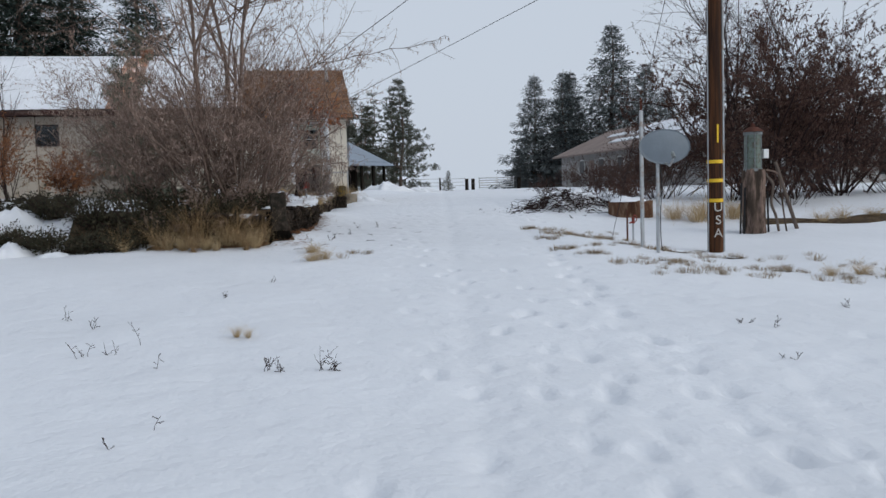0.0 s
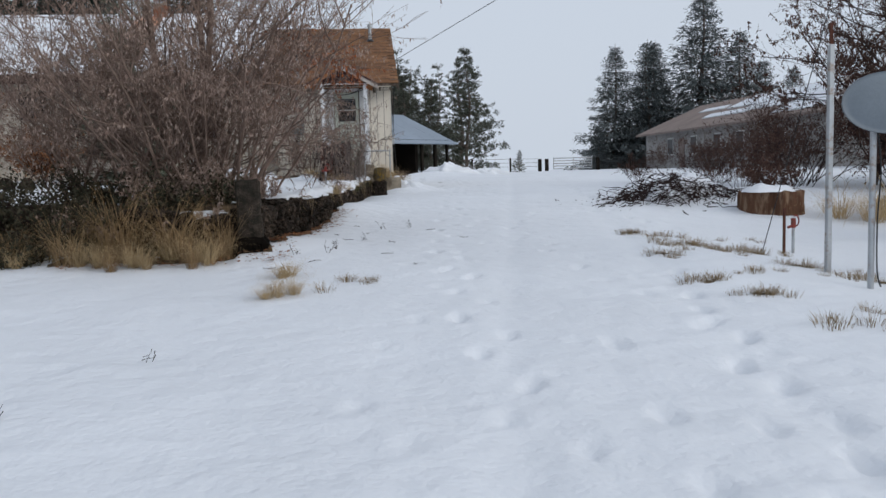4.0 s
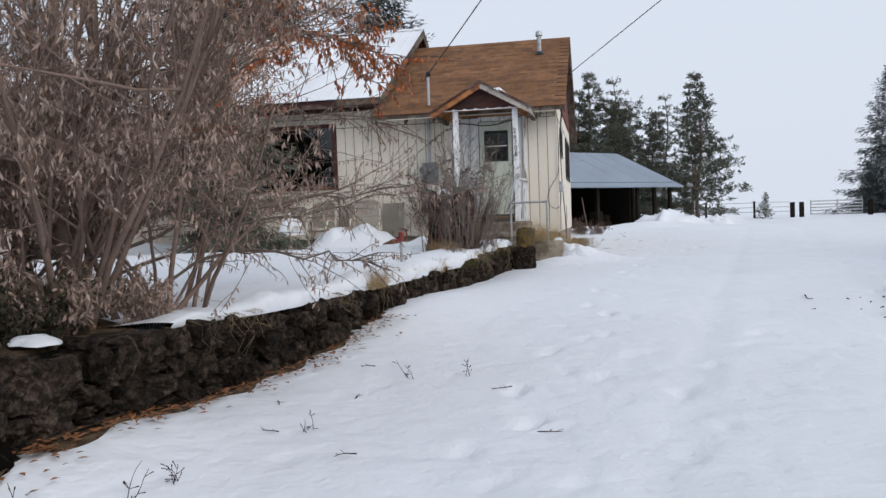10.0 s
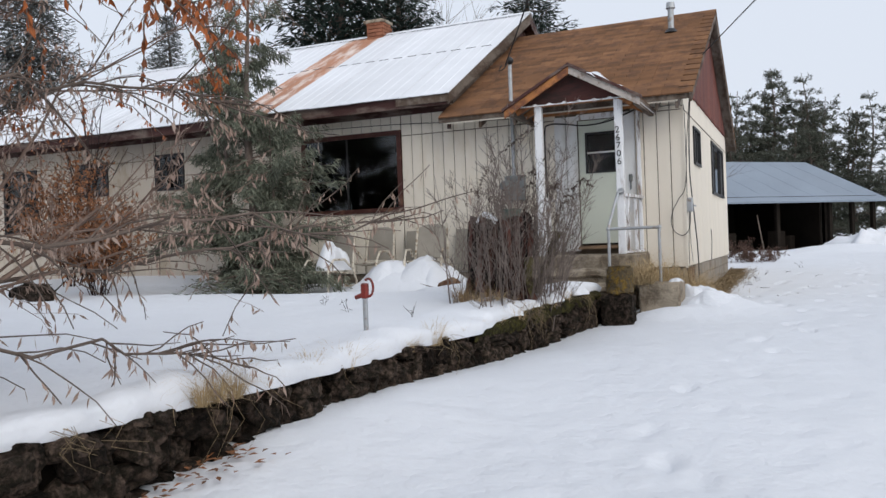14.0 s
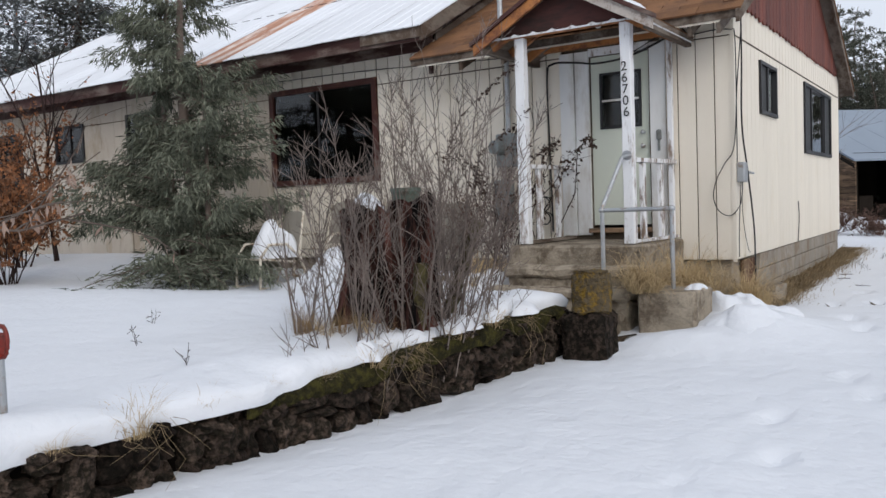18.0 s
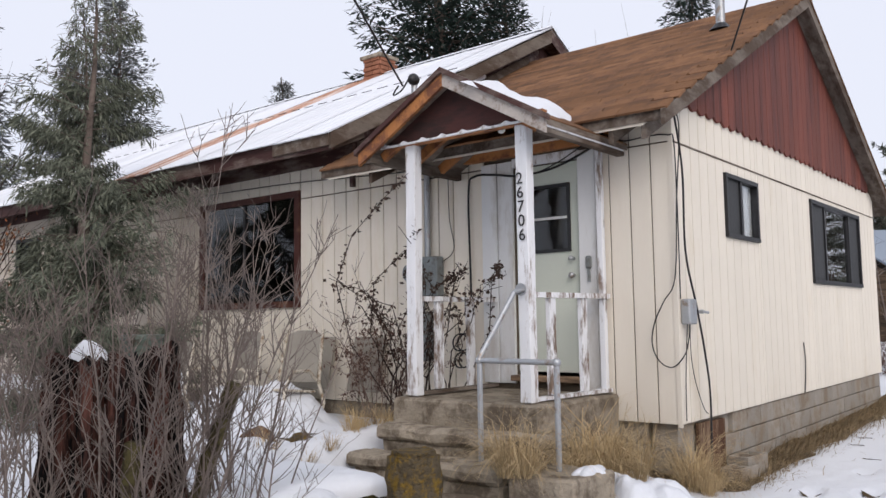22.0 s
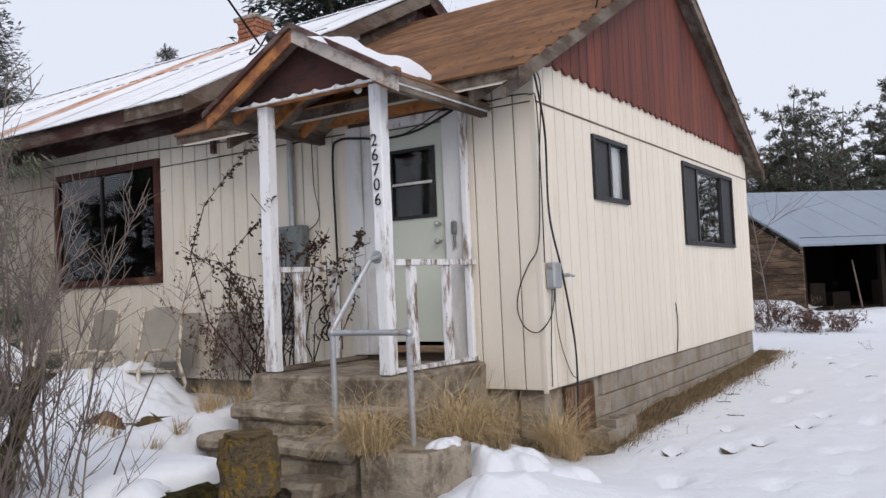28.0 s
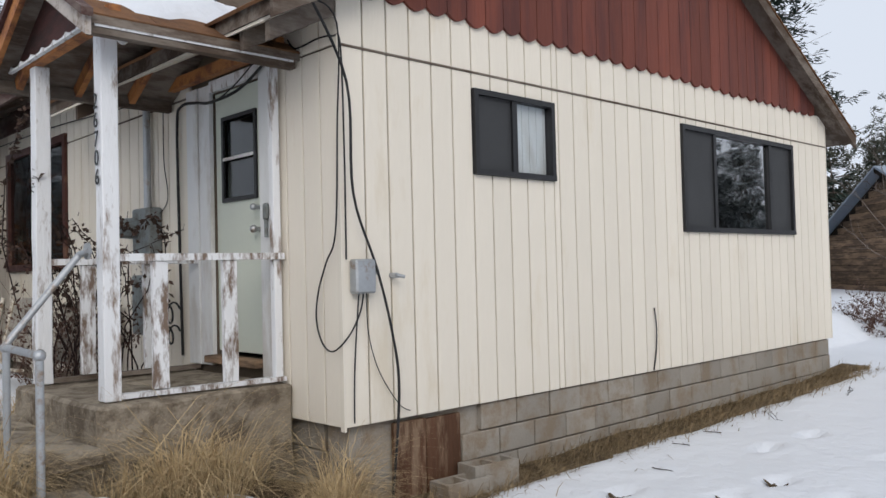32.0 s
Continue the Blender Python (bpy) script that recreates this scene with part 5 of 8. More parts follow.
# dead moss over the top stones
s = Soup()
ys = np.arange(24.1, 27.3, 0.04)
for y in ys:
    xw, zt = float(wall_x(y)), float(wall_top(y))
    q = [noise.noise(Vector((y * 5.0, k * 3.0, 2.0))) for k in range(6)]
    for k, (x, z) in enumerate(((xw + 0.02, zt - 0.10 - 0.10 * q[5]), (xw + 0.035, zt - 0.04), (xw - 0.01, zt + 0.015), (xw - 0.10, zt + 0.03), (xw - 0.24, zt + 0.015), (xw - 0.36, zt - 0.06))):
        s.v.append(Vector((x + 0.03 * q[k], y, z + 0.03 * q[(k + 2) % 6])))
for i in range(len(ys) - 1):
    for k in range(5):
        s.f.append((6 * i + k, 6 * i + k + 1, 6 * i + 7 + k, 6 * i + 6 + k))
part("moss_cap", s.mesh("moss_cap", MOSS), MOSS, wall, "dark dead moss along the top")
# snow that lies on the yard side and laps over the wall
s = Soup()
ys = np.arange(17.9, 27.4, 0.06)
for y in ys:
    xw, zt = float(wall_x(y)), float(wall_top(y))
    edge = xw - 0.13 + 0.14 * float(step01(18.0, 19.2, y)) - 0.13 * float(step01(24.2, 25.0, y)) + 0.06 * float(soft_noise(y * 6.0, 3.3, 8)) + 0.04 * math.sin(y * 2.1) + 0.05 * noise.noise(Vector((y * 4.0, 1.0, 0)))
    t = (0.12 + 0.03 * math.sin(y * 3.1)) * min(1.0, 0.2 + (y - 17.9) * 0.5) + 0.015 * math.sin(y * 7.7) + 0.03 * noise.noise(Vector((y * 5.0, 7.0, 0)))
    for x, z in ((edge + 0.0, zt - 0.04), (edge + 0.035, zt + t * 0.45), (edge - 0.03, zt + t * 0.9), (edge - 0.16, zt + t), (edge - 0.45, gz(edge - 0.45, y) + 0.05), (edge - 0.9, gz(edge - 0.9, y) - 0.03)):
        s.v.append(Vector((x, y, z)))
for i in range(len(ys) - 1):
    for k in range(5):
        s.f.append((6 * i + k, 6 * i + k + 1, 6 * i + 7 + k, 6 * i + 6 + k))
solo("snow_edge", s.mesh("snow_edge", SNOW), SNOW, "rounded white snow lip along the stone wall", "snow", kind="structure")
pillar = thing("gate_pillar", "square dark concrete pillar at the wall's corner", "pillar", (-0.2, 16.35, 0.5))
part("shaft", rough(-0.29, 0.01, 16.2, 16.42, 0.3, 1.55, 0.022, 7, 0.03, 2.0), PILLAR, pillar)
# The footing's shade is put into its black colour.
part("footing", rough(-0.36, 0.06, 16.1, 16.5, 0.2, 0.80, 0.06, 6, 0.06, 4.0), GAP, pillar, "black wet footing stone")
pier = thing("stone_pier", "squat lichen-covered stone pier at the foot of the steps", "pier", (1.62, 27.45, 1.0))
part("shaft", rough(1.62, 1.99, 27.12, 27.52, 0.85, 1.405, 0.035, 6, 0.05, 9.0), STONE, pier)
bm = rod(bmesh.new(), (1.83, 27.29, 1.38), (1.83, 27.29, 1.74), 0.175, 0.165, n=26)
bmesh.ops.bevel(bm, geom=[e for e in bm.edges if abs(e.verts[0].co.z - e.verts[1].co.z) < 0.01], offset=0.025, segments=2, affect="EDGES")
bmesh.ops.subdivide_edges(bm, edges=[e for e in bm.edges if e.calc_length() > 0.2], cuts=6)
for v in bm.verts:
    v.co += noise.noise_vector(v.co * 7.0) * 0.022 + noise.noise_vector(v.co * 19.0) * 0.01
part("capstone", bm, PIER, pier, "round drum spotted with orange lichen")


# ---- plants ----
def conifer_meshes(seed, h, radius, levels, per, clump, needle, bark, droop=0.25, base=0.06, dens=1.0, ragged=0.25):
    """Trunk and crown of an evergreen: whorls of limbs that carry needle sprays."""
    r = random.Random(seed)
    trunk, crown = Soup(), Soup()
    tp = [Vector((0.012 * h * math.sin(i * 0.7 + seed), 0.012 * h * math.cos(i * 0.9), h * i / 9)) for i in range(10)]
    trunk.tube(tp, [0.018 * h * (1 - i / 9.3) + 0.01 for i in range(10)], 8)
    for lv in range(levels):
        u = base + (0.985 - base) * (lv + r.uniform(-0.3, 0.3)) / levels
        z = h * u
        reach = radius * (1 - u) ** 0.85 * r.uniform(1 - ragged, 1 + ragged * 0.6) + 0.15
        cl = clump * (0.55 + 0.45 * (1 - u))
        for k in range(per):
            if r.random() > dens:
                continue
            a = 2 * math.pi * (k + r.uniform(-0.35, 0.35)) / per + lv * 2.1
            ln = reach * r.uniform(0.62, 1.1)
            d = Vector((math.cos(a), math.sin(a), r.uniform(-0.12, 0.32) - droop * (1 - u)))
            pts = limb(r, (0, 0, z), d, ln, 4, 0.10, 0.02)
            trunk.tube(pts, taper(5, 0.006 * h * (1 - u * 0.8) * 0.5 + 0.008, 0.006), 3)
            n = max(4, int(ln / (clump * 0.42)))
            for i in range(n):
                t = (i + 0.6) / n
                f = t * 4
                j = min(3, int(f))
                p = pts[j].lerp(pts[j + 1], f - j)
                way = (pts[j + 1] - pts[j]).normalized()
                sd = way.cross(Vector((0, 0, 1)))
                spread = (1.15 - 0.75 * t) * min(ln * 0.42, clump * 2.2)
                for side in (-1, 1):
                    tip = p + sd * side * spread * r.uniform(0.15, 1.0) + Vector((0, 0, r.uniform(-0.5, 0.15) * clump))
                    for q in range(3):
                        dd = way * r.uniform(0.4, 1.0) + sd * side * r.uniform(0.1, 0.9) + Vector((0, 0, r.uniform(-0.65, 0.35)))
                        crown.leaf(tip + rv(r, clump * 0.25), dd, cl * r.uniform(0.6, 1.2), cl * r.uniform(0.18, 0.34), Vector((r.uniform(-0.5, 0.5), r.uniform(-0.5, 0.5), 1)))
    return trunk.mesh("trunk", bark), crown.mesh("crown", needle, False)


def tree_thing(name, label, category, meshes, group=""):
    t = thing(name, label, category, group=group)
    part("trunk", meshes[0], BARK, t)
    part("crown", meshes[1], SPRUCE, t)
    return t


def stand(template, spots, name=None):
    """The first spot takes the template itself, the others copies of it."""
    for i, (x, y, z, turn, size) in enumerate(spots):
        ob = template if i == 0 else copy_thing(template, Matrix())
        ob.matrix_basis = Matrix.LocRotScale((x, y, z), Euler((0, 0, turn)), (size, size, size))


# dark spruces behind the house
spruce_a = tree_thing("spruce_tree", "tall dark green spruce behind the house", "tree", conifer_meshes(1, 18, 5.3, 44, 9, 0.48, SPRUCE, BARK, 0.3, 0.08), "spruces behind the house")
stand(spruce_a, [(-9.3, 60, 1.2, 0.3, 1.04), (-13.2, 46.0, 1.2, 2.2, 1.15), (-4.5, 66, 1.0, 4.0, 0.55), (-10.6, 46.2, 1.2, 5.2, 0.80)])
# These spruces carry the distance haze in their needle colour.
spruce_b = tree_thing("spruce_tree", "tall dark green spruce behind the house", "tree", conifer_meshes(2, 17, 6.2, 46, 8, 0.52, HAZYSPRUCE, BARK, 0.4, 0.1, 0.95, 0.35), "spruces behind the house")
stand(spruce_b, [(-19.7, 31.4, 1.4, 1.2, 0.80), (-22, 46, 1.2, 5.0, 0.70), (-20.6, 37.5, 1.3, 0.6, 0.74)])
# frosted firs, with the mist's haze put into their needle colour
fir = tree_thing("fir_tree", "tall frosted fir standing in mist beyond the yard", "tree", conifer_meshes(3, 16, 6.6, 36, 7, 0.72, FROSTHAZEFIR, BARK, 0.35, 0.08), "frosted firs")
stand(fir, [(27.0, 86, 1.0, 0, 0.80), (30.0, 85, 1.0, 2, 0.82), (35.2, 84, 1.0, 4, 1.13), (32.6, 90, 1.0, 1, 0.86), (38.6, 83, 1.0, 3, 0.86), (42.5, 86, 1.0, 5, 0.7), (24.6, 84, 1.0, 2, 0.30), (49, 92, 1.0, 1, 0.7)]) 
# These firs, trunks too, have the mist painted in as a pale colour.
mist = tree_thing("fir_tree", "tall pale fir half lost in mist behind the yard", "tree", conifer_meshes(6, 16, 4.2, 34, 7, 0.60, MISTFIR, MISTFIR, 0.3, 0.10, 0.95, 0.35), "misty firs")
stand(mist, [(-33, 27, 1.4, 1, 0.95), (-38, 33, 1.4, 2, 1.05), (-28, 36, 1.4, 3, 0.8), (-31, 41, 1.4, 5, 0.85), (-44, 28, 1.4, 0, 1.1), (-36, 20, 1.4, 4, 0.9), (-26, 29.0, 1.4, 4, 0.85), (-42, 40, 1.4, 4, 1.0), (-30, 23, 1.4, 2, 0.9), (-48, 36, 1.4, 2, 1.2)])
# pines
def pine_meshes(seed, h, reach, limbs, base, tufts, cone=0.6):
    """A loose pine: uneven limbs that end in round tufts of needles."""
    r = random.Random(seed)
    trunk, crown = Soup(), Soup()
    tp = [Vector((0.02 * h * math.sin(i * 0.8 + seed), 0.02 * h * math.cos(i * 0.7 + seed), h * i / 9)) for i in range(10)]
    trunk.tube(tp, [0.014 * h * (1 - i / 9.2) + 0.012 for i in range(10)], 7)
    for k in range(limbs):
        u = base + (0.99 - base) * (k // 5 + r.uniform(0, 0.35)) / (limbs / 5)
        c = tp[min(8, int(u * 9))].lerp(tp[min(8, int(u * 9)) + 1], u * 9 - min(8, int(u * 9)))
        a = k * 2.4 + r.uniform(-0.6, 0.6)
        ln = reach * ((1 - u) ** cone * 0.87 + 0.08) * r.uniform(0.35, 1.15)
        pts = limb(r, c, (math.cos(a), math.sin(a), r.uniform(-0.15, 0.45)), ln, 4, 0.14, 0.03)
        trunk.tube(pts, taper(5, 0.004 * h * (1 - u) + 0.012, 0.008), 3)
        for _ in range(max(3, int(tufts * ln))):
            f = r.uniform(0.35, 1) ** 0.7 * 3.99
            q = pts[int(f)].lerp(pts[int(f) + 1], f - int(f)) + Vector((r.uniform(-1, 1), r.uniform(-1, 1), r.uniform(-0.3, 0.45))) * (0.20 * ln + 0.08)
            size = r.uniform(0.18, 0.34)
            for _ in range(13):
                d = Vector((r.uniform(-1, 1), r.uniform(-1, 1), r.uniform(-0.5, 1.0)))
                crown.leaf(q + rv(r, 0.07), d, size * r.uniform(0.6, 1.2), 0.06 * r.uniform(0.6, 1.3), rv(r) + Vector((0, 0, 0.5)))
    return trunk.mesh("trunk", BARK), crown.mesh("crown", PINE, False)


pine = tree_thing("pine_tree", "young green pine with gaps between its limbs", "tree", pine_meshes(4, 9, 3.7, 90, 0.05, 7.5, 1.0), "pines beyond the drive")
stand(pine, [(8.8, 61.5, 1.3, 0, 0.97), (6.6, 66, 1.3, 2, 0.80), (4.2, 70, 1.3, 3, 0.95), (2.6, 66, 1.3, 1, 1.1), (13.2, 66, 1.3, 1, 0.2), (11.2, 72, 1.3, 1, 0.16)])
pr_ = random.Random(5)
pine_t = tree_thing("pine_tree", "tall loose pine behind the old shed", "tree", pine_meshes(5, 13, 3.4, 60, 0.24, 4.6, 0.7), "pines behind the shed")
stand(pine_t, [(-9 + i * 1.25 + pr_.uniform(-0.8, 0.8), 70 + pr_.uniform(-5, 9), 1.2, pr_.uniform(0, 6), pr_.uniform(0.58, 0.84)) for i in range(16)] + [(-5 + i * 0.9 + pr_.uniform(-0.5, 0.5), 62 + pr_.uniform(-1, 4), 1.2, pr_.uniform(0, 6), pr_.uniform(0.52, 0.66)) for i in range(12)])
pine_u = tree_thing("pine_tree", "bushy young pine behind the old shed", "tree", pine_meshes(6, 9, 3.6, 50, 0.10, 6.0), "pines behind the shed")
stand(pine_u, [(-8 + i * 1.35 + pr_.uniform(-0.8, 0.8), 64 + pr_.uniform(-2, 6), 1.2, pr_.uniform(0, 6), pr_.uniform(0.7, 1.0)) for i in range(12)] + [(-6 + i * 0.8 + pr_.uniform(-0.5, 0.5), 60 + pr_.uniform(-1, 3), 1.2, pr_.uniform(0, 6), pr_.uniform(0.55, 0.75)) for i in range(14)])


def bare_tree(name, label, at, h, seed, stems=1, lean=0.1, mats=(BARK, None), levels=3, leafs=0, leaf_size=(0.06, 0.02), spread=0.35, twigs=7, hang=0.0, thick=0.012, category="tree", wander=0.16, short=1.0):
    """A leafless tree or shrub: stems that fork into limbs and fine twigs, with a few dry leaves or catkins."""
    r = random.Random(seed)
    dry = Soup()

    def grow(wood, p, d, ln, rad, lv):
        k_ = 5 if lv < levels else 3
        pts = limb(r, p, d, ln, k_, wander, 0.04 if lv else 0.02)
        wood.tube(pts, taper(k_ + 1, rad, max(rad * 0.4, 0.0022)), 5 if lv == 0 else 3)
        if lv >= levels:
            for _ in range(leafs):
                j = r.randrange(0, 3)
                q = pts[j].lerp(pts[j + 1], r.random())
                way = Vector((r.uniform(-0.5, 0.5), r.uniform(-0.5, 0.5), r.uniform(-1.0, 0.3) - hang))
                dry.leaf(q, way, leaf_size[0] * r.uniform(0.6, 1.3), leaf_size[1] * r.uniform(0.7, 1.3), rv(r) + Vector((0, 0, 0.3)))
            return
        n = twigs if lv == 0 else max(2, twigs - 2)
        for k in range(n):
            f = r.uniform(0.25, 1.0) * 4.99
            j = int(f)
            q = pts[j].lerp(pts[j + 1], f - j)
            way = (pts[j + 1] - pts[j]).normalized()
            nd = (way + rv(r, 1.0) * (0.55 + spread)).normalized()
            nd.z = nd.z * 0.8 + 0.18 - hang * 0.25
            grow(wood, q, nd, ln * short * r.uniform(0.35, 0.62), rad * 0.5 * r.uniform(0.6, 1), lv + 1)

    t = thing(name, label, category, at)
    for s_ in range(stems):
        wood = Soup()
        a = r.uniform(0, 6.283)
        off = Vector((math.cos(a), math.sin(a), 0)) * r.uniform(0, lean * h * 0.25)
        d = Vector((math.cos(a) * lean * r.uniform(0.3, 1.6), math.sin(a) * lean * r.uniform(0.3, 1.6), 1))
        grow(wood, off, d, h * r.uniform(0.5, 0.85), thick * h * r.uniform(0.5, 1.0), 0)
        part("stem" if stems > 1 else "trunk", wood.mesh("stem", mats[0]), mats[0], t).matrix_parent_inverse = Matrix()
    if leafs:
        part("foliage", dry.mesh("foliage", mats[1], False), mats[1], t).matrix_parent_inverse = Matrix()
    return t


# the great catkin shrub behind the wall's corner
bare_tree("catkin_shrub", "huge leafless catkin shrub with many reddish brown stems", (-0.95, 18.1, gz(-0.95, 18.1) - 0.05), 4.2, 31, 30, 0.62, (TWIG, CATKIN), 3, 5, (0.06, 0.015), 0.5, 6, 0.5, 0.0075, "shrub")
bare_tree("catkin_shrub", "huge leafless catkin shrub with many reddish brown stems", (-2.3, 18.5, gz(-2.3, 18.5) - 0.05), 3.8, 32, 24, 0.66, (TWIG, CATKIN), 3, 7, (0.06, 0.015), 0.5, 6, 0.5, 0.0075, "shrub")
bare_tree("catkin_shrub", "huge leafless catkin shrub with many reddish brown stems", (-3.1, 18.9, gz(-3.1, 18.9) - 0.05), 3.0, 34, 15, 0.55, (TWIG, CATKIN), 3, 6, (0.06, 0.015), 0.5, 6, 0.5, 0.0075, "shrub")
bare_tree("catkin_shrub", "leafless catkin shrub leaning over the stone wall", (-0.55, 19.1, gz(-0.55, 19.1) - 0.05), 3.7, 35, 16, 0.6, (TWIG, CATKIN), 3, 5, (0.06, 0.015), 0.5, 6, 0.4, 0.0075, "shrub")
bare_tree("hazel_tree", "slender leafless tree with catkins above the stone wall", (-1.35, 18.9, gz(-1.35, 18.9) - 0.05), 7.2, 33, 4, 0.20, (TWIG, CATKIN), 3, 6, (0.07, 0.018), 0.45, 8, 0.5, 0.010, "tree")

for i, (x, y, h) in enumerate([(-0.45, 17.5, 0.6), (-0.9, 17.3, 0.7), (-0.2, 18.2, 0.5), (-1.6, 17.4, 0.7), (-0.75, 16.7, 0.45), (-1.35, 16.75, 0.5), (-2.0, 16.8, 0.5), (-2.6, 16.9, 0.5)]):
    bare_tree("rust_shrub", "low tangle of stems with withered tan leaves", (x, y, gz(x, y) - 0.05), h, 130 + i, 20, 0.6, (TWIG, CATKIN), 2, 3, (0.055, 0.018), 0.5, 6, 0.2, 0.008, "shrub")


def long_branch(name, label, pts, rad, seed, leaf_mat, leaf_n, size, twig_len, per=26, hang=0.8):
    """A long limb with side twigs and hanging dry leaves."""
    r = random.Random(seed)
    Q = [Vector(p) for p in pts]
    P = []
    for a, b in zip(Q, Q[1:]):
        P += [a.lerp(b, k / 4) + (rv(r, 0.07) if k or P else Vector()) for k in range(4)]
    P.append(Q[-1])
    wood, dry, main = Soup(), Soup(), Soup()
    n = len(P)
    main.tube(P, taper(n, rad, rad * 0.3), 5)
    for _ in range(per):
        f = r.uniform(0.15, 0.999) * (n - 1)
        j = int(f)
        q = P[j].lerp(P[j + 1], f - j)
        tw = limb(r, q, (P[j + 1] - P[j]).normalized() + rv(r, 0.8), twig_len * r.uniform(0.4, 1), 4, 0.3, -0.05)
        wood.tube(tw, taper(5, rad * 0.35, 0.003), 3)
        for _ in range(leaf_n):
            k = r.randrange(0, 4)
            p = tw[k].lerp(tw[k + 1], r.random())
            dry.leaf(p, Vector((r.uniform(-0.5, 0.5), r.uniform(-0.5, 0.5), -hang + r.uniform(-0.3, 0.3))), size[0] * r.uniform(0.6, 1.3), size[1] * r.uniform(0.6, 1.3), rv(r) + Vector((0.2, 0, 0)))
    t = thing(name, label, "branch", tuple(P[0]))
    part("limb", main.mesh("limb", BARK), BARK, t)
    tagged(part("twigwork", wood.mesh("twigwork", BARK), BARK, t), kind="stuff")
    part("foliage", dry.mesh("foliage", leaf_mat, False), leaf_mat, t)


for i, (pts, mt, nl, sz) in enumerate([
    ([(-1.0, 18.6, 1.8), (-0.4, 18.9, 2.6), (0.2, 19.3, 3.3), (0.8, 19.7, 3.6), (1.35, 20.1, 3.35)], ORANGELEAF, 16, (0.07, 0.030)),
    ([(-1.2, 18.8, 2.2), (-0.5, 19.4, 3.2), (0.1, 19.9, 3.8), (0.6, 20.3, 3.7), (1.0, 20.7, 3.3)], ORANGELEAF, 14, (0.07, 0.030)),
    ([(-1.0, 18.4, 2.4), (-0.2, 18.3, 3.6), (0.8, 18.2, 4.3), (2.0, 18.1, 4.55), (3.6, 18.0, 4.85)], CATKIN, 8, (0.07, 0.016)),
    ([(-0.8, 18.4, 1.7), (0.0, 18.9, 2.0), (0.7, 19.5, 2.15), (1.3, 20.3, 2.2), (1.75, 21.2, 2.25)], CATKIN, 8, (0.07, 0.016)),
    ([(-1.0, 18.9, 1.5), (-0.4, 20.0, 1.9), (0.1, 21.2, 2.1), (0.5, 22.4, 2.2), (0.8, 23.4, 2.35)], CATKIN, 8, (0.07, 0.016)),
    ([(-0.7, 18.6, 1.3), (-0.1, 19.4, 1.7), (0.5, 20.3, 1.6), (0.95, 21.0, 1.4)], CATKIN, 8, (0.07, 0.016)),
    ([(-1.2, 18.7, 2.4), (-0.7, 19.2, 3.4), (-0.2, 19.8, 4.0), (0.4, 20.4, 4.2), (0.9, 21.0, 3.9)], ORANGELEAF, 13, (0.07, 0.030)),
    ([(-1.3, 18.6, 2.0), (-0.8, 18.9, 3.0), (-0.3, 19.4, 3.7), (0.2, 20.0, 4.0), (0.7, 20.8, 4.0)], CATKIN, 8, (0.06, 0.015)),
    ([(-0.9, 18.8, 1.6), (-0.4, 19.2, 2.4), (0.1, 19.7, 2.9), (0.6, 20.2, 3.0), (1.1, 20.9, 2.9)], CATKIN, 12, (0.055, 0.015)),
    ([(-1.1, 19.0, 1.8), (-0.8, 19.8, 2.9), (-0.5, 20.6, 3.7), (-0.1, 21.4, 4.1), (0.4, 22.2, 4.0)], CATKIN, 8, (0.06, 0.015)),
    ([(-1.4, 18.5, 2.6), (-1.2, 18.9, 3.9), (-0.9, 19.4, 4.9), (-0.5, 20.0, 5.4), (0.1, 20.6, 5.5)], RUSTLEAF, 7, (0.055, 0.02)),
    ([(-1.6, 18.6, 2.6), (-1.7, 19.2, 4.0), (-1.7, 20.0, 5.0), (-1.5, 20.9, 5.5)], RUSTLEAF, 7, (0.055, 0.02)),
    ([(-1.5, 18.9, 1.5), (-1.6, 20.4, 2.6), (-1.5, 21.8, 3.4), (-1.2, 23.2, 3.7)], ORANGELEAF, 12, (0.065, 0.028)),
    ([(-2.2, 18.6, 1.5), (-3.0, 18.4, 2.6), (-3.6, 18.2, 3.2), (-4.3, 18.0, 3.4)], CATKIN, 8, (0.07, 0.016)),
    ([(-1.8, 19.0, 1.5), (-2.6, 19.6, 2.9), (-3.2, 20.2, 3.9), (-3.8, 20.6, 4.5)], CATKIN, 8, (0.07, 0.016)),
]):
    long_branch("branch", "long limb hung with withered orange leaves" if mt is ORANGELEAF else "long bare limb hung with dry catkins", pts, 0.017, 50 + i, mt, nl, sz, 0.75, 36)

# the wine-red thicket and bare trees beyond the pole
bare_tree("thicket", "dense dark wine-red leafless thicket beside the pole", (14.2, 22.5, gz(14.2, 22.5) - 0.05), 5.4, 41, 25, 0.6, (DARKTWIG, WINELEAF), 3, 15, (0.085, 0.034), 0.55, 6, 0.2, 0.008, "shrub")
bare_tree("thicket", "dense dark wine-red leafless thicket beside the pole", (17.6, 23.5, gz(17.6, 23.5) - 0.05), 5.2, 42, 20, 0.6, (DARKTWIG, WINELEAF), 3, 15, (0.085, 0.034), 0.55, 6, 0.2, 0.008, "shrub")
for i, (x, y, h) in enumerate([(12.7, 21.6, 2.6), (14.6, 21.4, 3.0), (16.4, 22.0, 2.8), (18.6, 22.4, 3.0), (20.5, 23.5, 3.2)]):
    bare_tree("thicket", "low dark wine-red tangle of thorny stems", (x, y, gz(x, y) - 0.05), h, 140 + i, 20, 0.75, (DARKTWIG, WINELEAF), 2, 7, (0.065, 0.026), 0.6, 7, 0.1, 0.006, "shrub")
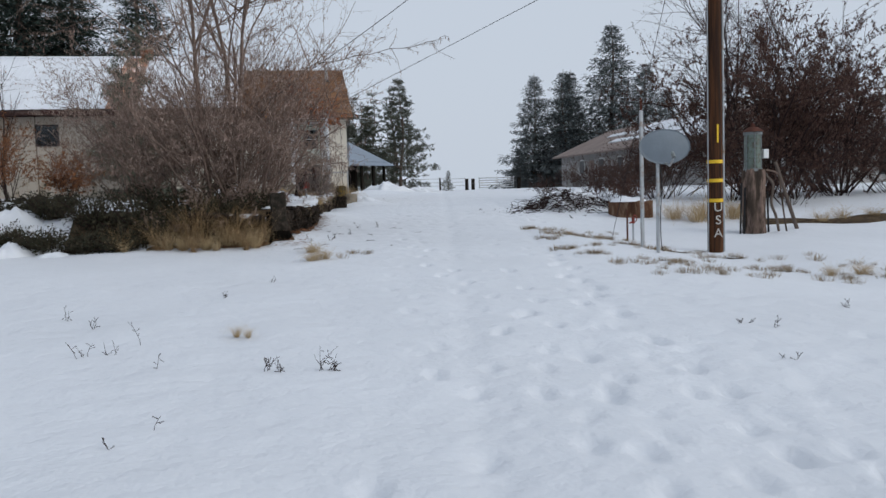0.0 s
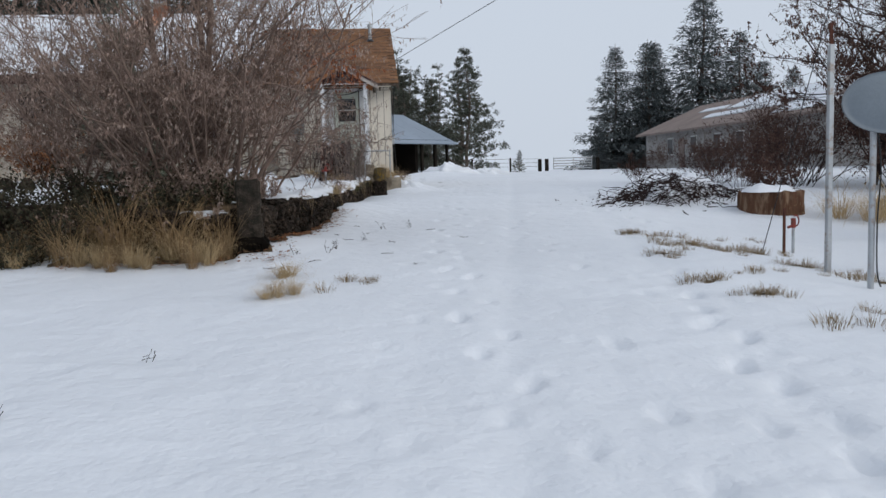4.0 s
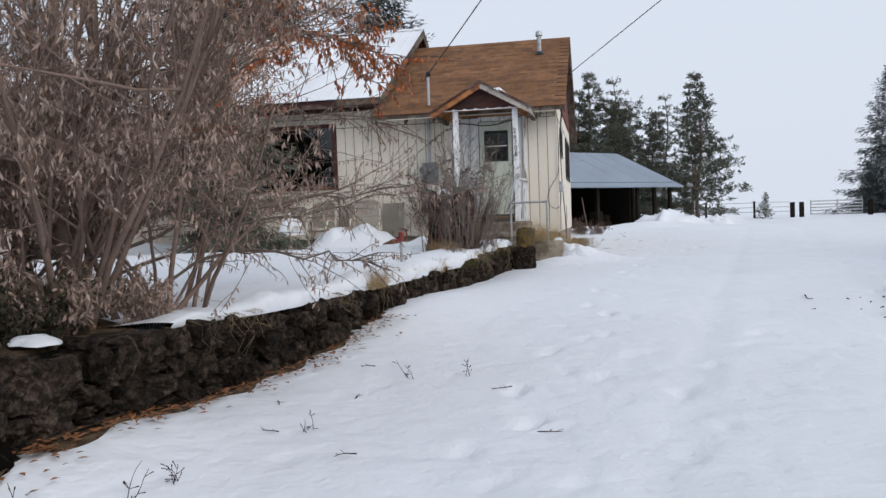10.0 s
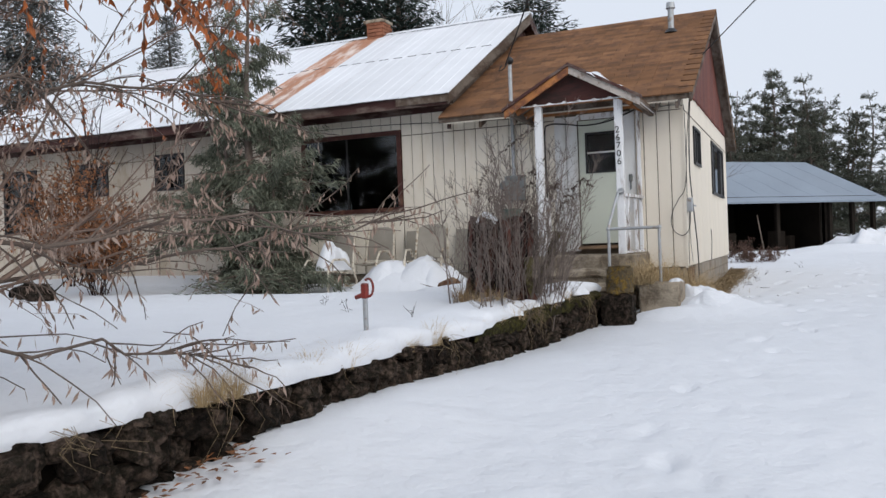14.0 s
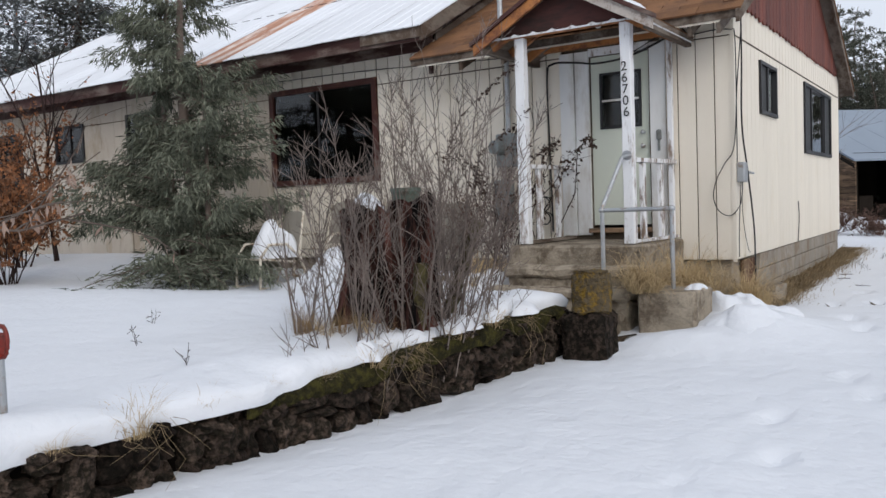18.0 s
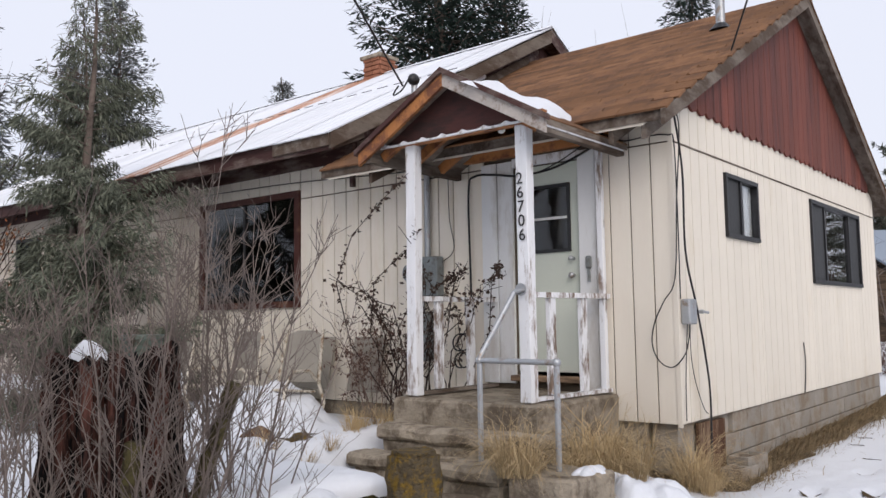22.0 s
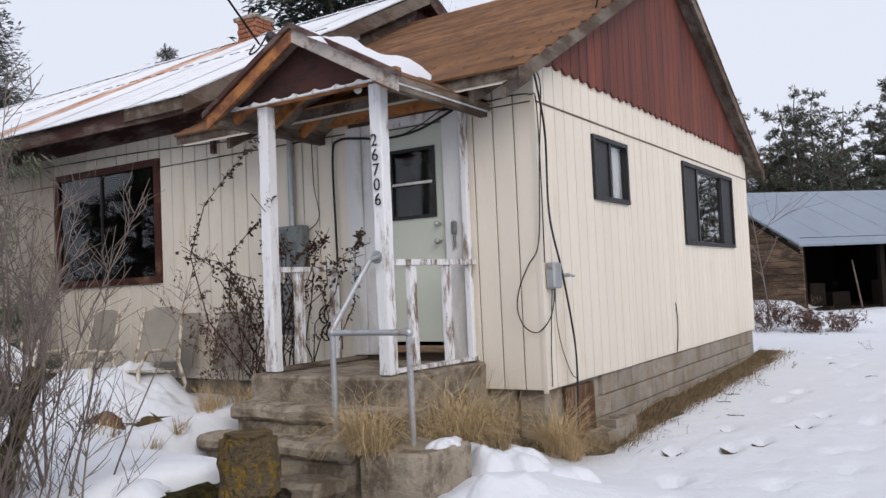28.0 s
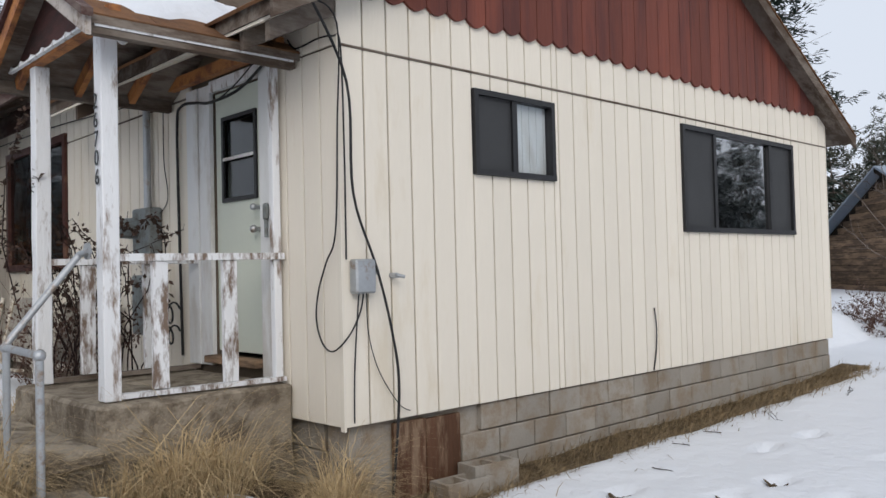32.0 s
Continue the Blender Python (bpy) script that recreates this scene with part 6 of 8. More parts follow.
bare_tree("fruit_tree", "spreading leafless fruit tree with crooked twigs", (12.6, 23.5, gz(12.6, 23.5) - 0.05), 6.8, 43, 3, 0.55, (DARKTWIG, WINELEAF), 3, 2, (0.07, 0.03), 0.6, 9, 0.0, 0.010, "tree")
bare_tree("fruit_tree", "spreading leafless fruit tree with crooked twigs", (18.0, 25.0, gz(18.0, 25.0) - 0.05), 8.2, 44, 3, 0.4, (DARKTWIG, WINELEAF), 3, 1, (0.07, 0.03), 0.6, 9, 0.0, 0.010, "tree")
bare_tree("dead_shrub", "low tangled leafless shrub in the snow", (11.2, 27.5, gz(11.2, 27.5) - 0.05), 1.2, 45, 14, 0.8, (DARKTWIG, WINELEAF), 2, 2, (0.07, 0.02), 0.6, 6, 0.0, 0.008, "shrub")
bare_tree("dead_shrub", "low tangled leafless shrub in the snow", (9.6, 29.5, gz(9.6, 29.5) - 0.05), 1.0, 46, 14, 0.8, (DARKTWIG, WINELEAF), 2, 2, (0.07, 0.02), 0.6, 6, 0.0, 0.008, "shrub")
# bare trees behind the house and beside it
bare_tree("larch_tree", "thin leafless larch behind the house", (-13.7, 60, 1.0), 17, 47, 1, 0.02, (BARK, None), 2, 0, (0.1, 0.02), 0.6, 30, 0.0, 0.008, "tree")
bare_tree("sapling", "thin dark leafless sapling beside the wall", (-9.0, 29.2, gz(-9.0, 29.2) - 0.05), 4.4, 48, 2, 0.12, (DARKTWIG, ORANGELEAF), 2, 1, (0.06, 0.03), 0.5, 8, 0.0, 0.009, "tree")
bare_tree("rust_shrub", "rust-brown withered shrub in the snowy yard", (-6.5, 26.9, gz(-6.5, 26.9) - 0.05), 1.6, 49, 20, 0.34, (DARKTWIG, RUSTLEAF), 2, 8, (0.07, 0.035), 0.5, 7, 0.1, 0.007, "shrub")
bare_tree("rust_shrub", "rust-brown withered shrub in the snowy yard", (-8.6, 28.3, gz(-8.6, 28.3) - 0.05), 2.4, 50, 9, 0.3, (DARKTWIG, RUSTLEAF), 2, 9, (0.07, 0.035), 0.5, 8, 0.1, 0.007, "shrub")
for i, (x, y, h) in enumerate([(-14.5, 27.0, 3.2), (-16.5, 29.0, 4.0), (-18.0, 25.5, 3.0), (-21, 28, 4.5), (-13.0, 24.0, 2.4)]):
    bare_tree("thicket", "misty brown leafless thicket at the yard's edge", (x, y, gz(x, y) - 0.05), h, 60 + i, 9, 0.5, (BARK, WINELEAF), 2, 4, (0.08, 0.03), 0.5, 7, 0.1, 0.007, "shrub")
# brush before the shed
bare_tree("brush", "tangled reddish brush before the old shed", (1.5, 42.6, gz(1.5, 42.6) - 0.05), 0.9, 71, 22, 1.1, (TWIG, WINELEAF), 2, 3, (0.07, 0.02), 0.6, 7, 0.1, 0.007, "shrub")
bare_tree("brush", "tangled reddish brush before the old shed", (2.7, 42.2, gz(2.7, 42.2) - 0.05), 0.7, 72, 22, 1.3, (TWIG, WINELEAF), 2, 3, (0.07, 0.02), 0.6, 7, 0.1, 0.007, "shrub")
bare_tree("sapling", "thin pale leafless sapling before the old shed", (1.3, 44.0, gz(1.3, 44.0) - 0.05), 3.6, 73, 1, 0.05, (PALETWIG, None), 2, 0, (0.1, 0.02), 0.4, 9, 0.0, 0.008, "tree")

# the cedar by the window
cr = random.Random(77)
cedar = thing("cedar_tree", "drooping grey-green cedar by the window with bare tops", "tree", (-4.6, 28.5, gz(-4.6, 28.5)))
wood, spray = Soup(), Soup()
for (lx, ly, hh, rad) in ((0.0, 0.0, 5.8, 0.11), (-0.55, 0.15, 5.4, 0.07), (0.5, -0.12, 2.8, 0.06)):
    tp = [Vector((lx + 0.05 * math.sin(i + lx * 9), ly + 0.05 * math.cos(i), hh * i / 8)) for i in range(9)]
    wood.tube(tp, taper(9, rad, 0.005), 8)
    for lv in range(int(hh * 15)):
        u = (lv + cr.random()) / (hh * 15)
        z = hh * u
        a = cr.uniform(0, 6.283)
        ln = (1.65 * (1 - u) ** 0.9 + 0.26) * cr.uniform(0.45, 1.15) * (0.75 if lx else 1.0)
        d = Vector((math.cos(a), math.sin(a), cr.uniform(0.0, 0.6)))
        pts = limb(cr, (lx, ly, z), d, ln, 5, 0.12, -0.06 if u < 0.75 else 0.05)
        wood.tube(pts, taper(6, 0.015 * (1 - u) + 0.005, 0.002), 3)
        bare = u > 0.80 or cr.random() < 0.15 + 0.9 * max(0, u - 0.55)
        for _ in range(3):
            j = cr.randrange(1, 5)
            wood.tube(limb(cr, pts[j], d + rv(cr, 0.9), 0.22, 2, 0.3), [0.004, 0.003, 0.0015], 3)
        for _ in range(6 if bare else int(62 * ln) + 14):
            j = cr.randrange(1, 5)
            p = pts[j].lerp(pts[j + 1], cr.random()) + rv(cr, 0.09)
            hang = Vector((d.x * 0.5 + cr.uniform(-0.6, 0.6), d.y * 0.5 + cr.uniform(-0.6, 0.6), cr.uniform(-1.3, -0.1)))
            for q in range(5):
                spray.leaf(p + rv(cr, 0.05), hang + rv(cr, 0.5), cr.uniform(0.07, 0.17), cr.uniform(0.012, 0.024), rv(cr) + Vector((0, 0, 0.4)))
# one long bough that reaches in front of the window
for k in range(7):
    pts = limb(cr, (0.2, -0.1, 1.75 + 0.06 * k), (1.0, 0.15 + 0.05 * k, 0.12), 1.7 - 0.12 * k, 5, 0.10, -0.02)
    wood.tube(pts, taper(6, 0.014, 0.003), 3)
    for _ in range(120):
        j = cr.randrange(1, 5)
        spray.leaf(pts[j].lerp(pts[j + 1], cr.random()) + rv(cr, 0.06), Vector((0.6, cr.uniform(-0.5, 0.5), cr.uniform(-0.9, 0.2))), cr.uniform(0.07, 0.16), cr.uniform(0.012, 0.024), rv(cr) + Vector((0, 0, 0.4)))
# a low skirt of branches on the snow
for _ in range(26):
    a = cr.uniform(0, 6.283)
    pts = limb(cr, (cr.uniform(-0.3, 0.3), cr.uniform(-0.3, 0.3), 0.25), (math.cos(a), math.sin(a), 0.15), cr.uniform(0.6, 1.5), 5, 0.12, -0.08)
    wood.tube(pts, taper(6, 0.014, 0.003), 3)
    for _ in range(55):
        j = cr.randrange(0, 5)
        p = pts[j].lerp(pts[j + 1], cr.random()) + rv(cr, 0.06)
        p.z = max(p.z, 0.02)
        spray.leaf(p, Vector((cr.uniform(-1, 1), cr.uniform(-1, 1), cr.uniform(-0.4, 0.3))), cr.uniform(0.1, 0.2), cr.uniform(0.014, 0.028), rv(cr) + Vector((0, 0, 0.4)))
# sagging boughs that reach out over the snow
for _ in range(20):
    a = cr.uniform(-1.9, 0.4)
    pts = limb(cr, (cr.uniform(0.2, 0.6), cr.uniform(-0.9, -0.3), 0.35), (math.cos(a), math.sin(a), 0.05), cr.uniform(0.5, 1.3), 5, 0.12, -0.10)
    wood.tube(pts, taper(6, 0.014, 0.003), 3)
    for _ in range(70):
        j = cr.randrange(0, 5)
        q = pts[j].lerp(pts[j + 1], cr.random()) + rv(cr, 0.10)
        q.z = max(q.z, gz(cedar.location.x + q.x, cedar.location.y + q.y) - cedar.location.z + 0.01)
        spray.leaf(q, Vector((cr.uniform(-1, 1), cr.uniform(-1, 1), cr.uniform(-0.5, 0.3))), cr.uniform(0.08, 0.17), cr.uniform(0.012, 0.024), rv(cr) + Vector((0, 0, 0.4)))
for nm, sp, mt in (("trunk", wood, BARK), ("sprays", spray, CEDARLEAF)):
    part(nm, sp.mesh(nm, mt, nm == "trunk"), mt, cedar).matrix_parent_inverse = Matrix()

# the burnt stump with suckers round it, by the end of the wall
stump = thing("tree_stump", "tall charred reddish tree stump with a snow cap", "stump", (0.72, 25.95, gz(0.72, 25.95)))
s = Soup()
zs = np.linspace(-0.1, 0.90, 16)
NA = 110
for i, z in enumerate(zs):
    for k in range(NA):
        a = 2 * math.pi * k / NA
        v = Vector((math.cos(a) * 2.2, math.sin(a) * 2.2, z * 0.5))
        split = max(0.0, math.sin(5 * a + 0.6 + 0.8 * z)) ** 5 + 0.6 * max(0.0, math.sin(9 * a + 2.0 - 0.6 * z)) ** 6
        w3 = Vector((math.cos(a) * 3.0, math.sin(a) * 3.0, z * 0.3))
        ridge = -0.07 * abs(noise.noise(w3 * 1.6)) ** 0.5 + 0.05 * noise.noise(w3 * 3.7) + 0.03 * noise.noise(w3 * 9.0)
        rr = 0.375 + ridge + 0.13 * math.exp(-(z + 0.1) * 5) + 0.07 * noise.noise(v) + 0.035 * noise.noise(v * 3.1) + 0.022 * noise.noise(v * 8.0) - 0.17 * split - 0.02 * z
        top = 0.16 * noise.noise(Vector((math.cos(a) * 3, math.sin(a) * 3, 5))) + 0.07 * noise.noise(Vector((math.cos(a) * 9, math.sin(a) * 9, 5))) - 0.10 * split if i == 15 else 0
        s.v.append(Vector((rr * math.cos(a), rr * math.sin(a), z + top)))
for i in range(15):
    for k in range(NA):
        s.f.append((NA * i + k, NA * i + (k + 1) % NA, NA * i + NA + (k + 1) % NA, NA * i + NA + k))
s.v.append(Vector((0, 0, 0.78)))
for k in range(NA):
    s.f.append((NA * 15 + k, NA * 15 + (k + 1) % NA, len(s.v) - 1, len(s.v) - 1)[:3])
part("trunk", s.mesh("trunk", STUMPWOOD, False), STUMPWOOD, stump).matrix_parent_inverse = Matrix()
sz0 = stump.location.z
lump("stump_snow", 0.62, 25.85, 0.13, 0.11, 0.09, lambda x, y: sz0 + 0.85, 15, "small white snow cap on the stump", 10)
pot = thing("plant_pot", "dark green pot standing on the stump", "pot", (0.86, 26.05, sz0 + 0.88))
bm = rod(bmesh.new(), (0.86, 26.05, sz0 + 0.84), (0.86, 26.05, sz0 + 0.99), 0.09, 0.115, n=18)
part("body", bm, GREENGLASS, pot)
part("rim", rod(bmesh.new(), (0.86, 26.05, sz0 + 0.991), (0.86, 26.05, sz0 + 1.015), 0.122, 0.122, n=18), GREENGLASS, pot)


def sucker_shrub(x, y, h, stems, seed, lean=0.22):
    """Upright whips with short side shoots that fork into fine twigs."""
    r = random.Random(seed)
    t = thing("sucker_shrub", "thin grey-brown leafless suckers round the stump", "shrub", (x, y, gz(x, y) - 0.04))
    for _ in range(stems):
        wood = Soup()
        a = r.uniform(0, 6.283)
        hh = h * r.uniform(0.55, 1.05)
        k = lean * r.uniform(0.3, 1.7)
        p0 = Vector((0.16 * math.cos(a) * r.random(), 0.16 * math.sin(a) * r.random(), 0))
        pts = limb(r, p0, (math.cos(a) * k, math.sin(a) * k, 1), hh, 9, 0.10, 0.03)
        base = r.uniform(0.005, 0.0105) * (0.6 + 0.4 * hh / 2)
        wood.tube(pts, taper(10, base, 0.0016), 5)
        for i in range(int(5 + 5 * hh)):
            f = r.uniform(0.22, 0.98) * 8.99
            j = int(f)
            q = pts[j].lerp(pts[j + 1], f - j)
            up = (pts[j + 1] - pts[j]).normalized()
            b = r.uniform(0, 6.283)
            d = up * r.uniform(0.6, 1.1) + Vector((math.cos(b), math.sin(b), 0)) * r.uniform(0.45, 0.9)
            side = limb(r, q, d, r.uniform(0.18, 0.55) * (1.15 - f / 12), 4, 0.14, 0.05)
            wood.tube(side, taper(5, base * 0.42, 0.0012), 3)
            for _ in range(r.randrange(2, 5)):
                m = r.randrange(0, 4)
                b = r.uniform(0, 6.283)
                w = side[m].lerp(side[m + 1], r.random())
                wood.tube(limb(r, w, (side[m + 1] - side[m]).normalized() + Vector((math.cos(b), math.sin(b), 0.2)) * 0.8, r.uniform(0.05, 0.20), 2, 0.2), [0.0025, 0.002, 0.0013], 3)
        part("stem", wood.mesh("stem", PALETWIG), PALETWIG, t).matrix_parent_inverse = Matrix()


for x, y, h, n_, sd in [(0.80, 25.40, 1.8, 4, 81), (1.10, 26.22, 2.5, 9, 82), (0.45, 25.28, 1.5, 3, 83), (0.95, 26.65, 2.2, 6, 84), (0.95, 25.18, 1.6, 4, 85), (1.08, 25.72, 2.3, 9, 86), (1.08, 24.95, 1.2, 3, 88), (0.62, 25.22, 1.3, 3, 89), (0.55, 25.10, 0.8, 2, 90), (1.18, 26.0, 2.4, 9, 93), (0.98, 25.50, 1.6, 4, 94), (1.2, 26.5, 2.2, 6, 95), (1.22, 25.9, 1.9, 8, 96), (1.15, 26.35, 2.0, 8, 97), (1.05, 25.2, 1.0, 3, 98)]:
    sucker_shrub(x, y, h, n_, sd)
for i, (x, y, lx, ly) in enumerate([(1.06, 25.85, 0.05, 0.02), (1.02, 26.25, 0.30, 0.10)]):
    bm = rod(bmesh.new(), (x, y, gz(x, y) - 0.1), (x + lx, y + ly, gz(x, y) + 0.72), 0.055, 0.045, n=10)
    bmesh.ops.subdivide_edges(bm, edges=[e for e in bm.edges if e.calc_length() > 0.3], cuts=9)
    for v in bm.verts:
        v.co += noise.noise_vector(v.co * 6.0) * 0.025
    solo("cut_trunk", bm, MOSSY, "mossy cut-off small trunk beside the stump", "trunk")
# thorny vine up the porch
vr = random.Random(91)
vine = thing("vine", "dark climbing vine with withered leaves on the porch", "vine", (-0.2, 29.6, 1.6))
wood, dry = Soup(), Soup()
for i in range(24):
    tgt = vr.choice([(0.38, 28.9, 3.3), (0.2, 29.2, 3.0), (0.5, 29.5, 3.0), (0.75, 29.85, 2.95), (-0.7, 29.0, 2.9), (-0.5, 29.3, 2.6), (-0.9, 29.2, 2.3), (0.85, 29.5, 2.8), (0.1, 29.9, 2.6)])
    p0 = Vector((-0.15 + vr.uniform(-0.35, 0.4), 29.55 + vr.uniform(-0.3, 0.4), 1.6))
    pts = [p0.lerp(Vector(tgt), t) + rv(vr, 0.08) + Vector((0, 0, 0.35 * math.sin(t * 3.1))) for t in np.linspace(0, 1, 9)]
    wood.tube(pts, taper(9, 0.008, 0.003), 3)
    for k in range(13):
        j = vr.randrange(2, 8)
        q = pts[j].lerp(pts[j + 1], vr.random())
        for _ in range(2):
            dry.leaf(q + rv(vr, 0.05), rv(vr) + Vector((0, 0, -0.3)), vr.uniform(0.035, 0.065), vr.uniform(0.022, 0.038), rv(vr))
for path in ([(-0.3, 29.4, 1.7), (-0.62, 29.15, 2.3), (-0.72, 29.05, 2.9), (-0.45, 29.0, 3.35), (0.0, 28.96, 3.65), (0.35, 28.93, 3.85)], [(-0.2, 29.5, 1.7), (-0.5, 29.3, 2.4), (-0.35, 29.2, 2.9), (0.1, 29.1, 3.15), (0.36, 29.0, 3.1)], [(0.2, 29.75, 1.7), (0.55, 29.85, 2.4), (0.62, 29.8, 2.9), (0.85, 29.6, 3.05), (1.0, 29.4, 2.9)]):
    wood.tube([Vector(q) for q in path], taper(len(path), 0.007, 0.0025), 4)
    for k in range(90):
        f = vr.uniform(0.8, len(path) - 1.01)
        q = Vector(path[int(f)]).lerp(Vector(path[int(f) + 1]), f - int(f))
        dry.leaf(q + rv(vr, 0.015), rv(vr) + Vector((0, 0, -0.2)), vr.uniform(0.035, 0.06), vr.uniform(0.022, 0.034), rv(vr))
part("stem", wood.mesh("stem", DARKTWIG), DARKTWIG, vine)
part("foliage", dry.mesh("foliage", VINELEAF, False), VINELEAF, vine)
bare_tree("dead_shrub", "dry brown leafless shrub beside the porch", (-0.45, 29.35, gz(-0.45, 29.35)), 1.2, 92, 14, 0.4, (TWIG, WINELEAF), 2, 3, (0.05, 0.018), 0.4, 6, 0.0, 0.005, "shrub")


pail = thing("pail", "old dented pale metal pail beside the porch", "pail", (0.12, 29.15, gz(0.12, 29.15)))
pl = gz(0.12, 29.15)
part("body", rod(bmesh.new(), (0.12, 29.15, pl - 0.02), (0.12, 29.15, pl + 0.22), 0.10, 0.125, n=20), GALV, pail)
part("rim", rod(bmesh.new(), (0.12, 29.15, pl + 0.221), (0.12, 29.15, pl + 0.235), 0.13, 0.13, n=20), GALV, pail)


# ---- grass and weeds ----
def tuft_mesh(seed, n, h, spread, material, flop=0.6, width=0.006, lean=0.75):
    r = random.Random(seed)
    s = Soup()
    for _ in range(n):
        a = r.uniform(0, 6.283)
        q = r.random() ** 0.5 * spread
        d = Vector((math.cos(a) * r.uniform(0.05, lean), math.sin(a) * r.uniform(0.05, lean), 1)).normalized()
        c = a + r.gauss(0, 1.0)
        b = Vector((math.cos(c) * flop * r.uniform(0.2, 2), math.sin(c) * flop * r.uniform(0.2, 2), -flop * r.uniform(0.0, 1.6)))
        s.blade(Vector((q * math.cos(a), q * math.sin(a), -0.03)), d, h * r.uniform(0.45, 1.15), width * r.uniform(0.6, 1.4), b)
    return s.mesh("grass_tuft", material, False)


TUFTS = {"straw": [tuft_mesh(i, 150, 0.55, 0.16, STRAW, 0.8) for i in range(3)], "long": [tuft_mesh(10 + i, 190, 0.80, 0.15, STRAW, 1.9, 0.005, 1.15) for i in range(3)], "fan": [tuft_mesh(40 + i, 150, 1.0, 0.10, STRAW, 1.7, 0.0058, 1.0) for i in range(2)], "brown": [tuft_mesh(60 + i, 150, 1.3, 0.22, BROWNSTRAW, 1.0, 0.007, 0.55) for i in range(3)], "droop": [tuft_mesh(50 + i, 80, 1.15, 0.08, STRAW, 3.2, 0.005, 1.3) for i in range(2)], "dull": [tuft_mesh(20 + i, 60, 0.16, 0.16, DULLGRASS, 0.5) for i in range(3)], "short": [tuft_mesh(30 + i, 70, 0.22, 0.10, STRAW, 0.4) for i in range(2)]}
tr = random.Random(17)


def tuft(kind, x, y, size=1.0, z=None, label=""):
    ob = new("grass_tuft", tr.choice(TUFTS[kind]))
    ob.matrix_basis = Matrix.LocRotScale((x, y, (gz(x, y) if z is None else z) + 0.01), Euler((0, 0, tr.uniform(0, 6.28))), (size, size, size * tr.uniform(0.85, 1.15)))
    tagged(ob, label or {"straw": "dry straw-coloured grass tuft in the snow", "long": "long flopped straw-coloured grass tuft", "fan": "wide fan of long straw grass beside the porch", "brown": "low brown tangled grass in the snow", "dull": "thin dull grass poking through the snow", "short": "short yellow grass tuft in the snow"}[kind], "grass", "grass tufts")


for x, y, s_ in [(-2.35, 16.05, 0.8), (-1.65, 16.05, 0.9), (-0.95, 16.0, 0.9), (-0.5, 16.1, 0.75), (-1.15, 16.25, 0.9), (-1.9, 16.3, 0.9), (-3.1, 16.3, 0.5), (-0.75, 15.55, 0.35), (-1.7, 15.55, 0.35)]:
    tuft("brown", x, y, s_, None, "tall brown tangle of dead grass at the wall")
for x, y, s_ in [(-1.48, 15.75, 0.9), (-0.8, 15.95, 0.9), (-2.2, 16.0, 0.8), (-1.1, 16.1, 0.9), (-3.0, 16.1, 0.6), (-0.6, 15.75, 0.8), (-1.9, 15.8, 0.8), (-1.3, 15.6, 0.6)]:
    tuft("fan", x, y, s_, None, "long arching straw grass at the wall")
for x, y, s_ in [(0.46, 14.7, 0.55), (0.40, 14.62, 0.4), (0.46, 13.45, 0.5), (0.60, 13.55, 0.45), (0.36, 13.38, 0.4), (-2.9, 16.6, 0.5)]:
    tuft("long", x, y, s_)
for x, y, s_ in [(0.89, 13.7, 1.0), (1.1, 14.29, 0.9), (1.34, 14.1, 0.9), (1.13, 14.27, 0.8), (1.37, 14.19, 0.7), (-0.51, 7.88, 1.0), (-0.4, 7.8, 0.8)]:
    tuft("dull" if x > 0 else "fan", x, y, s_ * (0.8 if x > 0 else 0.24), None, "" if x > 0 else "flattened brown grass clump in the snow")
for _ in range(120):
    x, y = tr.uniform(4.7, 9.4), tr.uniform(9.6, 13.4)
    if tr.random() < math.exp(-((y - 10.6 - 0.1 * (x - 6)) / 1.3) ** 2):
        tuft("dull", x, y, tr.uniform(0.4, 1.0))
for _ in range(34):
    x, y = tr.uniform(5.0, 7.2), tr.uniform(13.2, 17.2)
    tuft("dull", x, y, tr.uniform(0.3, 0.8))
for x, y, s_ in [(9.9, 18.4, 1.4), (10.3, 18.8, 1.5), (10.9, 18.6, 1.3), (11.3, 19.0, 1.2), (9.5, 18.9, 1.2), (12.6, 17.5, 0.9), (13.4, 17.8, 0.9), (14.4, 18.0, 0.9), (7.84, 10.68, 0.5), (8.3, 10.6, 0.6)]:
    tuft("long", x, y, s_)
for x, y in [(0.84, 20.7), (0.88, 20.95), (0.86, 20.82)]:
    tuft("fan", x, y, 0.42, float(wall_top(y)) - 0.03, "yellow grass hanging over the stone wall")
for y in np.arange(21.8, 27.0, 0.42):
    tuft("straw", float(wall_x(y)) - 0.06, float(y), tr.uniform(0.3, 0.55), float(wall_top(y)) - 0.05, "dry grass hanging over the stone wall")
for x, y, s_, k in [(1.88, 28.78, 0.8, "long"), (2.0, 29.05, 0.8, "long"), (1.9, 29.35, 0.7, "long"), (2.2, 29.2, 0.6, "long"), (2.05, 29.6, 0.6, "straw"), (2.46, 29.92, 0.75, "long"), (2.55, 30.1, 0.6, "long"), (1.5, 28.62, 0.4, "straw"), (-0.1, 28.7, 0.6, "straw"), (0.05, 28.95, 0.6, "straw"), (0.55, 25.3, 0.4, "straw"), (0.62, 25.12, 0.26, "brown"), (0.46, 25.30, 0.24, "brown"), (0.80, 25.32, 0.28, "brown"), (0.98, 25.55, 0.26, "brown"), (1.1, 25.95, 0.22, "brown"), (0.75, 25.2, 0.35, "straw"), (0.9, 25.45, 0.4, "straw")]:
    tuft(k, x, y, s_)
